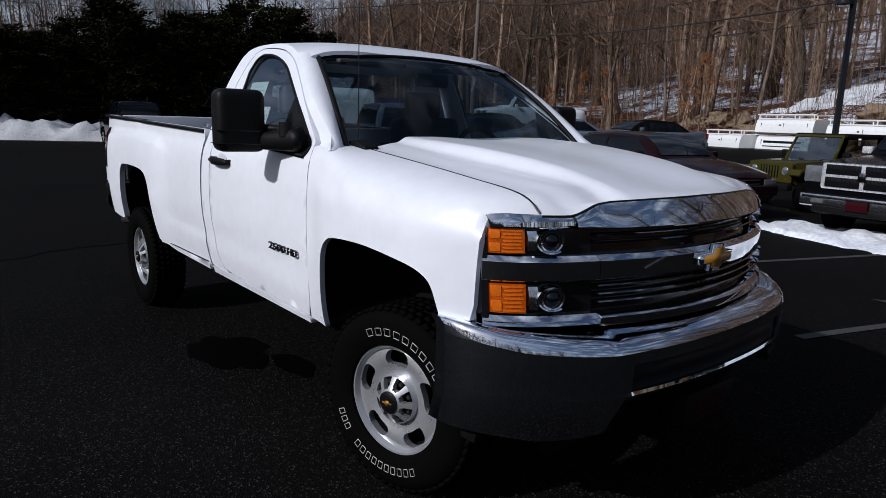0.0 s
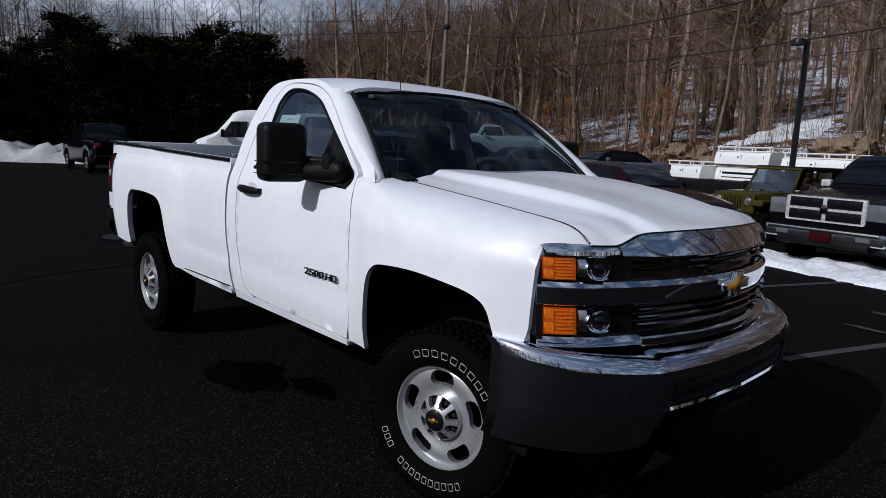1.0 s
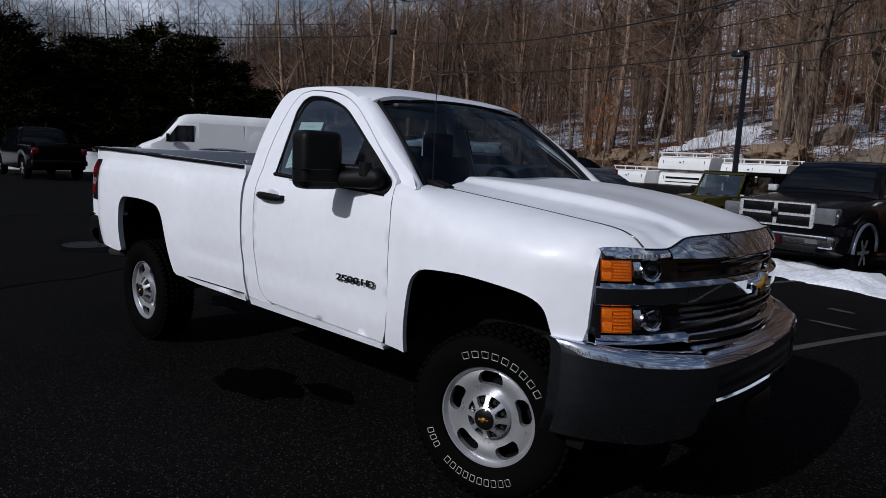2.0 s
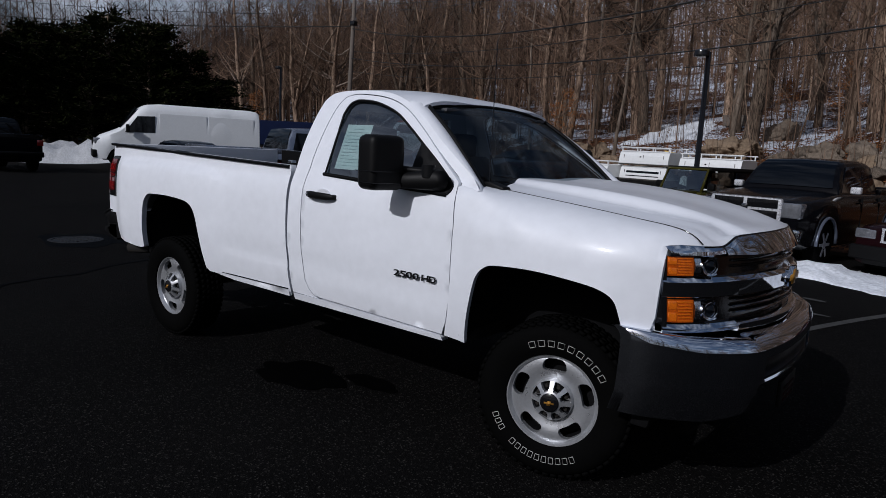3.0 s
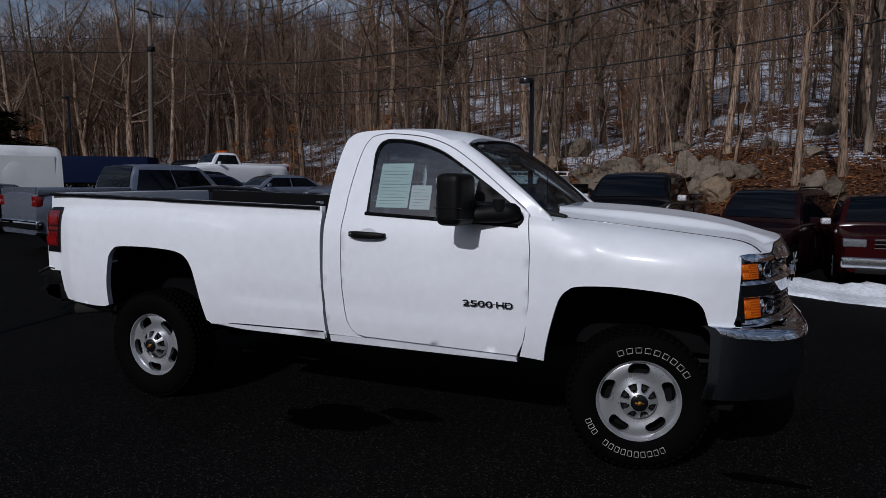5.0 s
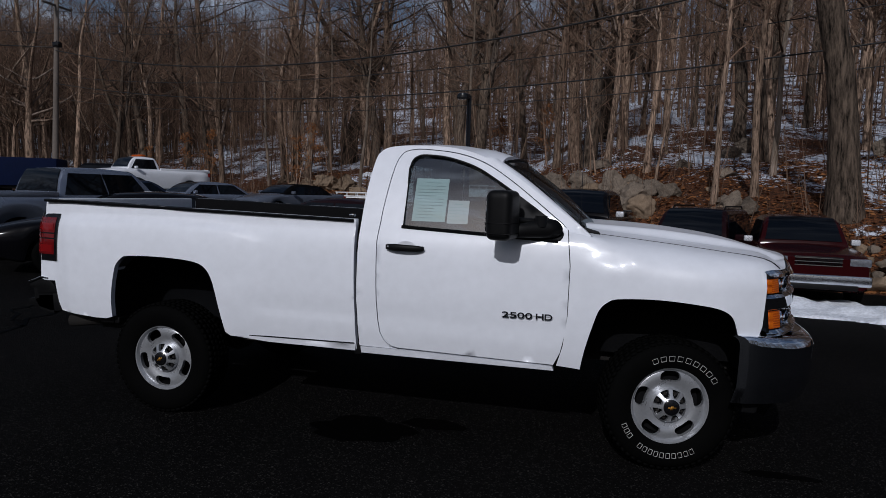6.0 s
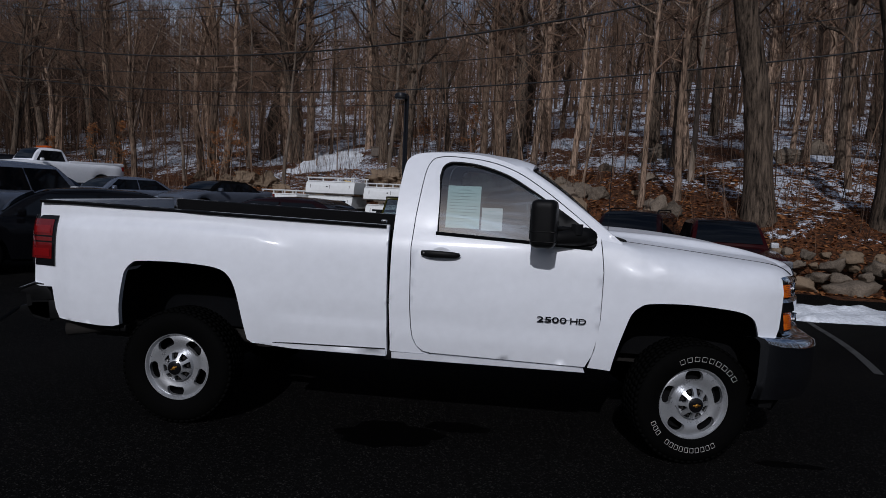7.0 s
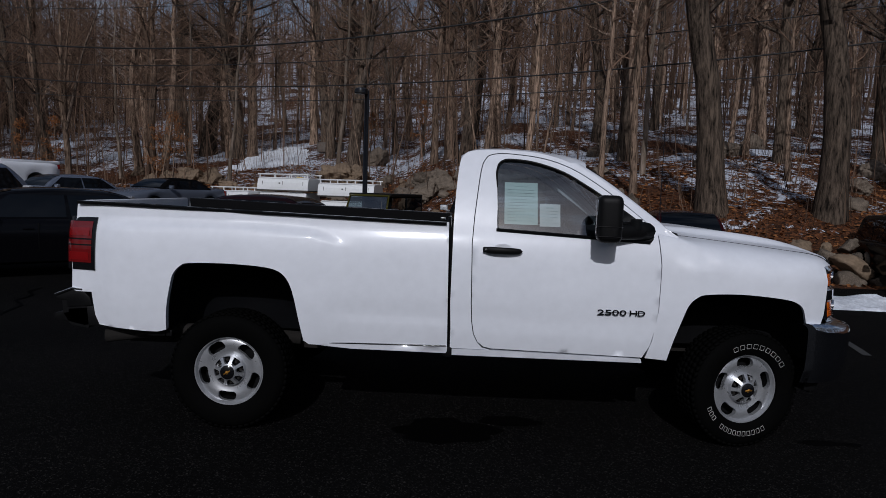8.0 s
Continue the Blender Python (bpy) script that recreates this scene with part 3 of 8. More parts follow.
# height of the edge where the white sheet metal ends above lamps and grille
BROW = [(0.0, 1.262), (0.30, 1.259), (0.48, 1.254), (0.545, 1.248), (0.64, 1.212), (0.68, 1.211), (0.74, 1.212), (0.84, 1.216), (0.88, 1.212), (0.92, 1.190)]


def face_x(y, z=1.0):
    """The nose's plan, raked back a little towards the top."""
    a = abs(y)
    return 0.785 - 0.3125 * a * a - 0.215 * a ** 12.8 - 0.10 * (z - 1.0)


def brow(y):
    a = abs(y)
    z = interp(BROW, a)
    return Vector((face_x(a, z) - 0.014 - 0.028 * (1 - smooth01(0.45, 0.66, a)), y, z))



def shoulder(x, v):
    """The flank, then a rounded shoulder up to the seam of the bonnet."""
    back = 1 - smooth01(-0.60, -0.05, x)
    v0 = 1.12 + 0.25 * back + 0.07 * smooth01(0.20, 0.42, x)
    if v <= v0:
        return side(x, v)
    t = (v - v0) / (1.46 - v0)
    a = side(x, v0)
    zs = interp(SEAM, x)
    rise = 0.022 * (1 - smooth01(-0.60, -0.30, x))
    c = Vector((x, -half_width(x, v0) + 0.006, max(v0 + 0.02, zs - 0.028 + rise * 2 + 0.012 * smooth01(0.2, 0.42, x))))
    b = Vector((x, -0.747, zs))
    return (1 - t) ** 2 * a + 2 * t * (1 - t) * c + t * t * b


def nose_edge(v):
    """The fender's front edge, from the flank round the corner to the seam."""
    t = smooth01(1.19, 1.46, v) * 0.35 + 0.65 * max(0.0, (v - 1.19) / 0.27)
    return brow(-0.878 + (0.878 - 0.747) * t)


def fender_side(x, v):
    p = shoulder(x, v)
    if v > 1.19 and x > 0.15:
        e = nose_edge(v)
        k = max(0.0, min(1.0, (x - 0.15) / (e.x - 0.15)))
        d = e - shoulder(e.x, v)
        p += Vector((0, d.y * k * k, d.z * k ** 4))
    return p


ARCH_F = spline([(-0.534, 0.565), (-0.52, 0.65), (-0.497, 0.75), (-0.454, 0.90), (-0.43, 0.955), (-0.395, 0.992), (-0.335, 1.018), (-0.15, 1.028), (0.008, 1.022), (0.17, 1.005), (0.25, 0.982), (0.294, 0.945), (0.318, 0.88), (0.330, 0.835)])
ARCH_R = spline([(-3.805, 0.655), (-3.795, 0.80), (-3.765, 0.96), (-3.745, 1.03), (-3.70, 1.082), (-3.64, 1.103), (-3.408, 1.108), (-3.20, 1.098), (-3.09, 1.080), (-3.03, 1.045), (-2.99, 0.985), (-2.96, 0.89), (-2.93, 0.74), (-2.905, 0.615)])


def both(name, make, material, label="", parent=None, smooth=True):
    """A part of the near flank and its twin on the far one."""
    made = []
    for far in (False, True):
        bm = make()
        made.append(part(name, mirror_y(bm) if far else bm, material, parent or truck, label, smooth))
    return made


NOSE_EDGE = [(1.12, 0.470)] + [(1.19 + 0.27 * i / 12, nose_edge(1.19 + 0.27 * i / 12).x) for i in range(13)]
FENDER = [(-0.634, 1.46), (-0.632, 1.38), (-0.621, 1.28), (-0.612, 1.19), (-0.616, 0.90), (-0.640, 0.70), (-0.675, 0.575)] + ARCH_F + [(0.442, 0.845), (0.458, 0.90)] + [(x, v) for v, x in NOSE_EDGE]
both("fender", lambda: skin([FENDER], fender_side, 0.045, (0, 0.025, 0), (0, -1, 0)), WHITE_PAINT, "white front fender with squared wheel arch")

DOOR_UP = spline([(-0.640, 1.403), (-0.83, 1.555), (-1.00, 1.682), (-1.18, 1.792), (-1.37, 1.855), (-1.60, 1.880), (-1.70, 1.872), (-1.745, 1.845), (-1.778, 1.756), (-1.812, 1.469)])
DOOR_LOW = [(-1.824, 1.288), (-1.816, 0.90), (-1.808, 0.775), (-1.795, 0.70), (-1.769, 0.646), (-1.73, 0.613), (-1.68, 0.602), (-0.693, 0.578), (-0.655, 0.66), (-0.625, 0.80), (-0.620, 0.90), (-0.617, 1.19)]
SILL_R, SILL_F = (-1.664, 1.384), (-0.690, 1.335)
WINDOW = spline([(-0.674, 1.354), (-0.678, 1.392), (-0.80, 1.490), (-0.954, 1.595), (-1.088, 1.682), (-1.24, 1.768), (-1.426, 1.826), (-1.58, 1.842), (-1.635, 1.832), (-1.664, 1.805), (-1.676, 1.750)])


def tumble(x, z):
    """Flank below the belt, leaning greenhouse above it."""
    if z <= 1.33:
        return side(x, z)
    t = smooth01(1.33, 1.43, z)
    lean = 0.930 - 0.25 * (z - 1.36) - 0.39 * (z - 1.36) ** 2
    return Vector((x, -((1 - t) * half_width(x, z) + t * lean), z))


def pillar_skin(x, z):
    """The cab's flank, drawn in a little towards the pillar's foot."""
    p = tumble(x, z)
    if z > 1.36:
        p.y += 0.045 * max(0.0, min(1.0, (x + 0.85) / 0.35)) * smooth01(1.36, 1.40, z)
    return p


def door_mesh():
    low = [SILL_F, SILL_R, DOOR_UP[-1]] + DOOR_LOW + [DOOR_UP[0]]
    ring = [SILL_F, DOOR_UP[0]] + DOOR_UP[1:] + [SILL_R] + WINDOW[::-1]
    return skin([low, ring], tumble, 0.05, (0, 0.03, 0), (0, -1, 0))


doors = both("door", door_mesh, WHITE_PAINT, "white door with fixed window frame")
SILH = spline([(-1.950, 1.41), (-1.942, 1.60), (-1.925, 1.79), (-1.900, 1.862), (-1.817, 1.900), (-1.60, 1.908), (-1.374, 1.890), (-1.183, 1.832), (-0.987, 1.722), (-0.829, 1.612), (-0.631, 1.470), (-0.575, 1.428)])


def cab_frame():
    gap = 0.006
    inner = [(-0.625, 1.33), (-0.634, 1.395)]
    for (ax, az), (bx, bz) in zip(DOOR_UP[1:], DOOR_UP[2:]):
        n = Vector((bz - az, ax - bx)).normalized() * gap
        inner.append((ax + abs(n.x) * (1 if bx > -1.55 else -1), az + abs(n.y)))
    inner += [(x - gap, z) for x, z in DOOR_UP[-1:] + DOOR_LOW[:5]] + [(-1.738, 0.604), (-1.68, 0.5925)]
    return skin([SILH + [(-0.500, 1.371), (-0.520, 1.352), (-0.600, 1.350)] + inner + [(-1.942, 0.595), (-1.955, 0.9)]], pillar_skin, 0.05, (0, 0.03, 0), (0, -1, 0))


both("cab_side", cab_frame, WHITE_PAINT, "white cab pillar and roof rail")
both("rocker_panel", lambda: skin([[(-1.935, 0.590), (-1.70, 0.590), (-0.70, 0.568), (-0.690, 0.540), (-1.935, 0.546)]], lambda x, z: Vector((x, -0.925 - 0.35 * (z - 0.55), z)), 0.1, (0, 0.05, 0), (0, -1, 0)), WHITE_PAINT)


def side_glass():
    return skin([[(-0.690, 1.337), SILL_R] + WINDOW[::-1]], lambda x, z: tumble(x, z) + Vector((0, 0.012, 0)), 0.12, (0, 0.004, 0), (0, -1, 0))


panes = both("side_window", side_glass, GLASS, "tinted side window")
for p in panes:
    p.visible_shadow = False


def weather_strip():
    bm = bmesh.new()
    loop = [SILL_F] + WINDOW + [SILL_R]
    pts = [tumble(x, z) + Vector((0, -0.002, 0)) for x, z in loop] + [tumble(*SILL_F) + Vector((0, -0.002, 0))]
    tube(bm, pts, 0.0075, 6, False)
    tube(bm, [tumble(*SILL_R) + Vector((-0.01, -0.004, -0.004)), tumble(*SILL_F) + Vector((0.0, -0.004, -0.002))], 0.012, 6)
    return bm


both("window_seal", weather_strip, BLACK_PLASTIC, "black rubber window seal")


# bonnet with a raised middle
RIDGE = spline([(-0.62, 1.432), (-0.2, 1.412), (0.07, 1.388), (0.30, 1.357), (0.48, 1.318), (0.62, 1.272), (0.70, 1.240), (0.8, 1.20)])
def hood_z(x, y):
    a = abs(y)
    edge = interp(SEAM, x) - 0.002
    mid = interp(RIDGE, x)
    inner = 0.47 - 0.10 * smooth01(-0.3, 0.7, x)
    t = 1 - smooth01(inner + 0.0, inner + 0.085, a)
    dip = -0.010 * (1 - smooth01(0.0, 0.33, a))
    low = edge + 0.020 * (1 - smooth01(0.55, 0.74, a))
    return low + (mid + dip - low) * t


def hood():
    bm = bmesh.new()
    rows = []
    for j in range(-40, 41):
        y = 0.742 * j / 40
        x0 = -0.495 - 0.10 * (1 - (abs(y) / 0.742) ** 2)
        tip = brow(y)
        x1 = tip.x
        short = tip.z - hood_z(x1, y)
        row = []
        for i in range(25):
            x = x0 + (x1 - x0) * i / 24
            row.append(bm.verts.new((x, y, hood_z(x, y) + short * max(0.0, 1 - (x1 - x) / 0.22) ** 2)))
        last = row[-1].co
        row.append(bm.verts.new((last.x + 0.003, y, last.z - 0.004)))
        row.append(bm.verts.new((last.x - 0.004, y, last.z - 0.02)))
        rows.append(row)
    for a, b in zip(rows, rows[1:]):
        for i in range(len(a) - 1):
            bm.faces.new((a[i], a[i + 1], b[i + 1], b[i]))
    bmesh.ops.recalc_face_normals(bm, faces=bm.faces[:])
    rim = [e for e in bm.edges if len(e.link_faces) == 1]
    got = bmesh.ops.extrude_edge_only(bm, edges=rim)
    for v in (g for g in got["geom"] if isinstance(g, bmesh.types.BMVert)):
        v.co.z -= 0.02
    for e in rim:
        e.smooth = False
    return bm


part("hood", hood(), WHITE_PAINT, truck, "white bonnet with raised centre")


def hood_gap():
    bm = bmesh.new()
    tube(bm, [(x, -0.7445, interp(SEAM, x) - 0.0005) for x in [-0.50 + 1.07 * i / 40 for i in range(41)]], 0.0032, 6, False)
    return bm


both("hood_gap", hood_gap, GLOSS_BLACK, "dark gap between bonnet and fender")


def cowl():
    bm = bmesh.new()
    rows = []
    for j in range(-12, 13):
        y = 0.80 * j / 12
        k = (abs(y) / 0.80) ** 2
        rows.append([bm.verts.new(p) for p in ((-0.45 - 0.10 * (1 - k), y, 1.352 + 0.02 * (1 - k)), (-0.55, y, 1.376), (-0.66 + 0.05 * k, y, 1.385))])
    for a, b in zip(rows, rows[1:]):
        for i in range(2):
            bm.faces.new((a[i], a[i + 1], b[i + 1], b[i]))
    return bm


part("cowl", cowl(), BLACK_PLASTIC, truck, "black plastic windscreen cowl")


# windscreen, roof and back of the cab
def screen_point(u, v):
    """u from -1 to 1 across, v from 0 at the base to 1 at the top."""
    k = u * u
    base = Vector((-0.47 - 0.090 * k, 0.812 * u, 1.372 + 0.006 * (1 - k)))
    top = Vector((-1.035 - 0.055 * k, 0.662 * u, 1.848 - 0.040 * k))
    p = base.lerp(top, v)
    p.z += 0.028 * math.sin(math.pi * v)
    return p


def patch(f, nu, nv, thick=None):
    bm = bmesh.new()
    grid = [[bm.verts.new(f(-1 + 2 * i / nu, j / nv)) for i in range(nu + 1)] for j in range(nv + 1)]
    for a, b in zip(grid, grid[1:]):
        for i in range(nu):
            bm.faces.new((a[i], a[i + 1], b[i + 1], b[i]))
    bmesh.ops.recalc_face_normals(bm, faces=bm.faces[:])
    if thick:
        rim = [e for e in bm.edges if len(e.link_faces) == 1]
        got = bmesh.ops.extrude_edge_only(bm, edges=rim)
        for v in (g for g in got["geom"] if isinstance(g, bmesh.types.BMVert)):
            v.co += Vector(thick)
        for e in rim:
            e.smooth = False
    return bm


screen = part("windscreen", patch(screen_point, 20, 10), WIND_GLASS, truck, "raked windscreen with dark tint band")
screen.visible_shadow = False


def screen_band():
    bm = bmesh.new()
    tube(bm, [screen_point(1, v / 8) + Vector((0.006, 0, 0.004)) for v in range(9)], 0.014, 6)
    tube(bm, [screen_point(-1, v / 8) + Vector((0.006, 0, 0.004)) for v in range(9)], 0.014, 6)
    tube(bm, [screen_point(u / 8, 1) + Vector((0.004, 0, 0.002)) for u in range(-8, 9)], 0.010, 6)
    return bm


part("windscreen_seal", screen_band(), BLACK_PLASTIC, truck, "black windscreen surround")


def pillar(u):
    """The pillar between windscreen and door frame."""
    bm = bmesh.new()
    rows = []
    path = spline([(-0.500, 1.371), (-0.575, 1.428), (-0.631, 1.470), (-0.829, 1.612), (-0.987, 1.722), (-1.10, 1.788), (-1.183, 1.832)])
    for i, (x, z) in enumerate(path):
        a = pillar_skin(x, z)
        b = screen_point(-1, -0.12 + 1.12 * i / (len(path) - 1))
        rows.append([bm.verts.new(q) for q in (a, a.lerp(b, 0.22) + Vector((0.007, -0.009, 0.008)), a.lerp(b, 0.6) + Vector((0.011, -0.007, 0.013)), b)])
    for a, b in zip(rows, rows[1:]):
        for i in range(3):
            bm.faces.new((a[i], a[i + 1], b[i + 1], b[i]))
    bmesh.ops.recalc_face_normals(bm, faces=bm.faces[:])
    return bm


both("windscreen_pillar", lambda: pillar(1), WHITE_PAINT)


def roof_point(u, v):
    """u across, v from the windscreen header to the back of the cab."""
    x0 = -1.030 - 0.055 * u * u
    x = x0 + (-1.915 - x0) * v
    zs = interp(sorted(SILH), x)
    w = -tumble(x, zs).y
    a = abs(u)
    top = interp([(-1.95, 1.86), (-1.905, 1.892), (-1.86, 1.916), (-1.80, 1.934), (-1.60, 1.946), (-1.40, 1.938), (-1.20, 1.906), (-1.10, 1.878), (-1.035, 1.852)], x)
    power = 2.6 + 4.0 * smooth01(-1.35, -1.05, x)
    z = zs + (top - zs) * (1 - a ** power)
    return Vector((x, w * u, z))


part("roof", patch(roof_point, 24, 18, (0, 0, -0.02)), WHITE_PAINT, truck, "white cab roof")


def cab_back():
    bm = bmesh.new()
    hole = [(-0.56, 1.44), (0.56, 1.44), (0.54, 1.80), (-0.54, 1.80)]
    outer = [(-0.93, 0.60), (0.93, 0.60), (0.93, 1.36), (0.70, 1.875), (-0.70, 1.875), (-0.93, 1.36)]

    def at(y, z):
        return (-1.948 + 0.075 * smooth01(1.4, 1.9, z), y, z)
    h = [bm.verts.new(at(*p)) for p in hole]
    o = [bm.verts.new(at(*p)) for p in outer]
    for f in ((o[0], o[1], h[1], h[0]), (o[1], o[2], h[1]), (o[2], o[3], h[2], h[1]), (o[3], o[4], h[3], h[2]), (o[4], o[5], h[0], h[3]), (o[5], o[0], h[0])):
        bm.faces.new(f)
    got = bmesh.ops.extrude_face_region(bm, geom=bm.faces[:])
    for v in (g for g in got["geom"] if isinstance(g, bmesh.types.BMVert)):
        v.co.x += 0.03
    bmesh.ops.recalc_face_normals(bm, faces=bm.faces[:])
    sharpen(bm)
    return bm


part("cab_rear_wall", cab_back(), WHITE_PAINT, truck, smooth=False)
bm = bmesh.new()
bm.faces.new([bm.verts.new(p) for p in ((-1.925, -0.57, 1.43), (-1.925, 0.57, 1.43), (-1.885, 0.55, 1.81), (-1.885, -0.55, 1.81))])
rear_pane = part("rear_window", bm, GLASS, truck, "flat rear window")
rear_pane.visible_shadow = False


# interior
part("dashboard", boxed(-0.72, 0, 1.26, 0.42, 1.66, 0.20, bevel=0.06, seg=3), DASH, truck, "black dashboard")
part("cab_floor", boxed(-1.25, 0, 0.62, 1.3, 1.7, 0.06), DASH, truck)
both("door_card", lambda: boxed(-1.25, -0.87, 0.98, 1.1, 0.05, 0.72, bevel=0.02), DASH)


def seat():
    bm = bmesh.new()
    box(bm, -1.30, 0, 0.90, 0.55, 0.52, 0.20, bevel=0.07, seg=3)
    box(bm, -1.60, 0, 1.22, 0.17, 0.52, 0.62, bevel=0.07, seg=3, m=Matrix.Translation((-1.60, 0, 1.22)) @ Matrix.Rotation(-0.14, 4, "Y") @ Matrix.Translation((1.60, 0, -1.22)))
    box(bm, -1.665, 0, 1.60, 0.10, 0.27, 0.19, bevel=0.045, seg=3)
    sharpen(bm, 50)
    return bm


for y in (-0.46, 0.46):
    s = seat()
    bmesh.ops.translate(s, verts=s.verts[:], vec=(0, y, 0))
    part("seat", s, SEAT_GREY, truck, "dark grey vinyl seat with headrest")
part("centre_seat", boxed(-1.5, 0, 1.05, 0.55, 0.36, 0.42, bevel=0.06, seg=3), SEAT_GREY, truck)
bm = bmesh.new()
loop = []
for k in range(33):
    a = 2 * math.pi * k / 32
    loop.append(Vector((-0.98, 0.42, 1.30)) + 0.185 * (math.cos(a) * Vector((0, 1, 0)) + math.sin(a) * Vector((-0.45, 0, 0.89))))
tube(bm, loop, 0.016, 8, False)
tube(bm, [(-0.98, 0.42, 1.30), (-0.80, 0.42, 1.22)], 0.04, 10)
tube(bm, [(-0.98, 0.25, 1.30), (-0.98, 0.59, 1.30)], 0.018, 6)
part("steering_wheel", bm, DASH, truck, "black steering wheel")
part("rear_view_mirror", boxed(-0.98, 0.0, 1.73, 0.03, 0.22, 0.07, bevel=0.012), BLACK_PLASTIC, truck)
for y in (-0.36, 0.36):
    part("sun_visor", boxed(-1.10, y, 1.80, 0.16, 0.42, 0.02, bevel=0.008), SEAT_GREY, truck)


# ---- bed
BED = [(-4.435, 0.885), (-4.30, 0.885), (-4.285, 0.73), (-4.262, 0.667), (-3.95, 0.640), (-3.86, 0.640)] + ARCH_R + [(-2.87, 0.590), (-2.04, 0.566), (-1.966, 0.566), (-1.973, 1.0), (-1.980, 1.418), (-3.2, 1.448), (-4.30, 1.478), (-4.395, 1.478), (-4.415, 1.45)]


def bed_side(x, z):
    p = side(x, z)
    if z > 1.36:
        p.y = -half_width(x, 1.36) + 0.012 * ((z - 1.36) / 0.12) ** 2
    return p


both("bed_side", lambda: skin([BED], bed_side, 0.028, (0, 0.04, 0), (0, -1, 0)), WHITE_PAINT, "white bed side with squared wheel arch")


def bed_edge_y(z):
    return -0.944 - 0.25 * (z - 0.58)


both("bed_lower_edge", lambda: skin([[(-2.83, 0.592), (-2.60, 0.600), (-1.972, 0.606), (-1.972, 0.560), (-2.60, 0.566), (-2.83, 0.584)]], lambda x, z: Vector((x, bed_edge_y(z), z)), 0.08, (0, 0.03, 0), (0, -1, 0)), WHITE_PAINT, "turned-out lower edge of the bed")


# thin black tube laid on the panel to draw the shadow under the fold
def bed_shadow_line():
    bm = bmesh.new()
    tube(bm, [(-2.80, bed_edge_y(0.6) + 0.002, 0.598), (-2.60, bed_edge_y(0.6) - 0.001, 0.604), (-1.975, bed_edge_y(0.61) - 0.001, 0.611)], [0.002, 0.0045, 0.0045], 6, False)
    return bm


both("bed_shadow_line", bed_shadow_line, GLOSS_BLACK, "dark shadow line above the lower edge")


def rail_cap():
    bm = bmesh.new()
    rows = []
    for i in range(13):
        x = -4.40 + (2.405) * i / 12
        z = interp([(-4.40, 1.478), (-4.30, 1.478), (-3.2, 1.448), (-1.99, 1.418)], x)
        rows.append([bm.verts.new((x, y, z + dz)) for y, dz in ((-0.951, -0.020), (-0.955, -0.006), (-0.944, 0.000), (-0.87, 0.000), (-0.858, -0.006), (-0.858, -0.03))])
    for a, b in zip(rows, rows[1:]):
        for k in range(5):
            bm.faces.new((a[k], a[k + 1], b[k + 1], b[k]))
    bm.faces.new(rows[0])
    bm.faces.new(rows[-1])
    bmesh.ops.recalc_face_normals(bm, faces=bm.faces[:])
    sharpen(bm, 40)
    return bm


both("bed_rail_cap", rail_cap, BLACK_PLASTIC, "black plastic bed rail cap")
both("bed_inner_wall", lambda: prism([(-4.39, 1.19), (-2.01, 1.19), (-2.01, 1.412), (-3.2, 1.440), (-4.30, 1.470), (-4.39, 1.470)], -0.862, -0.846, 0.002), BED_LINER)
both("stake_pocket_hook", lambda: boxed(-2.02, -0.90, 1.440, 0.035, 0.045, 0.018, bevel=0.006), CHROME, "small chrome tie-down hook")
part("bed_floor", boxed(-3.2, 0, 1.21, 2.36, 1.68, 0.03), BED_LINER, truck, "black bed liner")
part("bed_front_wall", boxed(-1.995, 0, 1.155, 0.03, 1.66, 0.46), BED_LINER, truck)


def tailgate():
    bm = prism([(-4.43, 0.90), (-4.45, 0.95), (-4.455, 1.30), (-4.44, 1.42), (-4.44, 1.478), (-4.395, 1.478), (-4.39, 0.90)], -0.80, 0.80, 0.012)
    return bm


part("tailgate", tailgate(), WHITE_PAINT, truck, "closed white tailgate")


# tail lamps wrap round the rear corners
def tail_point(u, v, proud):
    z = 1.03 + (1.372 - 1.03) * v
    x = -4.268 - 0.205 * u
    y = -(half_width(max(x, -4.36), z) - 0.012 * u - 0.035 * u ** 6) - proud
    return Vector((x, y, z))


def lamp_panel(v0, v1, u0, u1, proud, back=0.05):
    bm = bmesh.new()
    nu, nv = 10, 6
    g = [[bm.verts.new(tail_point(u0 + (u1 - u0) * i / nu, v0 + (v1 - v0) * j / nv, proud)) for i in range(nu + 1)] for j in range(nv + 1)]
    for a, b in zip(g, g[1:]):
        for i in range(nu):
            bm.faces.new((a[i], a[i + 1], b[i + 1], b[i]))
    bmesh.ops.recalc_face_normals(bm, faces=bm.faces[:])
    rim = [e for e in bm.edges if len(e.link_faces) == 1]
    got = bmesh.ops.extrude_edge_only(bm, edges=rim)
    for v in (q for q in got["geom"] if isinstance(q, bmesh.types.BMVert)):
        v.co.y += back
    for e in rim:
        e.smooth = False
    return bm


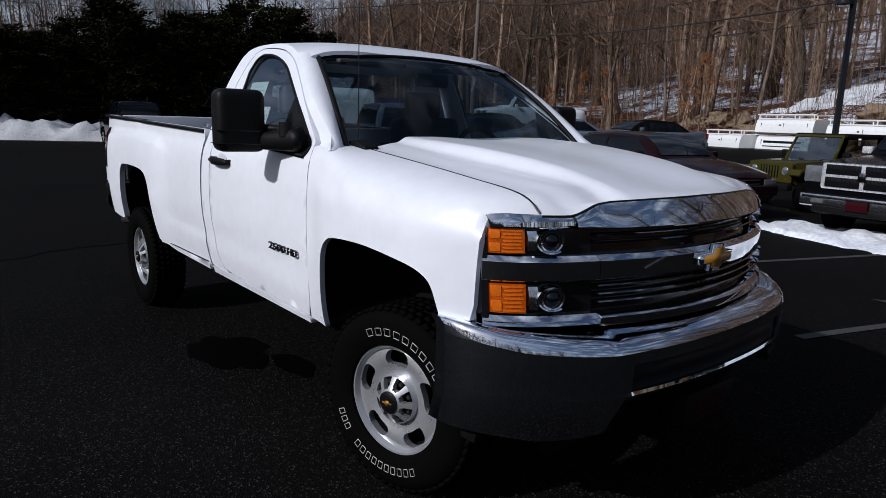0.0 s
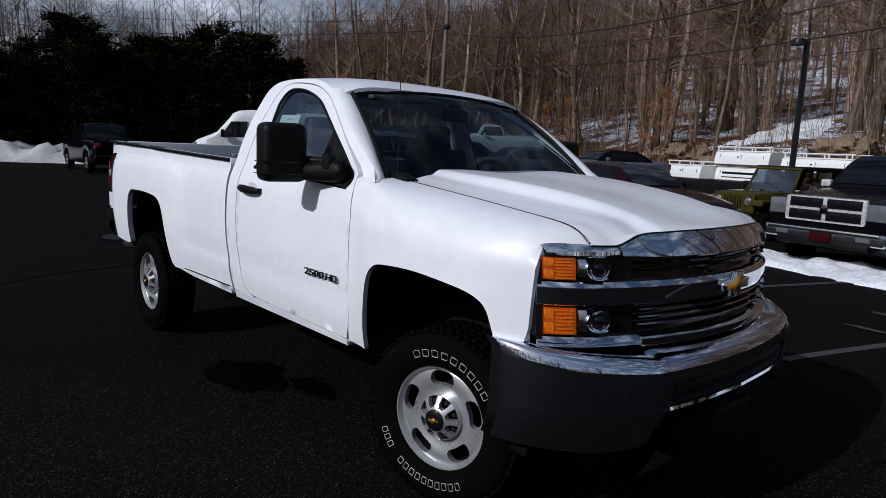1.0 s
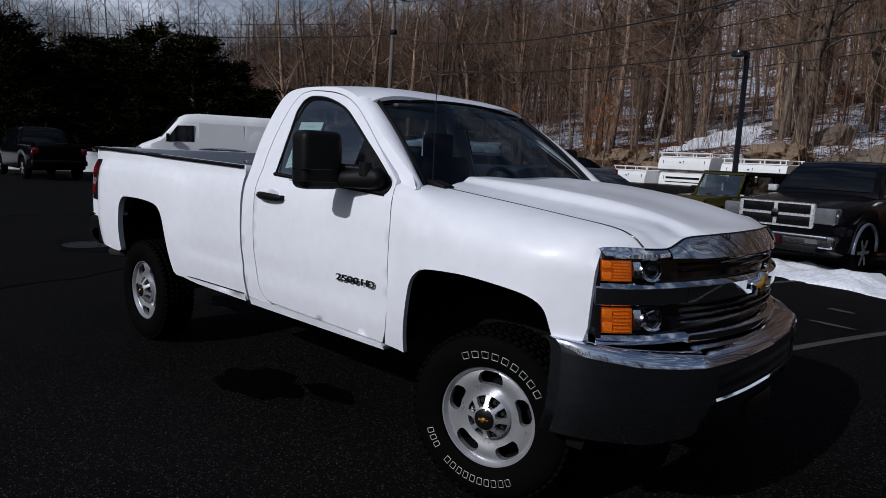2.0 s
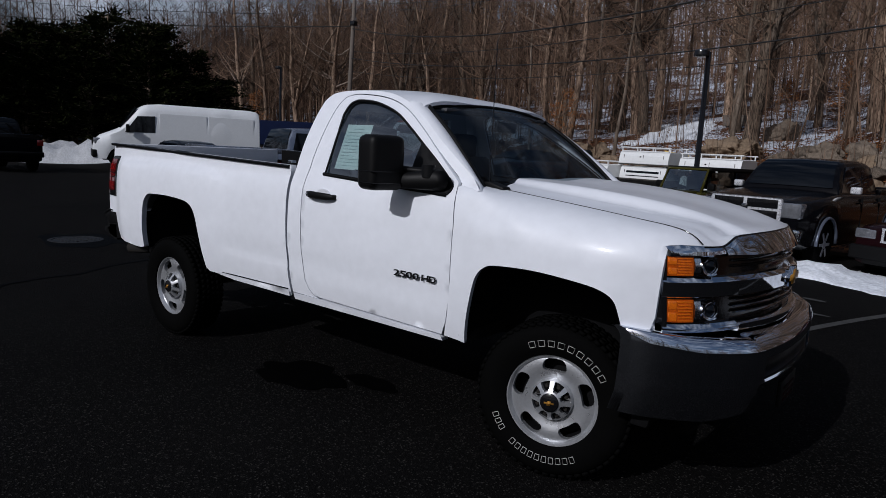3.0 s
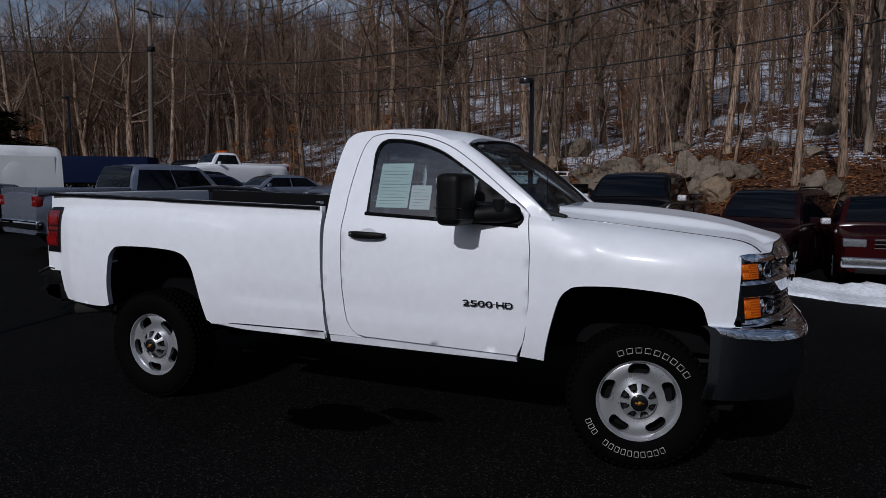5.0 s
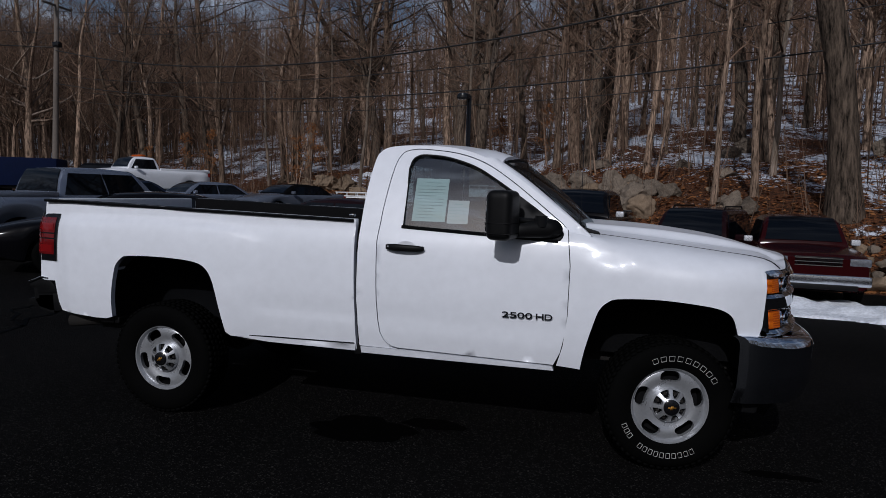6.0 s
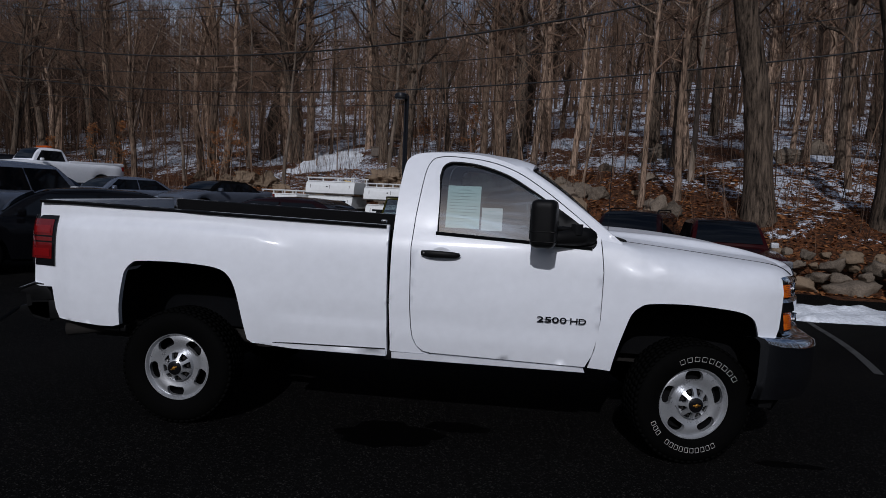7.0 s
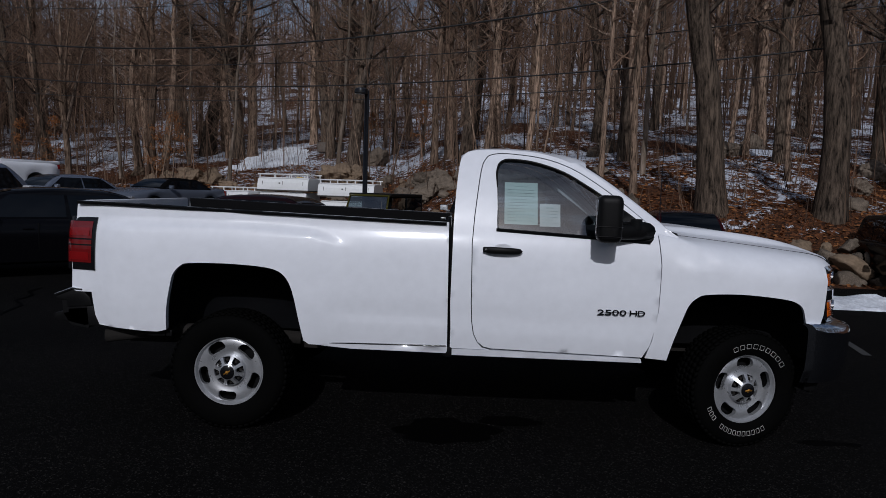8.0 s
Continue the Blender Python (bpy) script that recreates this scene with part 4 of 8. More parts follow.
for far in (False, True):
    def flip(bm):
        return mirror_y(bm) if far else bm
    tail = part("tail_light", flip(lamp_panel(0, 1, 0, 1, 0.010)), GLOSS_BLACK, truck, "red tail light in dark housing")
    for v0, v1, label in ((0.60, 0.92, "upper red lens"), (0.14, 0.46, "lower red lens")):
        lens = part("brake_lens", flip(lamp_panel(v0, v1, 0.12, 0.97, 0.013)), DARK_LENS, tail, label)
        for a, b in ((v0 + 0.05, v1 - 0.12),):
            part("light_bar", flip(lamp_panel(a, b, 0.20, 0.93, 0.016)), RED_LENS, lens, "bright red light bar")
    part("reverse_lens", flip(lamp_panel(0.49, 0.57, 0.12, 0.97, 0.013)), DARK_LENS, tail)


def rear_bumper():
    bm = bmesh.new()
    rows = []
    for j in range(-12, 13):
        y = 0.955 * j / 12
        k = abs(y) / 0.955
        x = -4.565 + 0.035 * k ** 2 + 0.02 * k ** 6
        rows.append([bm.verts.new(p) for p in ((x + 0.16, y, 0.875), (x + 0.02, y, 0.872), (x, y, 0.855), (x + 0.01, y, 0.74), (x + 0.06, y, 0.66), (x + 0.18, y, 0.64))])
    for a, b in zip(rows, rows[1:]):
        for i in range(5):
            bm.faces.new((a[i], a[i + 1], b[i + 1], b[i]))
    bm.faces.new(rows[0])
    bm.faces.new(rows[-1])
    bmesh.ops.recalc_face_normals(bm, faces=bm.faces[:])
    sharpen(bm, 40)
    return bm


bump_r = part("rear_bumper", rear_bumper(), BLACK_PLASTIC, truck, "black rear step bumper")
for s in (-1, 1):
    part("bumper_end_cap", prism([(-4.545, 0.852), (-4.43, 0.898), (-4.365, 0.892), (-4.32, 0.850), (-4.300, 0.790), (-4.47, 0.775), (-4.475, 0.820), (-4.545, 0.826)], 0.885 * s, 0.962 * s, 0.012), BLACK_PLASTIC, bump_r, "upper lobe of the bumper end")
    part("bumper_step", prism([(-4.475, 0.775), (-4.300, 0.790), (-4.262, 0.660), (-4.36, 0.648), (-4.56, 0.690), (-4.56, 0.735), (-4.475, 0.752)], 0.88 * s, 0.955 * s, 0.012), BLACK_PLASTIC, bump_r, "black step under the bumper end")
    part("bumper_trim", prism([(-4.548, 0.866), (-4.43, 0.912), (-4.362, 0.904), (-4.362, 0.892), (-4.43, 0.898), (-4.548, 0.850)], 0.930 * s, 0.970 * s, 0.003), BRIGHT_CHROME, bump_r, "thin bright bumper edge")

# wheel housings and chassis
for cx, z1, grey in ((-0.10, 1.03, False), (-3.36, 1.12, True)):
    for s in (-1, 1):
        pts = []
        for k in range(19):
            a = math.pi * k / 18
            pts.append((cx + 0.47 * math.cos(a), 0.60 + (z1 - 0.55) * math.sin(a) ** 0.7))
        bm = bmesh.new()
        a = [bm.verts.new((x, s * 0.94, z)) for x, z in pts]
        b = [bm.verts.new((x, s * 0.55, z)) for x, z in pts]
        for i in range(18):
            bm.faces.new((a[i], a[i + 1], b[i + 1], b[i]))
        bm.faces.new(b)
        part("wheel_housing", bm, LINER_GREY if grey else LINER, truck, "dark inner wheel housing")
for s in (-1, 1):
    part("frame_rail", boxed(-1.9, 0.42 * s, 0.60, 5.0, 0.09, 0.16, bevel=0.01), RUST_STEEL, truck, "dark steel frame rail")
part("underbody", boxed(-1.25, 0, 0.58, 1.4, 1.6, 0.06), RUST_STEEL, truck)
bm = bmesh.new()
tube(bm, [(-3.394, -0.75, 0.41), (-3.394, 0.75, 0.41)], 0.055, 10)
ball = bmesh.new()
bmesh.ops.create_uvsphere(ball, u_segments=14, v_segments=10, radius=0.17, matrix=Matrix.Translation((-3.394, 0, 0.41)))
join(bm, ball)
part("rear_axle", bm, RUST_STEEL, truck)
bm = bmesh.new()
tube(bm, [(0, -0.72, 0.41), (0, 0.72, 0.41)], 0.05, 10)
part("front_axle", bm, RUST_STEEL, truck)
bm = bmesh.new()
tube(bm, [(-3.0, -0.62, 0.55), (-3.7, -0.70, 0.60), (-4.0, -0.80, 0.60), (-4.26, -0.87, 0.575)], 0.045, 12)
part("exhaust_pipe", bm, RUST_STEEL, truck, "rusty tailpipe")
part("leaf_spring", boxed(-3.55, -0.55, 0.50, 1.4, 0.06, 0.06, bevel=0.01), RUST_STEEL, truck)
part("mud_bracket", boxed(-3.87, -0.86, 0.62, 0.16, 0.14, 0.045, bevel=0.01), BLACK_PLASTIC, truck)
both("cab_corner_bracket", lambda: boxed(-1.962, -0.88, 0.565, 0.055, 0.08, 0.07, bevel=0.01), BLACK_PLASTIC)
# near-black sheet added to stand for the shade between cab and bed
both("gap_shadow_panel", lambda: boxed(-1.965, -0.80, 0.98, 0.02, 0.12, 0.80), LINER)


# ---- wheels
def tyre_mesh():
    prof = [(0.222, -0.085), (0.232, -0.112), (0.262, -0.126), (0.300, -0.131), (0.335, -0.128), (0.355, -0.119), (0.371, -0.104), (0.379, -0.080), (0.381, 0.0), (0.379, 0.080), (0.371, 0.104), (0.35, 0.12), (0.30, 0.131), (0.24, 0.118), (0.222, 0.085)]
    bm = lathe(prof, 64, "Y", True)
    return bm


def tread_mesh():
    """Blocks of an all-terrain tread."""
    bm = bmesh.new()
    n = 58
    for i in range(n):
        a = 2 * math.pi * i / n
        for j, y in enumerate((-0.094, -0.052, -0.012, 0.03, 0.07, 0.102)):
            b = a + (math.pi / n if j % 2 else 0)
            m = Matrix.Rotation(-b, 4, "Y")
            shoulder = abs(y) > 0.09
            box(bm, 0.376 if shoulder else 0.382, y, 0, 0.016 if shoulder else 0.012, 0.032 if not shoulder else 0.028, 0.030, m=m @ Matrix.Rotation(0.25 if j % 2 else -0.2, 4, "X"))
    return bm


def rim_mesh():
    """A silver steel wheel with five long slots; the outer face looks to -y."""
    bm = bmesh.new()
    prof = [(0.079, -0.066), (0.095, -0.069), (0.110, -0.071), (0.124, -0.074), (0.134, -0.077), (0.140, -0.079)]
    prof += [(0.140 + 0.0022 * k, -0.079 - 0.0065 * math.sin(math.pi * k / 31)) for k in range(1, 31)]
    prof += [(0.208, -0.078), (0.213, -0.088), (0.221, -0.100), (0.2285, -0.101)]
    radii, depth = [q[0] for q in prof], [q[1] for q in prof]
    seg = 420
    rings = [[bm.verts.new((r * math.cos(2 * math.pi * i / seg), y, r * math.sin(2 * math.pi * i / seg))) for i in range(seg)] for r, y in zip(radii, depth)]
    keep = []
    for k in range(len(rings) - 1):
        for i in range(seg):
            rm = (radii[k] + radii[k + 1]) / 2
            ang = ((i + 0.5) / seg * 5 + 0.25) % 1.0 - 0.5
            along = ang / 5 * 2 * math.pi * rm
            across = (rm - 0.1755)
            half = 0.031
            inside = abs(across) < 0.0300 and (abs(along) < half or (abs(along) - half) ** 2 + across ** 2 < 0.0300 ** 2)
            if not inside:
                keep.append(bm.faces.new((rings[k][i], rings[k][(i + 1) % seg], rings[k + 1][(i + 1) % seg], rings[k + 1][i])))
    bmesh.ops.recalc_face_normals(bm, faces=bm.faces[:])
    rim = [e for e in bm.edges if len(e.link_faces) == 1]
    got = bmesh.ops.extrude_edge_only(bm, edges=rim)
    for v in (g for g in got["geom"] if isinstance(g, bmesh.types.BMVert)):
        v.co.y += 0.03
    bmesh.ops.delete(bm, geom=[v for v in bm.verts if not v.link_faces], context="VERTS")
    sharpen(bm, 38)
    return bm


def cap_mesh():
    """The raised eight-hole hub cover."""
    bm = bmesh.new()
    radii = [0.036, 0.044, 0.054, 0.064, 0.077, 0.089, 0.098, 0.106]
    depth = [-0.130, -0.130, -0.124, -0.118, -0.110, -0.102, -0.096, -0.066]
    seg = 96
    rings = [[bm.verts.new((r * math.cos(2 * math.pi * i / seg), y, r * math.sin(2 * math.pi * i / seg))) for i in range(seg)] for r, y in zip(radii, depth)]
    for k in range(len(rings) - 1):
        for i in range(seg):
            ang = abs(((i + 0.5) / seg * 8) % 1.0 - 0.5)
            if 2 <= k <= 5 and ang < (0.37 if k in (3, 4, 5) else 0.28):
                continue
            bm.faces.new((rings[k][i], rings[k][(i + 1) % seg], rings[k + 1][(i + 1) % seg], rings[k + 1][i]))
    bmesh.ops.recalc_face_normals(bm, faces=bm.faces[:])
    rim = [e for e in bm.edges if len(e.link_faces) == 1]
    got = bmesh.ops.extrude_edge_only(bm, edges=rim)
    for v in (g for g in got["geom"] if isinstance(g, bmesh.types.BMVert)):
        v.co.y += 0.025
    bmesh.ops.delete(bm, geom=[v for v in bm.verts if not v.link_faces], context="VERTS")
    sharpen(bm, 38)
    return bm


def bowtie(bm, w, h, t, slant=0.16):
    """A slanted cross as a plain badge, in the y-z plane, facing +x."""
    pts = [(-0.5, -0.2), (-0.18, -0.2), (-0.18, -0.5), (0.18, -0.5), (0.18, -0.2), (0.5, -0.2), (0.5, 0.2), (0.18, 0.2), (0.18, 0.5), (-0.18, 0.5), (-0.18, 0.2), (-0.5, 0.2)]
    pts = [((a + slant * b * 0.6) * w, b * h) for a, b in pts]
    f = [bm.verts.new((t, a, b)) for a, b in pts]
    g = [bm.verts.new((0, a, b)) for a, b in pts]
    bm.faces.new(f)
    for i in range(len(pts)):
        j = (i + 1) % len(pts)
        bm.faces.new((f[i], g[i], g[j], f[j]))
    bmesh.ops.recalc_face_normals(bm, faces=bm.faces[:])
    return bm


def arc_marks(bm, r0, r1, a0, a1, count, y, line=0.0017):
    """Outlined plain blocks in place of raised lettering on a side wall."""
    for k in range(count):
        c0 = a0 + (a1 - a0) * (k + 0.16) / count
        c1 = a0 + (a1 - a0) * (k + 0.78) / count
        loop = []
        for r, c in ((r0, c0), (r1, c0), (r1, (c0 + c1) / 2), (r1, c1), (r0, c1), (r0, (c0 + c1) / 2), (r0, c0)):
            loop.append(Vector((r * math.cos(c), y(r), r * math.sin(c))))
        tube(bm, loop, line, 4, False)
    return bm


def wall_y(r):
    return -interp([(0.262, 0.127), (0.300, 0.132), (0.335, 0.129), (0.365, 0.119)], r)


def wheel(parent, m, letters):
    w = part("wheel", rim_mesh(), STEEL_WHEEL, parent, "silver steel wheel with five slots")
    w.matrix_basis = m
    part("tyre", tyre_mesh(), RUBBER, w, "black all-terrain tyre")
    part("tread", tread_mesh(), RUBBER, w)
    part("hub_cover", cap_mesh(), STEEL_WHEEL, w, "eight-hole silver hub cover")
    part("hub_backing", lathe([(0.10, -0.078), (0.10, -0.06)], 32), GLOSS_BLACK, w)
    cap = part("centre_cap", lathe([(0.001, -0.141), (0.034, -0.140), (0.046, -0.133), (0.048, -0.11)], 32), GLOSS_BLACK, w, "black centre cap with small gold badge")
    bt = bowtie(bmesh.new(), 0.048, 0.022, 0.003)
    bmesh.ops.transform(bt, matrix=Matrix.Translation((0, -0.138, 0)) @ Matrix.Rotation(-math.pi / 2, 4, "Z"), verts=bt.verts[:])
    part("cap_badge", bt, GOLD, w)
    part("rim_barrel", lathe([(0.2285, -0.100), (0.222, -0.09), (0.205, -0.03), (0.200, 0.06), (0.215, 0.10), (0.225, 0.10), (0.215, 0.0), (0.2285, -0.09)], 64, "Y", True), LINER, w)
    part("brake_drum", lathe([(0.195, 0.0), (0.195, 0.05)], 40), LINER, w)
    for k in range(8):
        a = 2 * math.pi * (k + 0.5) / 8
        n = lathe([(0.0001, -0.095), (0.009, -0.094), (0.011, -0.07)], 8)
        bmesh.ops.translate(n, verts=n.verts[:], vec=(0.076 * math.cos(a), 0, 0.076 * math.sin(a)))
        part("lug_nut", n, RUST_STEEL, w)
    if letters:
        for a0, a1, count in ((116, 30, 9), (-60, -130, 10), (-140, -160, 3)):
            for k in range(count):
                bm = bmesh.new()
                b0 = a0 + (a1 - a0) * k / count
                arc_marks(bm, 0.276, 0.305, radians(b0), radians(b0 + (a1 - a0) / count), 1, wall_y)
                part("side_wall_mark", bm, WHITE_INK, w, "white outlined block mark")
    return w


STEER = 13
wheel(truck, pose(-0.03, -0.82, 0.392, 0, 0, STEER), True)
wheel(truck, pose(-0.018, 0.82, 0.392, 0, 0, 180 + STEER), False)
wheel(truck, pose(-3.394, -0.872, 0.392, 0, -31, 0), False)
wheel(truck, pose(-3.394, 0.872, 0.392, 0, 0, 180), False)


# ---- front end


def strip(y0, y1, z0, z1, proud, depth=0.05, n=24, bulge=0.0, rows=4, zf=None):
    """A band across the nose from y0 to y1, its height from z0 to z1."""
    bm = bmesh.new()
    g = []
    for j in range(rows + 1):
        v = j / rows
        line = []
        for i in range(n + 1):
            y = y0 + (y1 - y0) * i / n
            lift = zf(y) if zf else 0
            z = z0 + (z1 - z0) * v + lift
            line.append(bm.verts.new((face_x(y, z) + proud + bulge * 4 * v * (1 - v), y, z)))
        g.append(line)
    for a, b in zip(g, g[1:]):
        for i in range(n):
            bm.faces.new((a[i], a[i + 1], b[i + 1], b[i]))
    bmesh.ops.recalc_face_normals(bm, faces=bm.faces[:])
    if sum(f.normal.x for f in bm.faces) < 0:
        bmesh.ops.reverse_faces(bm, faces=bm.faces[:])
    rim = [e for e in bm.edges if len(e.link_faces) == 1]
    got = bmesh.ops.extrude_edge_only(bm, edges=rim)
    for v in (q for q in got["geom"] if isinstance(q, bmesh.types.BMVert)):
        v.co.x -= depth
    for e in rim:
        e.smooth = False
    return bm


grille = part("grille", strip(-0.56, 0.56, 0.82, 1.19, -0.05, 0.03), GLOSS_BLACK, truck, "black grille with chrome bars")


def header():
    """The chrome sheet that leans back from the grille to the bonnet's edge."""
    bm = bmesh.new()
    rows = []
    for j in range(-32, 33):
        y = 0.642 * j / 32
        top = brow(y) + Vector((0.012, 0, -0.006))
        foot_z = 1.168 + 0.006 * smooth01(0.45, 0.642, abs(y))
        low = Vector((face_x(y, foot_z) + 0.012, y, foot_z))
        row = [top + Vector((-0.03, 0, -0.004)), top, top.lerp(low, 0.5) + Vector((0.003, 0, 0.003)), low, low + Vector((-0.004, 0, -0.006)), low + Vector((-0.06, 0, -0.008))]
        rows.append([bm.verts.new(q) for q in row])
    for a, b in zip(rows, rows[1:]):
        for i in range(len(a) - 1):
            bm.faces.new((a[i], a[i + 1], b[i + 1], b[i]))
    bmesh.ops.recalc_face_normals(bm, faces=bm.faces[:])
    sharpen(bm, 40)
    return bm


bm = bmesh.new()
tube(bm, [brow(0.742 * j / 32) + Vector((0.006, 0, -0.004)) for j in range(-32, 33)], 0.0042, 6, False)
part("hood_seal", bm, GLOSS_BLACK, truck, "thin black gap under the bonnet edge")
part("grille_header", header(), CHROME, truck, "chrome grille header under the bonnet edge")
def bar(y0, y1, prof, n=24):
    """A moulding across the nose: prof gives (proud, height) from its foot to its back edge."""
    bm = bmesh.new()
    g = []
    for i in range(n + 1):
        y = y0 + (y1 - y0) * i / n
        g.append([bm.verts.new((face_x(y, z) + d, y, z)) for d, z in prof])
    for a, b in zip(g, g[1:]):
        for k in range(len(prof) - 1):
            bm.faces.new((a[k], a[k + 1], b[k + 1], b[k]))
    for row in (g[0], g[-1]):
        bm.faces.new(row)
    bmesh.ops.recalc_face_normals(bm, faces=bm.faces[:])
    sharpen(bm, 25)
    return bm


def moulding(z0, z1, lip, out=0.010):
    """A dark face leaning down and a bright chamfer on top."""
    return [(-0.05, z0), (out - 0.012, z0), (out - 0.006, z0 + 0.004), (out, z1 - lip), (out - 0.004, z1 - lip + 0.004), (out - 0.020, z1), (-0.05, z1 + 0.002)]


for z in (1.140, 1.115, 0.965, 0.937, 0.909):
    part("grille_bar", bar(-0.55, 0.55, moulding(z - 0.004, z + 0.002, 0.002, -0.012)), DARK_CHROME, grille, "thin chrome grille bar")
part("centre_bar", bar(-0.56, 0.56, moulding(0.990, 1.075, 0.018)), CHROME, grille, "wide chrome centre bar")
part("lower_bar", bar(-0.56, 0.56, moulding(0.828, 0.874, 0.012)), CHROME, grille, "chrome lower grille bar")
bm = bowtie(bmesh.new(), 0.215, 0.098, 0.020)
bmesh.ops.translate(bm, verts=bm.verts[:], vec=(0.785, 0, 1.030))
badge = part("badge_rim", bm, CHROME, truck, "chrome-edged gold badge on the grille")
bm = bowtie(bmesh.new(), 0.185, 0.072, 0.012)
bmesh.ops.translate(bm, verts=bm.verts[:], vec=(0.797, 0, 1.030))
part("badge_centre", bm, GOLD, badge, "gold badge")

def lamp_brow():
    """The bright strip whose top edge runs with the fender and the bonnet's corner."""
    bm = bmesh.new()
    g = []
    for i in range(25):
        y = -0.886 + (0.886 - 0.648) * i / 24
        e = brow(y)
        f = face_x(y, 1.18)
        drop = 0.005 * smooth01(-0.72, -0.65, y)
        g.append([bm.verts.new(q) for q in ((f - 0.05, y, 1.168 + drop), (f + 0.004, y, 1.168 + drop), (f + 0.008, y, 1.174 + drop), (f + 0.006, y, 1.190 + 0.5 * drop), (e.x + 0.010, y, e.z - 0.010), (e.x + 0.002, y, e.z - 0.001), (e.x - 0.02, y, e.z - 0.004))])
    for a, b in zip(g, g[1:]):
        for k in range(6):
            bm.faces.new((a[k], a[k + 1], b[k + 1], b[k]))
    for row in (g[0], g[-1]):
        bm.faces.new(row)
    bmesh.ops.recalc_face_normals(bm, faces=bm.faces[:])
    sharpen(bm, 30)
    return bm


for far in (False, True):
    def flip(bm):
        return mirror_y(bm) if far else bm
    lamp = part("headlight", flip(strip(-0.890, -0.56, 0.842, 1.172, -0.035, 0.06)), GLOSS_BLACK, truck, "stacked headlight cluster with amber corners")
    part("lamp_trim", flip(lamp_brow()), BRIGHT_CHROME, lamp, "bright chrome strip above the lamps")
    part("lamp_trim", flip(bar(-0.906, -0.562, moulding(0.990, 1.075, 0.018))), CHROME, lamp, "chrome strip between the lamps")
    part("lamp_trim", flip(bar(-0.906, -0.562, moulding(0.836, 0.874, 0.018))), CHROME, lamp, "chrome strip below the lamps")
    part("lamp_edge", flip(strip(-0.906, -0.893, 0.842, 1.172, 0.002, 0.03, n=2)), GLOSS_BLACK, lamp)
    for za, zb in ((1.082, 1.168), (0.882, 0.982)):
        lens = part("amber_lens", flip(strip(-0.889, -0.797, za + 0.002, zb, -0.006, 0.03, n=10)), AMBER, lamp, "ribbed amber turn lens")
        hz = (zb - za) / 2
        for k in range(2):
            part("lens_facet", flip(strip(-0.884, -0.862, za + hz * k + 0.008, za + hz * (k + 1) - 0.006, -0.003, 0.006, n=4, rows=2, bulge=0.002)), AMBER_BRIGHT, lens, "bright amber block")
        for k in range(7):
            zz = za + (zb - za) * (k + 0.7) / 7.4
            part("lens_rib", flip(strip(-0.857 + 0.004 * (k % 2), -0.803 - 0.003 * (k % 3), zz - 0.0030, zz + 0.0025, -0.003, 0.006, n=6, rows=1)), AMBER_BRIGHT, lens)
        part("reflector_bowl", flip(strip(-0.786, -0.758, za + 0.012, zb - 0.010, -0.014, 0.03, n=6, bulge=0.006)), SATIN, lamp, "silver reflector")
        zc = (za + zb) / 2
        turn = Matrix.Rotation(math.pi + radians(-28), 4, "Z")
        # a half-round silver reflector, then the projector in its ring
        b = lathe([(0.046, -0.002), (0.050, -0.012), (0.056, -0.014), (0.058, 0.0), (0.058, 0.03)], 40, "X")
        bmesh.ops.delete(b, geom=[f for f in b.faces if f.calc_center_median().y < -0.028], context="FACES")
        bmesh.ops.transform(b, matrix=Matrix.Translation((face_x(0.715, zc) - 0.010, -0.715, zc)) @ turn @ Matrix.Diagonal((1, 1, 0.76, 1)), verts=b.verts[:])
        part("reflector_bowl", flip(b), CHROME, lamp, "silver reflector")
        b = lathe([(0.030, 0.004), (0.034, -0.008), (0.039, -0.010), (0.042, 0.002), (0.040, 0.03)], 32, "X")
        bmesh.ops.transform(b, matrix=Matrix.Translation((face_x(0.715, zc) - 0.010, -0.715, zc)) @ turn, verts=b.verts[:])
        part("projector_ring", flip(b), CHROME, lamp, "chrome-ringed projector lamp")
        b = lathe([(0.0005, -0.016), (0.016, -0.012), (0.028, 0.0), (0.032, 0.010)], 24, "X")
        bmesh.ops.transform(b, matrix=Matrix.Translation((face_x(0.715, zc) - 0.008, -0.715, zc)) @ turn, verts=b.verts[:])
        part("projector_lens", flip(b), DARK_GLASS, lamp, "dark glass lens")


# front bumper: chrome, with wrapped ends and a black slot
BUMPER_PLAN = spline([(0, 0.875), (0.3, 0.862), (0.55, 0.826), (0.64, 0.798), (0.73, 0.748), (0.82, 0.672), (0.90, 0.580), (0.95, 0.500), (0.975, 0.440), (0.985, 0.385)])


def bumper_x(y, z=0.0):
    a = abs(y)
    return interp(BUMPER_PLAN, a)


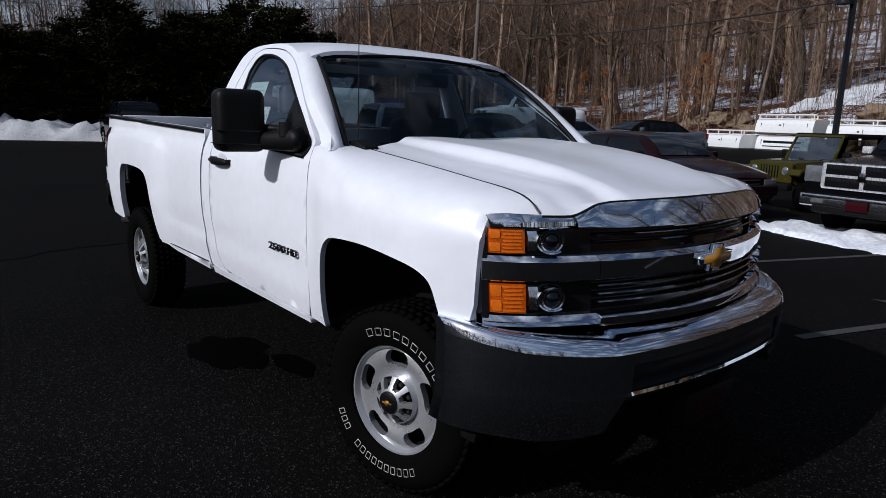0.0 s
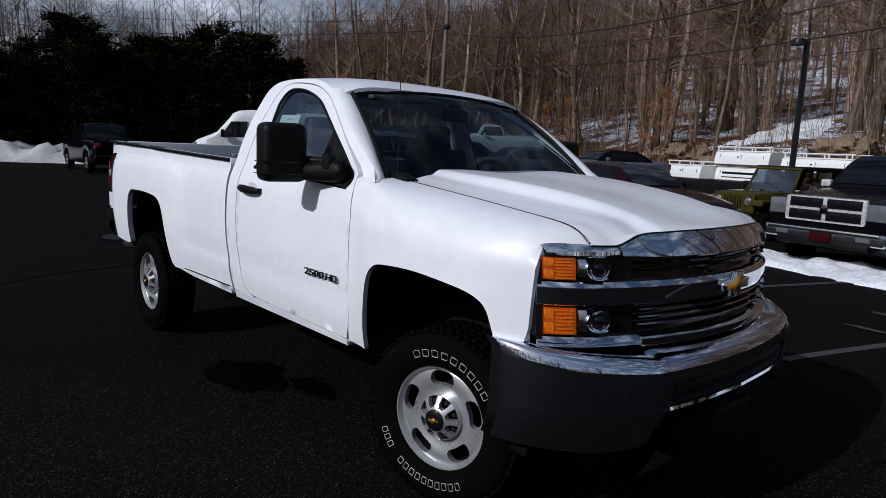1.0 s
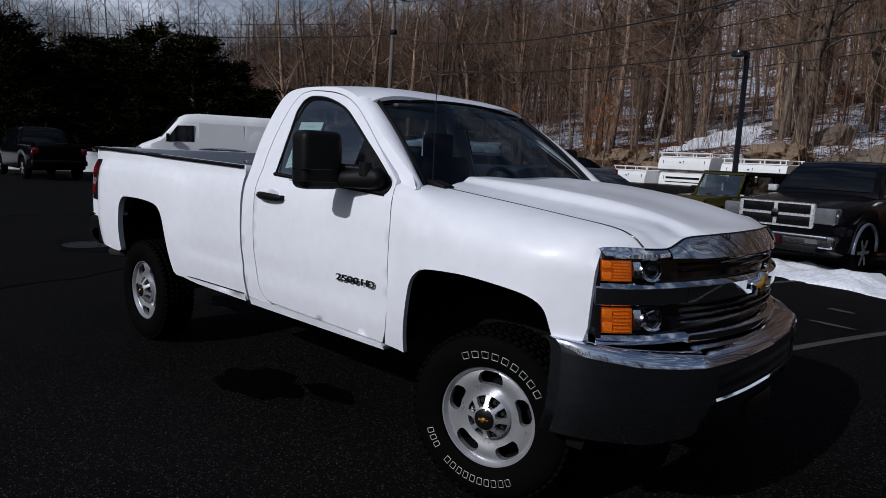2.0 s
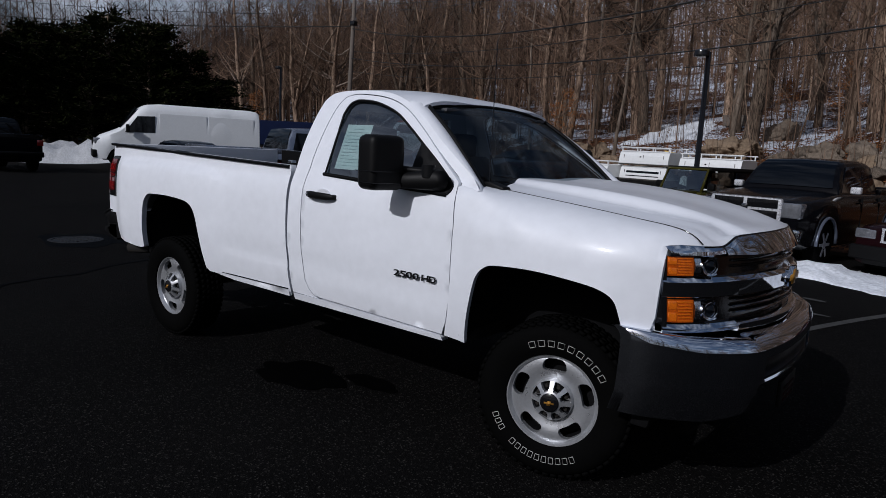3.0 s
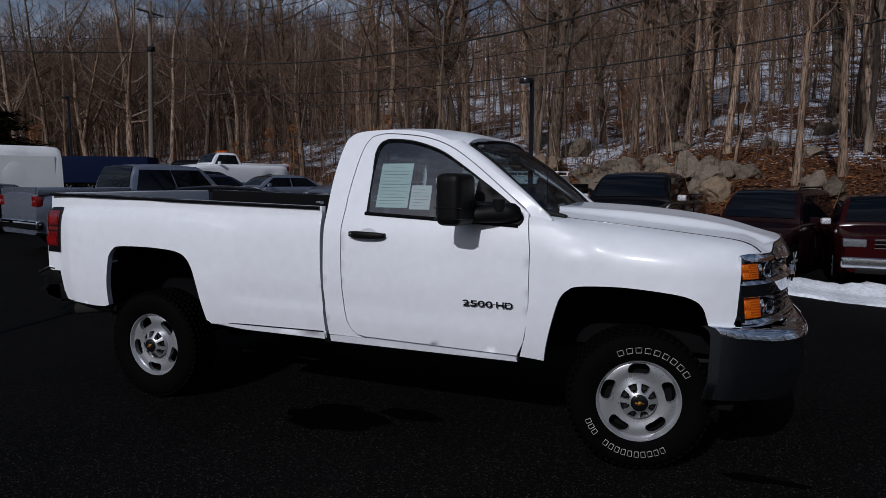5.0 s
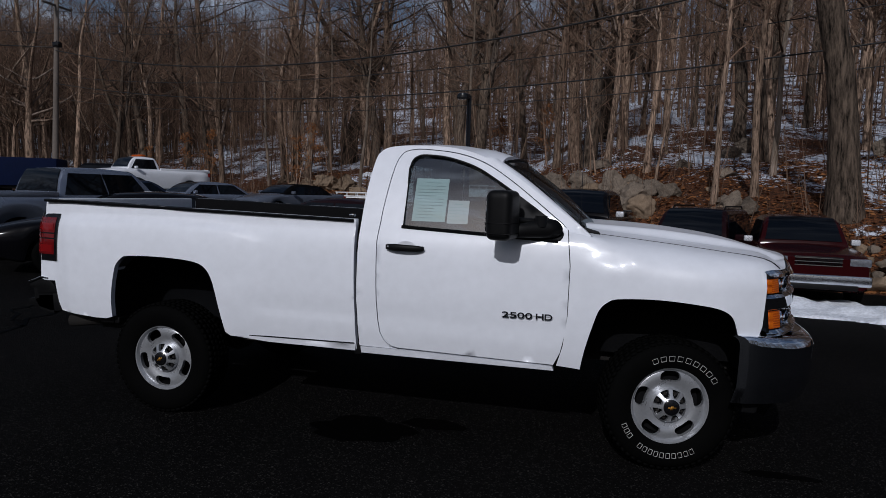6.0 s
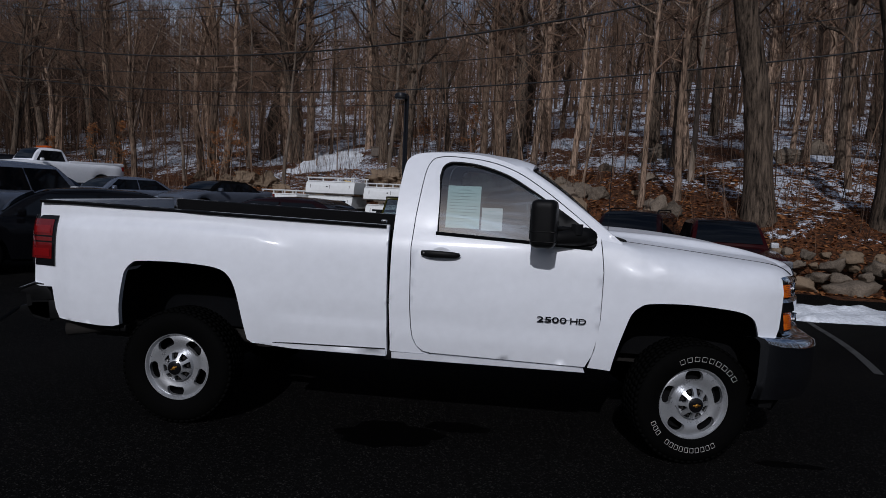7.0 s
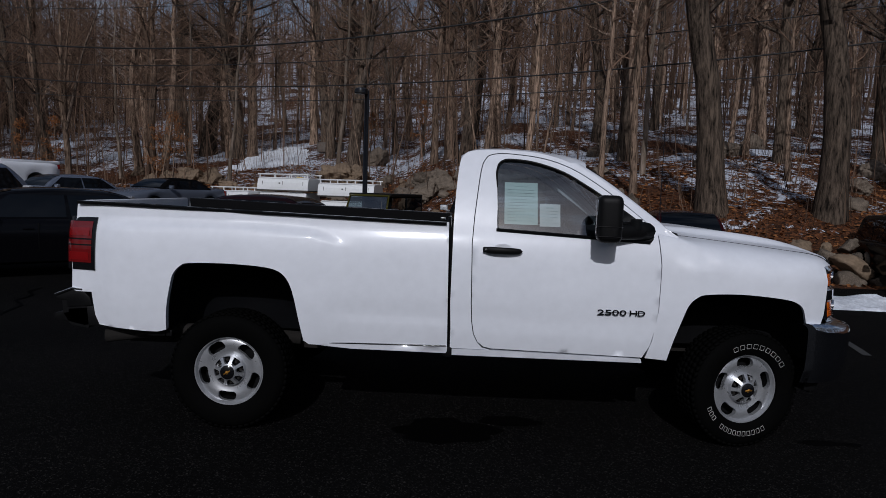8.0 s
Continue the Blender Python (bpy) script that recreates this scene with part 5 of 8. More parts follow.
def bumper():
    bm = bmesh.new()
    ys = []
    n = 44
    for j in range(-n, n + 1):
        t = j / n
        ys.append(math.copysign(0.985 * (1 - (1 - abs(t)) ** 1.35), t))
    rows = []
    for y in ys:
        a = abs(y)
        x = bumper_x(y)
        mid = 1 - smooth01(0.53, 0.58, a)
        top = interp([(0, 0.800), (0.545, 0.800), (0.60, 0.808), (0.85, 0.826), (0.985, 0.848)], a)
        ridge = interp([(0, 0.762), (0.60, 0.764), (0.85, 0.772), (0.985, 0.800)], a)
        bot = interp([(0, 0.580), (0.53, 0.578), (0.60, 0.478), (0.80, 0.456), (0.985, 0.468)], a)
        prof = [(-0.100 - 0.03 * mid, top + 0.004 + 0.018 * mid), (-0.060, top + 0.006 + 0.006 * mid), (-0.026, top - 0.004), (-0.006, (top + ridge) / 2 + 0.002), (0.003, ridge), (0.003, 0.722), (0.0, 0.624), (0.003 * mid, 0.612), (-0.004, 0.598 if mid > 0.5 else 0.560), (-0.030, bot)]
        rows.append([bm.verts.new((x + dx, y, z)) for dx, z in prof])
    for a, b in zip(rows, rows[1:]):
        ym = abs((a[0].co.y + b[0].co.y) / 2)
        for i in range(len(a) - 1):
            if i == 5 and ym < 0.53:
                continue
            bm.faces.new((a[i], a[i + 1], b[i + 1], b[i]))
    bmesh.ops.recalc_face_normals(bm, faces=bm.faces[:])
    if sum(f.normal.x * f.calc_area() for f in bm.faces) < 0:
        bmesh.ops.reverse_faces(bm, faces=bm.faces[:])
    rim = [e for e in bm.edges if len(e.link_faces) == 1]
    got = bmesh.ops.extrude_edge_only(bm, edges=rim)
    for v in (q for q in got["geom"] if isinstance(q, bmesh.types.BMVert)):
        v.co.x -= 0.05
    for e in rim:
        e.smooth = False
    for row in rows[1:]:
        for k in (4, 5, 6, 7):
            for e in row[k].link_edges:
                if abs(e.verts[0].co.z - e.verts[1].co.z) < 0.012 and abs(e.verts[0].co.y - e.verts[1].co.y) > 0.001:
                    e.smooth = False
    return bm


front_bumper = part("front_bumper", bumper(), BUMPER_CHROME, truck, "chrome front bumper with wrapped ends")
bm = bmesh.new()
for j in range(20):
    ya, yb = -0.56 + 0.056 * j, -0.56 + 0.056 * (j + 1)
    bm.faces.new([bm.verts.new((bumper_x(y) - 0.014, y, z)) for y, z in ((ya, 0.60), (yb, 0.60), (yb, 0.74), (ya, 0.74))])
bmesh.ops.remove_doubles(bm, verts=bm.verts[:], dist=1e-5)
got = bmesh.ops.extrude_face_region(bm, geom=bm.faces[:])
for v in (q for q in got["geom"] if isinstance(q, bmesh.types.BMVert)):
    v.co.x -= 0.03
bmesh.ops.recalc_face_normals(bm, faces=bm.faces[:])
part("bumper_insert", bm, BLACK_PLASTIC, front_bumper, "black bumper slot")
part("air_dam", prism([(0.66, 0.47), (0.68, 0.52), (0.56, 0.52), (0.52, 0.32), (0.56, 0.30)], -0.64, 0.64, 0.01), BLACK_PLASTIC, truck, "black lower air dam")
part("bumper_valance", prism([(0.46, 0.39), (0.50, 0.53), (0.40, 0.53), (0.38, 0.39)], -0.90, 0.90, 0.012), BLACK_PLASTIC, truck, "black deflector under the bumper")
part("radiator_panel", boxed(0.52, 0, 0.90, 0.10, 1.3, 0.55), LINER, truck)
plate = part("plate_bracket", boxed(0.835, 0.0, 0.46, 0.02, 0.34, 0.13, bevel=0.008), BLACK_PLASTIC, truck, "dark front plate with plain bars")
for z in (0.48, 0.45, 0.42):
    part("plate_bar", boxed(0.847, 0.0, z, 0.004, 0.22, 0.010), MAROON_PAINT, plate)


# ---- door handles, mirrors, badge, papers, aerial, wipers
def handle():
    """A pull handle thickest in the middle, rounded at both ends."""
    bm = bmesh.new()
    y = -half_width(-1.6, 1.25)
    rows = []
    for i in range(21):
        t = i / 20
        x = -1.757 + 0.252 * t
        k = (1 - abs(2 * t - 1) ** 5) ** 0.5 if 0 < t < 1 else 0.05
        hz = (0.0245 - 0.004 * t) * k
        out = 0.024 + 0.016 * math.sin(math.pi * t)
        ring = []
        for q in range(10):
            a = 2 * math.pi * q / 10
            ring.append(bm.verts.new((x, y - out - 0.011 * math.cos(a) * k, 1.254 - 0.004 * t + hz * math.sin(a))))
        rows.append(ring)
    for a, b in zip(rows, rows[1:]):
        for q in range(10):
            bm.faces.new((a[q], a[(q + 1) % 10], b[(q + 1) % 10], b[q]))
    bm.faces.new(rows[0])
    bm.faces.new(rows[-1])
    bmesh.ops.recalc_face_normals(bm, faces=bm.faces[:])
    box(bm, -1.735, y - 0.010, 1.254, 0.045, 0.04, 0.034, bevel=0.008)
    box(bm, -1.53, y - 0.010, 1.250, 0.035, 0.04, 0.028, bevel=0.008)
    return bm


def sail():
    return skin([[(-0.702, 1.338), (-0.688, 1.341), (-0.677, 1.349), (-0.671, 1.361), (-0.670, 1.378), (-0.674, 1.390), (-0.684, 1.402), (-0.80, 1.494), (-0.955, 1.596), (-0.985, 1.352), (-0.80, 1.341)]], lambda x, z: tumble(x, z) + Vector((0, -0.012, 0)), 0.06, (0, 0.03, 0), (0, -1, 0))


for k, d in enumerate(doors):
    s = 1 if k == 0 else -1
    bm = handle()
    hd = part("door_handle", mirror_y(bm) if k else bm, BLACK_PLASTIC, d, "black pull handle")
    bm = lathe([(0.0005, -0.003), (0.008, -0.002), (0.0095, 0.002)], 16)
    bmesh.ops.translate(bm, verts=bm.verts[:], vec=(-1.738, -half_width(-1.6, 1.25) - 0.037, 1.254))
    part("lock", mirror_y(bm) if k else bm, CHROME, hd, "round chrome lock")
    bm = lathe([(0.052, 0.004), (0.056, -0.0035), (0.050, -0.004), (0.040, 0.0), (0.001, 0.001)], 32)
    bmesh.ops.transform(bm, matrix=Matrix.Translation((-1.63, -half_width(-1.63, 1.26) - 0.001, 1.255)) @ Matrix.Diagonal((1.15, 1, 0.72, 1)), verts=bm.verts[:])
    part("handle_recess", mirror_y(bm) if k else bm, WHITE_PAINT, d)
    mir = part("wing_mirror", boxed(0, 0, 0, 0.15, 0.225, 0.288, bevel=0.05, seg=5), BLACK_PLASTIC, truck, "tall black towing mirror")
    mir.matrix_basis = pose(-1.000, -1.128 * s, 1.482, 0, 0, -8 * s)
    bm = bmesh.new()
    tube(bm, [(0.0, 0.09 * s, -0.030), (0.10, 0.16 * s, -0.034), (0.20, 0.185 * s, -0.036)], 0.019, 10)
    part("mirror_arm", bm, BLACK_PLASTIC, mir, "black mirror arm")
    bm = bmesh.new()
    tube(bm, [(0.185, 0.17 * s, -0.065), (0.185, 0.17 * s, 0.0)], 0.036, 16)
    part("arm_knuckle", bm, BLACK_PLASTIC, mir)
    bm = bmesh.new()
    rows = []
    for t in (0, 0.25, 0.5, 0.75, 1):
        c = Vector((0.01, 0.07 * s, -0.095)).lerp(Vector((0.235, 0.20 * s, -0.075)), t)
        hx, hz = 0.045 + 0.03 * t, 0.036 + 0.022 * t
        rows.append([bm.verts.new(c + Vector((hx * math.cos(a), 0.02 * math.sin(2 * a) * 0, hz * math.sin(a)))) for a in (2 * math.pi * q / 12 for q in range(12))])
    for a, b in zip(rows, rows[1:]):
        for q in range(12):
            bm.faces.new((a[q], a[(q + 1) % 12], b[(q + 1) % 12], b[q]))
    bm.faces.new(rows[0])
    bm.faces.new(rows[-1])
    bmesh.ops.recalc_face_normals(bm, faces=bm.faces[:])
    part("mirror_arm", bm, BLACK_PLASTIC, mir, "thick lower mirror arm")
    for z in (-0.045, -0.105):
        part("mirror_groove", boxed(0.0, 0, z, 0.153, 0.228, 0.004, bevel=0.001), GLOSS_BLACK, mir)
    part("mirror_glass", boxed(-0.076, 0, 0.01, 0.006, 0.17, 0.21, bevel=0.003), CHROME, mir, "mirror glass")
    bm = sail()
    part("mirror_base", mirror_y(bm) if k else bm, BLACK_PLASTIC, truck, "black corner plate behind the mirror")

badge_base = part("model_badge", boxed(-0.855, -0.9835, 0.883, 0.30, 0.003, 0.004, bevel=0.001), WHITE_PAINT, truck, "dark-lettered model badge on the door")
for char, x0, width in (("2", -1.008, 0.042), ("5", -0.961, 0.042), ("0", -0.914, 0.042), ("0", -0.867, 0.042), ("H", -0.803, 0.046), ("D", -0.751, 0.046)):
    letters = bpy.data.curves.new("badge_letter", "FONT")
    letters.body, letters.size, letters.extrude, letters.offset = char, 0.078, 0.004, 0.0006
    me = bpy.data.meshes.new_from_object(bpy.data.objects.new("tmp_text", letters))
    me.materials.append(GLOSS_BLACK)
    letter = new("badge_letter", me)
    letter.parent = badge_base
    xs = [v.co.x for v in me.vertices]
    k = width / (max(xs) - min(xs))
    letter.matrix_basis = pose(x0 - k * min(xs), -0.986, 0.862, 90, 0, 0) @ Matrix.Diagonal((k, 0.62, 1, 1))


def sheet(x0, x1, z0, z1, off):
    return skin([[(x0, z0), (x1, z0), (x1, z1), (x0, z1)]], lambda x, z: tumble(x, z) + Vector((0, off, 0)), 0.2, (0, 0.001, 0), (0, -1, 0))


def window_paper(x0, x1, z0, z1, lines, material, label):
    ob = mesh_object("window_sticker", sheet(x0, x1, z0, z1, 0.020), material)
    tagged(ob, label, "paper")
    for k in range(lines):
        z = z1 - (z1 - z0) * (k + 1.2) / (lines + 1.5)
        wd = (x1 - x0) * (0.40 if k == 0 else (0.82 if k % 4 else 0.55))
        xa = x0 + (x1 - x0) * (0.30 if k == 0 else 0.08)
        mesh = sheet(xa, min(xa + wd, x1 - 0.01), z - 0.0022, z + (0.002 if k == 0 else 0.0), 0.0175)
        part("text_bar", mesh, INK, ob)
    return ob


window_paper(-1.622, -1.405, 1.418, 1.690, 12, PAPER, "pale green printed sticker inside the side window")
window_paper(-1.392, -1.258, 1.410, 1.555, 6, PAPER_WHITE, "small white printed notice inside the side window")

bm = bmesh.new()
tube(bm, [(-0.575, -0.735, 1.375), (-0.575, -0.735, 1.40)], 0.012, 8)
tube(bm, [(-0.575, -0.735, 1.40), (-0.575, -0.735, 2.15)], [0.0028, 0.0018], 6)
part("aerial", bm, GLOSS_BLACK, truck, "thin black whip aerial")
for y0 in (-0.62, 0.02):
    bm = bmesh.new()
    tube(bm, [(-0.56, y0, 1.392), (-0.585, y0 + 0.3, 1.41), (-0.60, y0 + 0.58, 1.405)], 0.008, 6)
    part("wiper", bm, BLACK_PLASTIC, truck, "black wiper arm")
part("cowl_corner", prism([(-0.60, 1.368), (-0.60, 1.408), (-0.55, 1.412), (-0.46, 1.388), (-0.45, 1.368)], -0.775, -0.70, 0.010), BLACK_PLASTIC, truck)


# ---- the other parked vehicles; x forward in their own space, standing on z = 0
def loft(stations, section, caps=True):
    """A closed body through the cross sections at each x."""
    bm = bmesh.new()
    rings = []
    for st in stations:
        half = section(*st)
        pts = [(y, z) for y, z in half] + [(-y, z) for y, z in half[::-1] if y > 1e-6]
        rings.append([bm.verts.new((st[0], y, z)) for y, z in pts])
    n = len(rings[0])
    for a, b in zip(rings, rings[1:]):
        for i in range(n):
            bm.faces.new((a[i], a[(i + 1) % n], b[(i + 1) % n], b[i]))
    if caps:
        bm.faces.new(rings[0])
        bm.faces.new(rings[-1])
    bmesh.ops.recalc_face_normals(bm, faces=bm.faces[:])
    sharpen(bm, 42)
    return bm


def road_wheel(parent, x, y, r, width, rim_mat, spokes=6):
    s = 1 if y > 0 else -1
    w = part("wheel", lathe([(r * 0.62, -0.02), (r * 0.60, 0.0), (r * 0.52, -0.02), (r * 0.2, -0.005), (r * 0.18, 0.01), (0.001, 0.012)], 28), rim_mat, parent)
    w.matrix_basis = pose(x, y, r, 0, 0, 0 if s > 0 else 180) @ Matrix.Translation((0, width / 2 - 0.02, 0))
    part("tyre", lathe([(r * 0.60, -width), (r * 0.9, -width), (r * 0.985, -width * 0.92), (r, -width * 0.8), (r, -width * 0.2), (r * 0.985, -width * 0.06), (r * 0.9, 0.012), (r * 0.75, 0.018), (r * 0.62, 0.004)], 32), RUBBER, w)
    for k in range(spokes):
        b = boxed(r * 0.40, 0.008, 0, r * 0.36, 0.016, r * 0.13, bevel=0.005)
        bmesh.ops.rotate(b, cent=(0, 0, 0), matrix=Matrix.Rotation(2 * math.pi * k / spokes, 3, "Y"), verts=b.verts[:])
        part("spoke", b, rim_mat, w)
    return w


def quad_panel(a, b, c, d, thick=0.012, inset=0.0, nx=1):
    """A thin plate with the four corners, pushed out along its normal."""
    a, b, c, d = (Vector(p) for p in (a, b, c, d))
    mid = (a + b + c + d) / 4
    if inset:
        a, b, c, d = (p + (mid - p).normalized() * inset for p in (a, b, c, d))
    n = (b - a).cross(d - a).normalized()
    bm = bmesh.new()
    lo = [bm.verts.new(p - n * 0.006) for p in (a, b, c, d)]
    hi = [bm.verts.new(p + n * thick) for p in (a, b, c, d)]
    bm.faces.new(hi)
    for i in range(4):
        j = (i + 1) % 4
        bm.faces.new((lo[i], lo[j], hi[j], hi[i]))
    bmesh.ops.recalc_face_normals(bm, faces=bm.faces[:])
    return bm


def pane(name, bm, material, parent, label=""):
    return part(name, bm, material, parent, label, smooth=False)


def car(name, label, category, m, L, W, H, coat, belt, nose_z, tail_z, cab, wheel_r, axles, clear=0.22, glass=None, rim=None, bars="h", chrome_front=False, roof_coat=None, bed=False, pillars=(0.5,), lamp_z=None, tumble_in=0.16, hood_crown=0.05, doors_at=(), rails=False, dark_windows=True, lamp_h=0.15):
    """A parked car. cab: x of the greenhouse's rear foot, roof rear, roof front, windscreen foot."""
    glass, rim, roof_coat = glass or DARK_GLASS, rim or SILVER_PAINT, roof_coat or coat
    ob = thing(name, label, category, "parked vehicles", m)
    w, xr, xf = W / 2, -L / 2, L / 2
    r0, r1, f1, f0 = cab

    def top(x):
        if x > f0:
            return belt + (nose_z - belt) * ((x - f0) / (xf - f0)) ** 1.6
        if x < r0:
            return belt + (tail_z - belt) * ((r0 - x) / max(0.01, r0 - xr)) ** 1.4
        return belt

    def bottom(x):
        z = clear + 0.10 * smooth01(xf - 0.5, xf, x) + 0.10 * (1 - smooth01(xr, xr + 0.5, x))
        for a in axles:
            d = abs(x - a)
            R = wheel_r * 1.17
            if d < R:
                z = max(z, wheel_r + math.sqrt(R * R - d * d) * 0.96)
        return z

    def width(x):
        e = max(0, abs(x) - (L / 2 - 0.65)) / 0.65
        return w * (1 - 0.13 * e ** 2.2)
    xs = sorted(set([round(xr + (xf - xr) * i / 72, 4) for i in range(73)]))

    def section(x):
        ww, zb, zt = width(x), bottom(x), top(x)
        e = max(0, abs(x) - (L / 2 - 0.12)) / 0.12
        zt -= 0.06 * e * e
        crown = hood_crown if (x > f0 or x < r0) else 0.02
        hgt = zt - zb
        return [(0, zb + 0.01), (0.86 * ww, zb), (0.965 * ww, zb + 0.06 * min(1, hgt)), (0.995 * ww, zb + 0.35 * hgt), (ww, zb + 0.62 * hgt), (0.985 * ww, zb + 0.80 * hgt), (0.95 * ww, zt - 0.05 * min(1, hgt * 2)), (0.90 * ww, zt - 0.004), (0.60 * ww, zt + 0.7 * crown), (0, zt + crown)]
    part("body", loft([(x,) for x in xs], section), coat, ob)
    part("underside", boxed(0, 0, clear + 0.12, L * 0.86, W * 0.72, 0.22), LINER, ob)
    # greenhouse
    tw = w * 0.90 - tumble_in * 0.15
    rw = w * 0.90 - tumble_in
    zb, zr = belt - 0.03, H - 0.045
    stations = []
    n = 26
    for i in range(n + 1):
        x = r0 + (f0 - r0) * i / n
        if x < r1:
            k = (x - r0) / max(1e-3, r1 - r0)
        elif x > f1:
            k = (f0 - x) / max(1e-3, f0 - f1)
        else:
            k = 1.0
        z = zb + 0.03 + (zr - zb - 0.03) * max(0.0, math.sin(min(1, k) * math.pi / 2)) ** 0.9
        if k >= 1:
            mid = (x - r1) / max(1e-3, f1 - r1)
            z = zr + 0.030 * math.sin(math.pi * mid)
        stations.append((x, z))

    def gsec(x, z):
        k = (z - zb) / (zr - zb)
        wt = tw + (rw - tw) * k
        return [(0, zb), (tw, zb), (tw + (wt - tw) * 0.5 + 0.015, (zb + z) / 2), (wt, max(zb + 0.005, z - 0.05 * k)), (wt - 0.06 * k - 0.01, z), (wt * 0.55, z + 0.022 * k), (0, z + 0.03 * k)]
    part("roof", loft(stations, gsec), roof_coat, ob)

    def gp(x, k, s, out=0.0):
        """A point on the greenhouse's flank at height share k."""
        z = zb + (zr - zb) * k
        return Vector((x, s * (tw + (rw - tw) * k + 0.010 * math.sin(math.pi * k) * 2 + out), z))

    def lean(x0, x1, k):
        return x0 + (x1 - x0) * k
    if dark_windows:
        lo, hi = 0.10, 0.86
        cuts = [0.0] + list(pillars) + [1.0]
        for s in (-1, 1):
            for a, b in zip(cuts, cuts[1:]):
                def xat(t, k):
                    ra, fa = lean(r0, r1, math.asin(min(1, k ** 1.1)) / (math.pi / 2)) + 0.10, lean(f0, f1, math.asin(min(1, k ** 1.1)) / (math.pi / 2)) - 0.12
                    return ra + (fa - ra) * t
                g = 0.015 / max(0.3, f1 - r1)
                pts = [gp(xat(a + g, lo), lo, s, 0.004), gp(xat(b - g, lo), lo, s, 0.004), gp(xat(b - g, hi), hi, s, 0.004), gp(xat(a + g, hi), hi, s, 0.004)]
                pane("side_window", quad_panel(*(pts if s < 0 else pts[::-1]), thick=0.006), glass, ob)
        for end, (x0, x1) in (("windscreen", (f0, f1)), ("rear_window", (r0, r1))):
            rows = []
            bm = bmesh.new()
            for k in range(7):
                t = 0.08 + 0.80 * k / 6
                x = x0 + (x1 - x0) * t
                z = zb + 0.03 + (zr - zb - 0.03) * math.sin(t * math.pi / 2) ** 0.9
                kk = (z - zb) / (zr - zb)
                hw = (tw + (rw - tw) * kk) - 0.09
                nx = 0.012 if end == "windscreen" else -0.012
                rows.append([bm.verts.new((x + nx, hw * u, z + 0.012 + 0.028 * kk * (1 - abs(u)))) for u in (-1, -0.6, 0, 0.6, 1)])
            for a, b in zip(rows, rows[1:]):
                for i in range(4):
                    bm.faces.new((a[i], a[i + 1], b[i + 1], b[i]))
            bmesh.ops.recalc_face_normals(bm, faces=bm.faces[:])
            part(end, bm, glass, ob)
    for a in axles:
        for s in (-1, 1):
            road_wheel(ob, a, s * (w - 0.12), wheel_r, 0.22, rim)
    # lamps, grille and bumpers
    lz = lamp_z or nose_z - 0.12
    for s in (-1, 1):
        part("headlight", boxed(xf - 0.12, s * w * 0.72, lz, 0.26, w * 0.38, lamp_h, bevel=0.04, seg=3), CLEAR_LENS, ob, "clear headlight")
        part("tail_light", boxed(xr + 0.07, s * w * 0.80, tail_z - 0.18, 0.16, w * 0.22, 0.22, bevel=0.03), RED_LENS, ob, "red tail light")
        part("wing_mirror", boxed(f0 - 0.32, s * (w + 0.07), belt + 0.08, 0.12, 0.18, 0.13, bevel=0.035, seg=3), SILVER_TRIM if chrome_front else coat, ob)
        for dx in doors_at:
            part("door_gap", boxed(dx, s * (w * 0.985), (clear + belt) / 2 + 0.08, 0.008, 0.04, belt - clear - 0.30), LINER, ob)
            part("door_handle", boxed(dx + 0.14, s * (w * 1.0), belt - 0.16, 0.15, 0.03, 0.03, bevel=0.008), coat, ob)
    g = part("grille", boxed(xf - 0.03, 0, lz - 0.01, 0.06, w * 0.86, 0.20, bevel=0.02), GLOSS_BLACK, ob, "dark grille")
    if bars == "h":
        for k in range(3):
            part("grille_bar", boxed(xf + 0.004, 0, lz - 0.08 + 0.07 * k, 0.015, w * 0.84, 0.014, bevel=0.004), DULL_STEEL, g)
    elif bars == "v":
        for k in range(8):
            part("grille_slot_frame", boxed(xf + 0.008, w * 0.42 * (k - 3.5) / 3.5, lz, 0.024, 0.040, 0.22, bevel=0.008), SILVER_TRIM, g, "chrome grille upright")
        for dz in (-0.105, 0.105):
            part("grille_slot_frame", boxed(xf + 0.008, 0, lz + dz, 0.024, w * 0.90, 0.034, bevel=0.008), SILVER_TRIM, g, "chrome grille rail")
    part("front_bumper", boxed(xf - 0.03, 0, clear + 0.27, 0.16, W * 0.93, 0.20, bevel=0.05, seg=3), SATIN if chrome_front else coat, ob, "chrome bumper" if chrome_front else "")
    part("lower_intake", boxed(xf + 0.01, 0, clear + 0.14, 0.10, W * 0.70, 0.10, bevel=0.02), BLACK_PLASTIC, ob)
    part("rear_bumper", boxed(xr + 0.04, 0, clear + 0.30, 0.15, W * 0.92, 0.20, bevel=0.05, seg=3), CHROME if chrome_front else coat, ob)
    if bed:
        part("cargo_bed", boxed((xr + r0) / 2 - 0.02, 0, belt + 0.012, (r0 - xr) - 0.20, W * 0.80, 0.10), GLOSS_BLACK, ob, "open dark cargo bed")
        for s in (-1, 1):
            part("bed_wall", boxed((xr + r0) / 2, s * w * 0.88, belt + 0.015, (r0 - xr) - 0.06, 0.09, 0.14, bevel=0.02), coat, ob)
        part("tailgate", boxed(xr + 0.05, 0, belt - 0.10, 0.06, W * 0.80, 0.42, bevel=0.02), coat, ob)
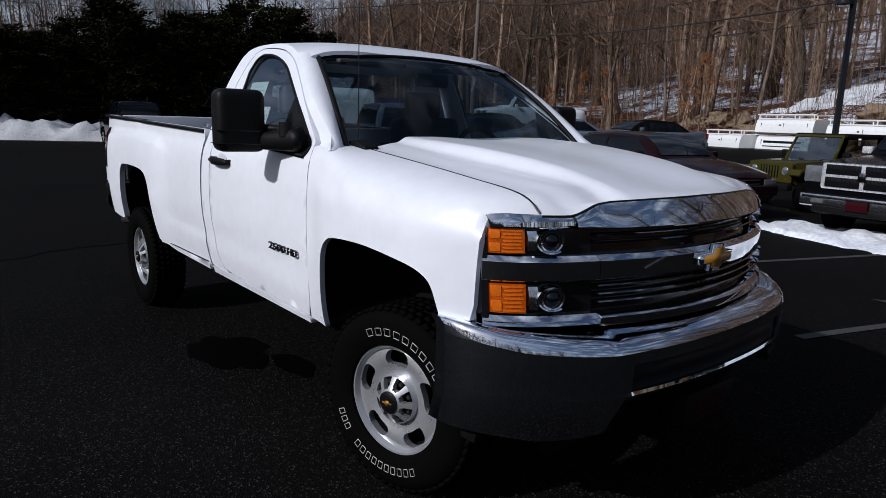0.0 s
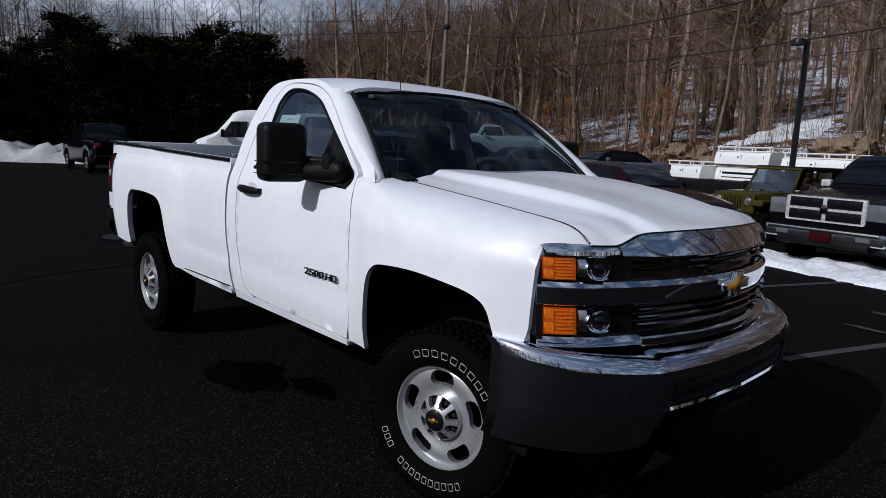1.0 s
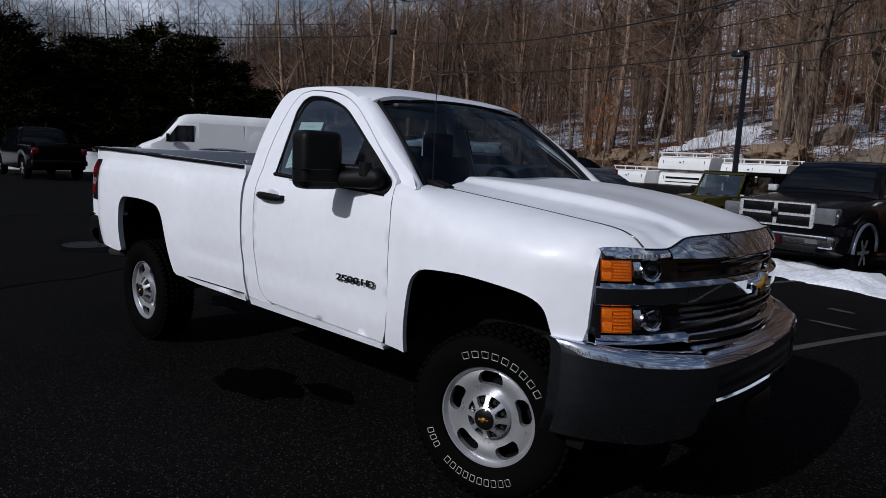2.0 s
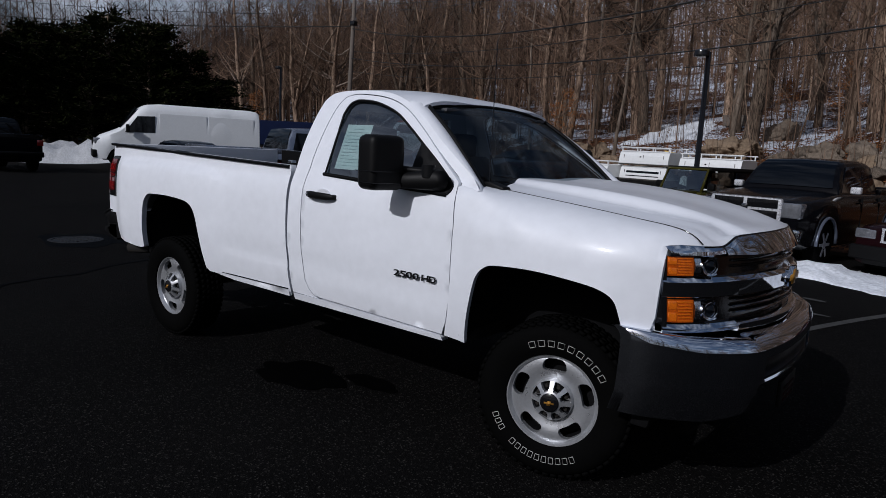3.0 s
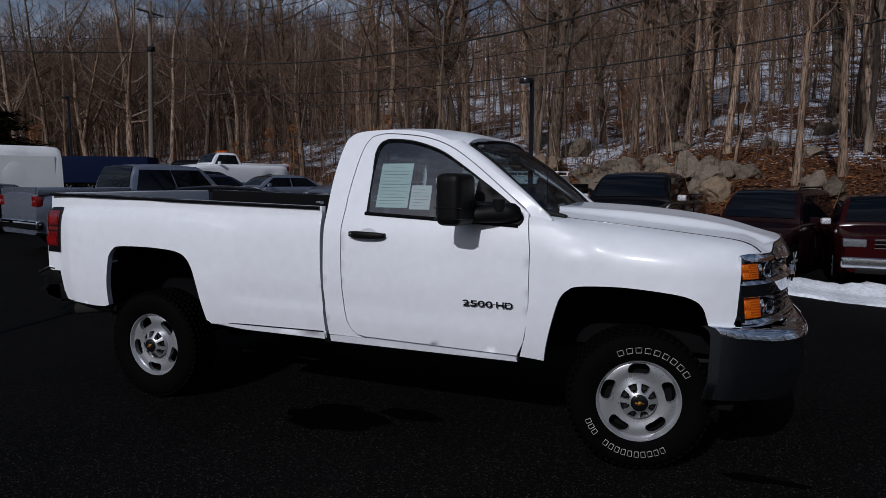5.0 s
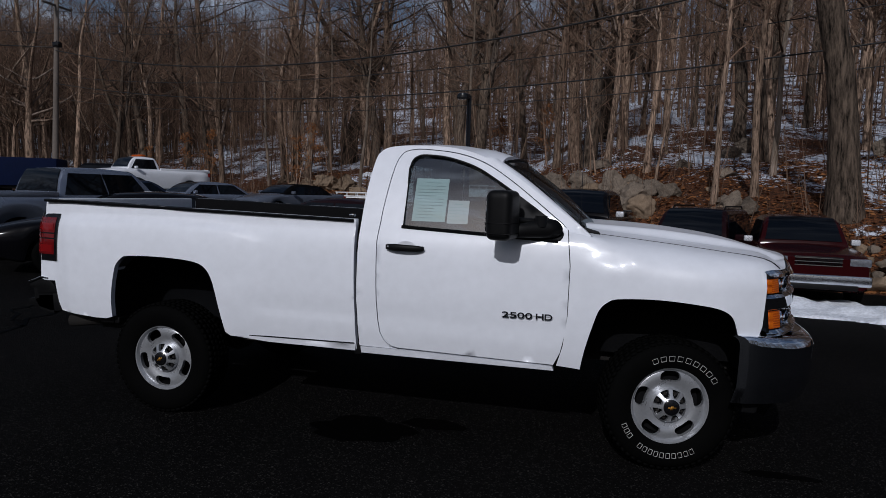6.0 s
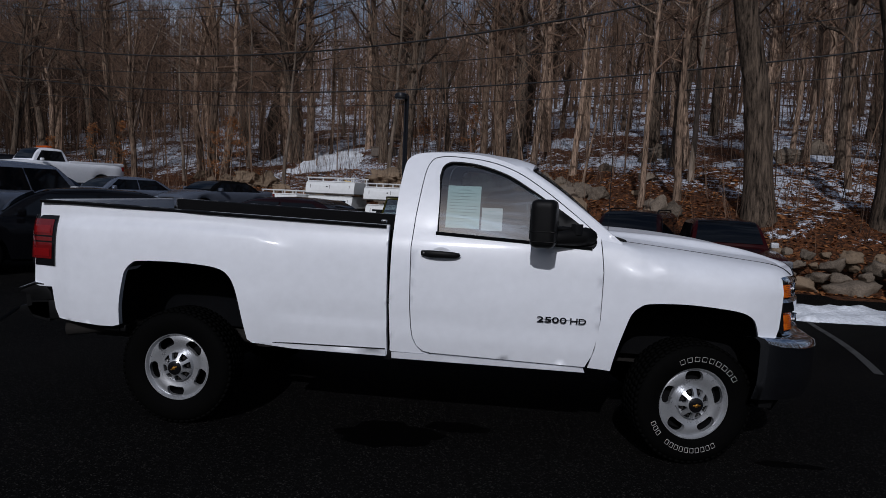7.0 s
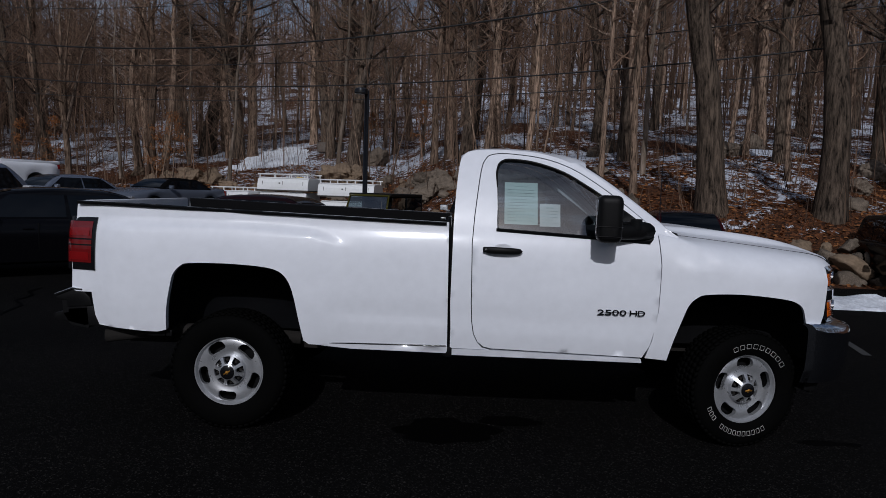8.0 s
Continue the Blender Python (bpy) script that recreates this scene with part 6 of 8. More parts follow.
    if rails:
        for s in (-1, 1):
            bm = bmesh.new()
            tube(bm, [(r1 + 0.1, s * (rw - 0.10), H - 0.03), (r1 + 0.2, s * (rw - 0.10), H + 0.03), (f1 - 0.2, s * (rw - 0.10), H + 0.03), (f1 - 0.1, s * (rw - 0.10), H - 0.03)], 0.018, 6)
            part("roof_rail", bm, BLACK_PLASTIC, ob)
    return ob


def parked(x, y, heading):
    return Matrix.Translation((x, y, ground_z(x, y))) @ Matrix.Rotation(radians(heading), 4, "Z")


car("sedan", "dark maroon four-door sedan parked beside the snow bank", "car", parked(-5.9, 9.5, -12), 4.85, 1.84, 1.44, DARK_MAROON, 0.96, 0.74, 0.98, (-1.85, -0.85, 0.30, 1.15), 0.335, (-1.42, 1.42), pillars=(0.48,), doors_at=(-0.95, 0.15))


def black_pickup():
    ob = car("pickup_truck", "black crew-cab pickup with mesh grille and chrome bumper on snow", "pickup truck", parked(-1.05, 11.4, -100), 5.8, 2.0, 1.90, BLACK_PAINT, 1.27, 1.10, 1.27, (-1.05, -0.75, 0.55, 1.20), 0.40, (-1.75, 1.85), clear=0.32, chrome_front=True, bars="", bed=True, pillars=(0.42,), lamp_z=0.99, lamp_h=0.26, doors_at=(-0.85, 0.20))
    fr = part("grille_surround", boxed(2.905, 0, 0.985, 0.05, 1.22, 0.40, bevel=0.05, seg=3), SILVER_TRIM, ob, "chrome grille surround")
    for sy in (-1, 1):
        for sz in (-1, 1):
            mesh = part("grille_mesh", boxed(2.925, 0.29 * sy, 0.985 + 0.095 * sz, 0.03, 0.52, 0.150, bevel=0.012), GLOSS_BLACK, fr, "black grille mesh")
            for k in range(-4, 5):
                part("mesh_wire", boxed(2.942, 0.29 * sy + 0.055 * k, 0.985 + 0.095 * sz, 0.004, 0.005, 0.14), DARK_CHROME, mesh)
    part("grille_emblem", boxed(2.945, 0, 0.99, 0.02, 0.11, 0.13, bevel=0.02), DARK_CHROME, fr)
    part("bumper_plate", boxed(2.98, 0, 0.56, 0.02, 0.31, 0.15, bevel=0.006), MAROON_PAINT, ob, "dark red dealer plate with plain bar")
    part("bumper_lip", boxed(2.95, 0, 0.66, 0.10, 1.7, 0.06, bevel=0.02), SATIN, ob)
    for s in (-1, 1):
        part("fog_lamp", boxed(2.94, 0.62 * s, 0.60, 0.06, 0.20, 0.10, bevel=0.02), CLEAR_LENS, ob)
        for a in (-1.75, 1.85):
            bm = bmesh.new()
            pts = [(a + 0.47 * math.cos(q), s * 1.0, 0.40 + 0.47 * math.sin(q)) for q in [math.pi * k / 12 for k in range(13)]]
            tube(bm, pts, 0.03, 6)
            part("wheel_flare", bm, GREY_PAINT, ob, "grey wheel arch flare")


black_pickup()
suv = car("suv", "dark maroon sport utility vehicle with chrome slotted grille on snow", "car", parked(1.62, 11.3, -111), 4.6, 1.84, 1.74, DARK_MAROON, 1.04, 0.98, 1.08, (-2.22, -2.0, 0.15, 0.75), 0.36, (-1.30, 1.38), clear=0.27, bars="v", pillars=(0.33, 0.66), lamp_z=0.86, lamp_h=0.17, rails=True, doors_at=(-1.0, 0.0))
part("bumper_cladding", boxed(2.30, 0, 0.55, 0.16, 1.75, 0.24, bevel=0.05, seg=3), BLACK_PLASTIC, suv, "grey bumper cladding")
part("plate", boxed(2.39, 0, 0.56, 0.015, 0.31, 0.15, bevel=0.004), PAPER_WHITE, suv, "white plate with plain bar")
part("screen_sticker", boxed(0.42, 0.40, 1.52, 0.01, 0.34, 0.14, m=Matrix.Translation((0.42, 0.4, 1.52)) @ Matrix.Rotation(-0.9, 4, "Y") @ Matrix.Translation((-0.42, -0.4, -1.52))), PAPER, suv, "pale sticker in the windscreen")
car("pickup_truck", "dark red pickup with chrome mirrors parked before a stone wall", "pickup truck", parked(3.75, 11.6, -95), 5.4, 1.95, 1.72, RED_PAINT, 1.10, 0.98, 1.12, (-0.95, -0.70, 0.45, 1.05), 0.37, (-1.60, 1.70), clear=0.28, chrome_front=True, bed=True, pillars=(0.45,), lamp_z=0.90)
car("suv", "black tall vehicle parked at the end of the snowy row", "car", parked(9.4, 10.6, -100), 4.9, 1.95, 1.80, BLACK_PAINT, 1.10, 1.02, 1.10, (-2.35, -2.15, 0.2, 0.85), 0.38, (-1.40, 1.45), clear=0.30, pillars=(0.33, 0.66))


def jeep():
    ob = thing("off_road_jeep", "olive green open-sided off-road car with round headlights and seven-slot grille", "car", "parked vehicles", parked(-4.45, 14.9, -112))
    part("tub", boxed(-0.55, 0, 0.82, 2.5, 1.52, 0.62, bevel=0.05, seg=3), GREEN_PAINT, ob)
    bm = prism([(0.65, 0.62), (1.66, 0.62), (1.68, 1.06), (1.58, 1.12), (0.65, 1.17)], -0.62, 0.62, 0.03)
    part("hood", bm, GREEN_PAINT, ob, "olive green bonnet")
    grl = part("grille", boxed(1.69, 0, 0.88, 0.07, 1.30, 0.46, bevel=0.04, seg=3), GREEN_PAINT, ob, "olive seven-slot grille")
    for k in range(-3, 4):
        part("slot", boxed(1.722, 0.085 * k, 0.90, 0.02, 0.040, 0.28, bevel=0.012), GLOSS_BLACK, grl)
    for s in (-1, 1):
        b = lathe([(0.001, 0.035), (0.06, 0.03), (0.085, 0.012), (0.092, 0.02), (0.096, 0.0)], 24, "X")
        bmesh.ops.translate(b, verts=b.verts[:], vec=(1.72, s * 0.475, 0.93))
        part("headlight", b, CLEAR_LENS, ob, "round clear headlight")
        part("turn_light", boxed(1.71, s * 0.50, 0.74, 0.03, 0.08, 0.07, bevel=0.02), AMBER, ob, "amber turn light")
        pts = [(1.78, 0.86), (1.72, 0.98), (1.15, 1.0), (0.80, 0.78), (0.80, 0.72), (1.12, 0.93), (1.66, 0.92), (1.74, 0.82)]
        b = prism(pts, 0.0, 0.30, 0.02)
        bmesh.ops.translate(b, verts=b.verts[:], vec=(0, 0.62 if s > 0 else -0.92, 0))
        part("fender", b, GREEN_PAINT, ob, "flat olive fender")
        for a in (-1.05, 1.25):
            road_wheel(ob, a, s * 0.80, 0.40, 0.24, SILVER_PAINT, 5)
        part("wing_mirror", boxed(0.45, s * 0.88, 1.28, 0.10, 0.20, 0.18, bevel=0.04), BLACK_PLASTIC, ob)
        pane("door_window", quad_panel(*[(x, s * 0.735, z) for x, z in ((-0.55, 1.16), (0.40, 1.16), (0.30, 1.66), (-0.55, 1.68))][::(1 if s < 0 else -1)]), GLASS, ob)
        pane("rear_window", quad_panel(*[(x, s * 0.735, z) for x, z in ((-1.72, 1.16), (-0.66, 1.16), (-0.66, 1.68), (-1.68, 1.68))][::(1 if s < 0 else -1)]), DARK_GLASS, ob)
    fr = bmesh.new()
    tube(fr, [(0.62, -0.70, 1.12), (0.36, -0.66, 1.72), (0.36, 0.66, 1.72), (0.62, 0.70, 1.12)], 0.04, 8)
    part("screen_frame", fr, GREEN_PAINT, ob, "olive windscreen frame")
    pane("windscreen", quad_panel((0.60, -0.66, 1.15), (0.60, 0.66, 1.15), (0.37, 0.62, 1.70), (0.37, -0.62, 1.70), 0.004), GLASS, ob)
    part("soft_top", boxed(-0.75, 0, 1.74, 2.2, 1.46, 0.10, bevel=0.04, seg=3), BLACK_PLASTIC, ob, "black top")
    part("rear_panel", boxed(-1.80, 0, 1.40, 0.08, 1.46, 0.62, bevel=0.03), BLACK_PLASTIC, ob)
    part("front_bumper", boxed(1.86, 0, 0.58, 0.16, 1.60, 0.16, bevel=0.04), BLACK_PLASTIC, ob, "black front bumper")
    for y in (-0.3, 0.3):
        bm = bmesh.new()
        tube(bm, [(0.60, y, 1.17), (0.55, y + 0.30, 1.22)], 0.012, 6)
        part("wiper", bm, BLACK_PLASTIC, ob)
        part("seat", boxed(-0.35, y * 1.2, 1.25, 0.18, 0.42, 0.55, bevel=0.06, seg=3), SEAT_GREY, ob)


jeep()


def van():
    ob = thing("cargo_van", "white high-roof cargo van parked beside a snow bank", "van", "parked vehicles", parked(-25.8, 11.8, 248) @ Matrix.Diagonal((0.95, 1, 1.03, 1)))
    L, w = 6.95, 0.99

    def section(x):
        zt = interp([(-3.48, 2.46), (-3.40, 2.54), (-3.0, 2.58), (0.8, 2.58), (1.35, 2.52), (1.65, 2.38), (2.35, 1.62), (2.50, 1.50), (3.2, 1.22), (3.42, 1.02), (3.48, 0.85)], x)
        zb = 0.32
        for a in (-1.75, 2.50):
            d = abs(x - a)
            if d < 0.42:
                zb = max(zb, 0.35 + math.sqrt(0.42 ** 2 - d * d))
        ww = w * (1 - 0.16 * max(0, (x - 2.6) / 0.9) ** 2)
        h = zt - zb
        tin = 0.16 * min(1, h / 2)
        return [(0, zb), (ww * 0.97, zb), (ww, zb + 0.3 * h), (ww - 0.2 * tin, zb + 0.55 * h), (ww - 0.6 * tin, zb + 0.85 * h), (ww - tin - 0.05, zt - 0.06), (ww - tin - 0.16, zt), (0, zt + 0.03)]
    part("body", loft([(-3.48 + 6.96 * i / 70,) for i in range(71)], section), VAN_WHITE, ob, "white van body")
    part("underside", boxed(0, 0, 0.42, 6.2, 1.5, 0.3), LINER, ob)
    for s in (-1, 1):
        o = 1 if s < 0 else -1
        pane("cab_window", quad_panel(*[(x, s * (0.955 - 0.05 * (z - 1.4)), z) for x, z in ((1.05, 1.42), (2.25, 1.40), (1.75, 2.05), (1.05, 2.08))][::o], thick=0.02), DARK_GLASS, ob)
        for a, b in ((-3.2, -1.2), (-1.1, 0.85)):
            pane("side_panel", quad_panel(*[(x, s * (0.955 - 0.05 * (z - 1.4)), z) for x, z in ((a, 1.45), (b, 1.45), (b, 2.20), (a, 2.20))][::o], thick=0.012), VAN_WHITE, ob, "pressed side panel")
        part("side_moulding", boxed(-0.2, s * 1.0, 0.85, 5.6, 0.03, 0.14, bevel=0.01), BLACK_PLASTIC, ob, "black side moulding")
        part("headlight", boxed(3.25, s * 0.72, 1.0, 0.34, 0.26, 0.26, bevel=0.06, seg=3), CLEAR_LENS, ob, "clear headlight")
        part("wing_mirror", boxed(2.15, s * 1.14, 1.55, 0.14, 0.20, 0.32, bevel=0.05, seg=3), BLACK_PLASTIC, ob)
        for a in (-1.75, 2.50):
            road_wheel(ob, a, s * 0.88, 0.35, 0.22, DULL_STEEL, 6)
    pane("windscreen", quad_panel((2.42, -0.80, 1.56), (2.42, 0.80, 1.56), (1.78, 0.70, 2.40), (1.78, -0.70, 2.40), 0.03), DARK_GLASS, ob)
    part("grille", boxed(3.47, 0, 0.92, 0.05, 0.90, 0.24, bevel=0.03), BLACK_PLASTIC, ob, "dark grille")
    part("bumper", boxed(3.42, 0, 0.52, 0.20, 1.80, 0.30, bevel=0.06, seg=3), BLACK_PLASTIC, ob, "black front bumper")
    part("door_gap", boxed(0.95, -0.985, 1.3, 0.012, 0.04, 1.5), LINER, ob)


van()
car("pickup_truck", "silver crew-cab pickup truck with dark windows", "pickup truck", parked(-12.4, 7.9, 75), 5.9, 2.0, 1.93, STEEL_BLUE, 1.30, 1.10, 1.30, (-0.95, -0.72, 0.75, 1.40), 0.40, (-1.80, 1.85), clear=0.33, bed=True, pillars=(0.50,), chrome_front=True, doors_at=(-0.8, 0.25), rim=RUST_STEEL)
wt = car("work_truck", "white work pickup with amber roof beacon by the woods", "pickup truck", parked(-23.6, 24.6, 247), 6.0, 2.03, 1.98, WHITE_PAINT, 1.35, 1.18, 1.35, (-0.10, 0.15, 1.05, 1.55), 0.40, (-1.75, 1.95), clear=0.36, bed=True, pillars=(), rim=DULL_STEEL)
part("beacon_bar", boxed(0.55, 0, 2.05, 0.24, 0.90, 0.10, bevel=0.03), AMBER, wt, "amber beacon bar")
car("sedan", "silver four-door sedan parked by the wooded slope", "car", parked(-16.2, 18.2, 246), 4.6, 1.78, 1.44, STEEL_BLUE, 0.96, 0.76, 1.0, (-1.8, -0.85, 0.3, 1.1), 0.32, (-1.35, 1.35), pillars=(0.5,))
car("convertible", "grey convertible car with black soft top", "car", parked(-13.2, 20.1, 248), 4.75, 1.85, 1.40, GREY_PAINT, 0.98, 0.76, 1.02, (-1.55, -0.75, 0.25, 1.05), 0.34, (-1.40, 1.40), roof_coat=SOFT_TOP, pillars=())
car("sedan", "black sedan parked behind the pickup bed", "car", parked(-9.2, 6.0, 222), 4.7, 1.82, 1.45, BLACK_PAINT, 0.96, 0.76, 0.98, (-1.85, -0.9, 0.3, 1.15), 0.33, (-1.38, 1.40), pillars=(0.5,), doors_at=(-0.9, 0.1), rim=RUST_STEEL)
car("sedan", "black sedan parked beside the white van", "car", parked(-20.4, 9.0, 170), 4.6, 1.8, 1.44, BLACK_PAINT, 0.95, 0.76, 0.98, (-1.8, -0.9, 0.3, 1.1), 0.32, (-1.35, 1.35), pillars=(0.5,))
car("sedan", "dark sedan among the cars at the wood edge", "car", parked(-19.0, 16.8, 244), 4.6, 1.8, 1.46, BLUE_GREY_PAINT, 0.96, 0.78, 0.98, (-1.8, -0.9, 0.3, 1.1), 0.32, (-1.35, 1.35), pillars=(0.5,))
car("hatchback", "small dark car parked beside the silver sedan", "car", parked(-21.5, 19.2, 242), 4.1, 1.75, 1.42, BLACK_PAINT, 0.94, 0.76, 0.96, (-1.75, -1.0, 0.2, 1.0), 0.31, (-1.25, 1.25), pillars=(0.5,))
car("suv", "black sport utility vehicle near the white van", "car", parked(-30.5, 28.3, 215), 4.7, 1.85, 1.78, BLACK_PAINT, 1.06, 1.0, 1.06, (-2.2, -2.0, 0.2, 0.8), 0.36, (-1.35, 1.35), pillars=(0.33, 0.66))
car("pickup_truck", "black pickup truck parked before the snow bank", "pickup truck", parked(-28.0, 5.4, 178), 5.6, 2.0, 1.95, BLACK_PAINT, 1.25, 1.10, 1.25, (-0.8, -0.6, 0.7, 1.3), 0.40, (-1.7, 1.75), clear=0.34, bed=True, pillars=(0.5,))
tr = thing("box_trailer", "long dark blue covered trailer behind the cars", "trailer", "parked vehicles", parked(-29.2, 20.2, 212))
part("box", boxed(0, 0, 1.27, 6.6, 2.2, 1.34, bevel=0.08, seg=3), BLUE_TARP, tr, "dark blue trailer box")
part("chassis", boxed(0, 0, 0.56, 6.3, 1.6, 0.18, bevel=0.02), DULL_STEEL, tr)
for a in (-0.5, 0.5):
    for s in (-1, 1):
        road_wheel(tr, a, s * 0.98, 0.36, 0.2, DULL_STEEL, 5)


# ---- fibreglass truck caps stored on the ground
def truck_cap(x, y, heading, z0=0.0, length=2.1, ladder=True, label="white fibreglass truck cap stored by the slope"):
    ob = thing("truck_cap", label, "truck cap", "stored truck caps", Matrix.Translation((x, y, ground_z(x, y) + z0)) @ Matrix.Rotation(radians(heading), 4, "Z"))
    h, w = 0.58, 0.82
    bm = loft([(-length / 2 + length * i / 8,) for i in range(9)], lambda q: [(0, 0.0), (w, 0.0), (w * 0.99, 0.25), (w * 0.90, h - 0.06), (w * 0.82, h), (0, h + 0.03)])
    part("shell", bm, FIBREGLASS, ob, "white fibreglass shell")
    for s in (-1, 1):
        o = 1 if s < 0 else -1
        pane("side_window", quad_panel(*[(q, s * (w * 0.99 - 0.16 * (z - 0.16)), z) for q, z in ((-length * 0.36, 0.16), (length * 0.36, 0.16), (length * 0.36, 0.40), (-length * 0.36, 0.40))][::o], thick=0.008), DARK_GLASS if not ladder else FIBREGLASS, ob)
        part("drip_rail", boxed(0, s * w * 0.86, h + 0.02, length * 0.96, 0.03, 0.05, bevel=0.01), FIBREGLASS, ob)
    pane("end_window", quad_panel((length / 2, -0.55, 0.14), (length / 2, 0.55, 0.14), (length / 2, 0.50, 0.44), (length / 2, -0.50, 0.44), 0.01), DARK_GLASS, ob)
    part("base_rail", boxed(0, 0, 0.03, length * 1.01, w * 2.03, 0.06, bevel=0.01), DULL_STEEL, ob)
    for s in (-1, 1):
        yy = s * (w * 0.985 - 0.16 * 0.10)
        for q in (-0.40, 0.0, 0.40) if ladder else (-0.40, 0.40):
            part("panel_seam", boxed(length * q, yy, 0.27, 0.012, 0.03, 0.34), DULL_STEEL, ob)
        part("side_latch", boxed(length * 0.06, yy, 0.36, 0.07, 0.04, 0.05, bevel=0.008), BLACK_PLASTIC, ob, "black latch")
    if ladder:
        for k in range(6):
            part("rack_slat", boxed(-length * 0.45 + length * 0.9 * k / 5, 0, h + 0.17, 0.04, w * 1.7, 0.035, bevel=0.008), FIBREGLASS, ob)
        for s in (-1, 1):
            part("rack_rail", boxed(0, s * w * 0.84, h + 0.19, length * 1.02, 0.04, 0.04, bevel=0.008), FIBREGLASS, ob, "white rack rail")
            for k in range(4):
                part("rack_post", boxed(-length * 0.47 + length * 0.94 * k / 3, s * w * 0.84, h + 0.10, 0.045, 0.035, 0.16, bevel=0.006), FIBREGLASS, ob)
    return ob


truck_cap(-12.1, 25.3, 160, 0.0, 2.1)
truck_cap(-9.75, 25.4, 168, 0.0, 2.3, False)
truck_cap(-9.75, 25.4, 168, 0.66, 2.5)
truck_cap(-6.85, 25.0, 172, 0.0, 2.4, False)
truck_cap(-6.85, 25.0, 172, 0.80, 2.6)


# ---- snow, markings and small things on the lot
def drape(outline, thick, material, name, label, step=0.35, rough=0.06, kind="structure", cat="snow"):
    """A heap laid over the ground inside an (x, y) outline, thinning to its edge."""
    xs = [p[0] for p in outline]
    ys = [p[1] for p in outline]
    bm = cut_grid([outline], steps(min(xs), max(xs), step), steps(min(ys), max(ys), step), step)
    rim = {v.index for e in bm.edges if len(e.link_faces) == 1 for v in e.verts}
    edge = [v.co.copy() for v in bm.verts if any(len(e.link_faces) == 1 for e in v.link_edges)]
    ex = np.array([(c.x, c.z) for c in edge])
    for v in bm.verts:
        x, y = v.co.x, v.co.z
        d = float(np.min(np.hypot(ex[:, 0] - x, ex[:, 1] - y)))
        h = thick * smooth01(0, 0.9, d) if d > 0.01 else 0.0
        n = noise.noise(Vector((x * 1.3, y * 1.3, 5))) * rough * 2 + noise.noise(Vector((x * 4.1, y * 4.1, 9))) * rough
        v.co = Vector((x, y, ground_z(x, y) + 0.006 + h + (max(-0.5 * h, n) if d > 0.01 else -0.05)))
    bmesh.ops.recalc_face_normals(bm, faces=bm.faces[:])
    if sum(f.normal.z for f in bm.faces) < 0:
        bmesh.ops.reverse_faces(bm, faces=bm.faces[:])
    return tagged(mesh_object(name, bm, material), label, cat, kind=kind)


def wavy(pts, amp, seed, n=6):
    out = []
    for i, (a, b) in enumerate(zip(pts, pts[1:] + pts[:1])):
        for k in range(n):
            t = k / n
            p = Vector(a).lerp(Vector(b), t)
            out.append((p.x + amp * noise.noise(Vector((p.x * 1.1, p.y * 1.1, seed))), p.y + amp * noise.noise(Vector((p.x * 1.1, p.y * 1.1, seed + 11)))))
    return out


drape(wavy([(-3.6, 8.6), (-1.2, 7.5), (1.2, 7.4), (4.0, 7.0), (7.5, 6.7), (13, 6.6), (13, 9.2), (8.5, 9.4), (5.5, 9.6), (3.0, 9.8), (-0.4, 9.6), (-2.8, 9.9)], 0.35, 3), 0.10, SNOW, "snow", "trampled old snow along the row of parked cars", 0.13, 0.085)
drape(wavy([(-33, 8.4), (-31.5, 10.5), (-30.5, 13.5), (-29, 17), (-31, 18), (-34, 14), (-37, 8.5), (-40, 3), (-41, -6), (-37.5, -7), (-36.5, 0), (-35, 5)], 0.6, 8), 0.75, DIRTY_SNOW, "snow", "ploughed dirty snow bank at the lot's edge", 0.45, 0.30)


def patch_on_lot(name, outline, material, label, lift=0.005, cat="ground"):
    bm = cut_grid([outline], [], [], 0.25)
    for v in bm.verts:
        x, y = v.co.x, v.co.z
        v.co = Vector((x, y, ground_z(x, y) + lift))
    bmesh.ops.recalc_face_normals(bm, faces=bm.faces[:])
    if sum(f.normal.z for f in bm.faces) < 0:
        bmesh.ops.reverse_faces(bm, faces=bm.faces[:])
    return tagged(mesh_object(name, bm, material), label, cat, kind="structure")


def blob(cx, cy, rx, ry, seed, n=26, rag=0.35):
    out = []
    for k in range(n):
        a = 2 * math.pi * k / n
        r = 1 + rag * noise.noise(Vector((math.cos(a) * 1.4, math.sin(a) * 1.4, seed))) + 0.5 * rag * noise.noise(Vector((math.cos(a) * 4, math.sin(a) * 4, seed + 3)))
        out.append((cx + rx * r * math.cos(a), cy + ry * r * math.sin(a)))
    return out


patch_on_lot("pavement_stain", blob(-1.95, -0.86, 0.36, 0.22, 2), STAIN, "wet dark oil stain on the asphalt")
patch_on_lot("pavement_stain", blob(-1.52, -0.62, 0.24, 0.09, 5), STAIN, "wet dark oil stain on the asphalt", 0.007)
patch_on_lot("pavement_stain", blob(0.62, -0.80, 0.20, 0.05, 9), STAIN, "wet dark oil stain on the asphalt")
for x0, y0, x1, y1 in ((0.1, 2.7, 1.5, 8.0), (-2.4, 2.6, -0.9, 7.6), (2.55, 1.9, 4.1, 7.4), (5.2, 2.2, 6.9, 7.2)):
    d = Vector((y1 - y0, -(x1 - x0))).normalized() * 0.045
    patch_on_lot("road_marking", [(x0 - d.x, y0 - d.y), (x1 - d.x, y1 - d.y), (x1 + d.x, y1 + d.y), (x0 + d.x, y0 + d.y)], LINE_PAINT, "faded white parking line")
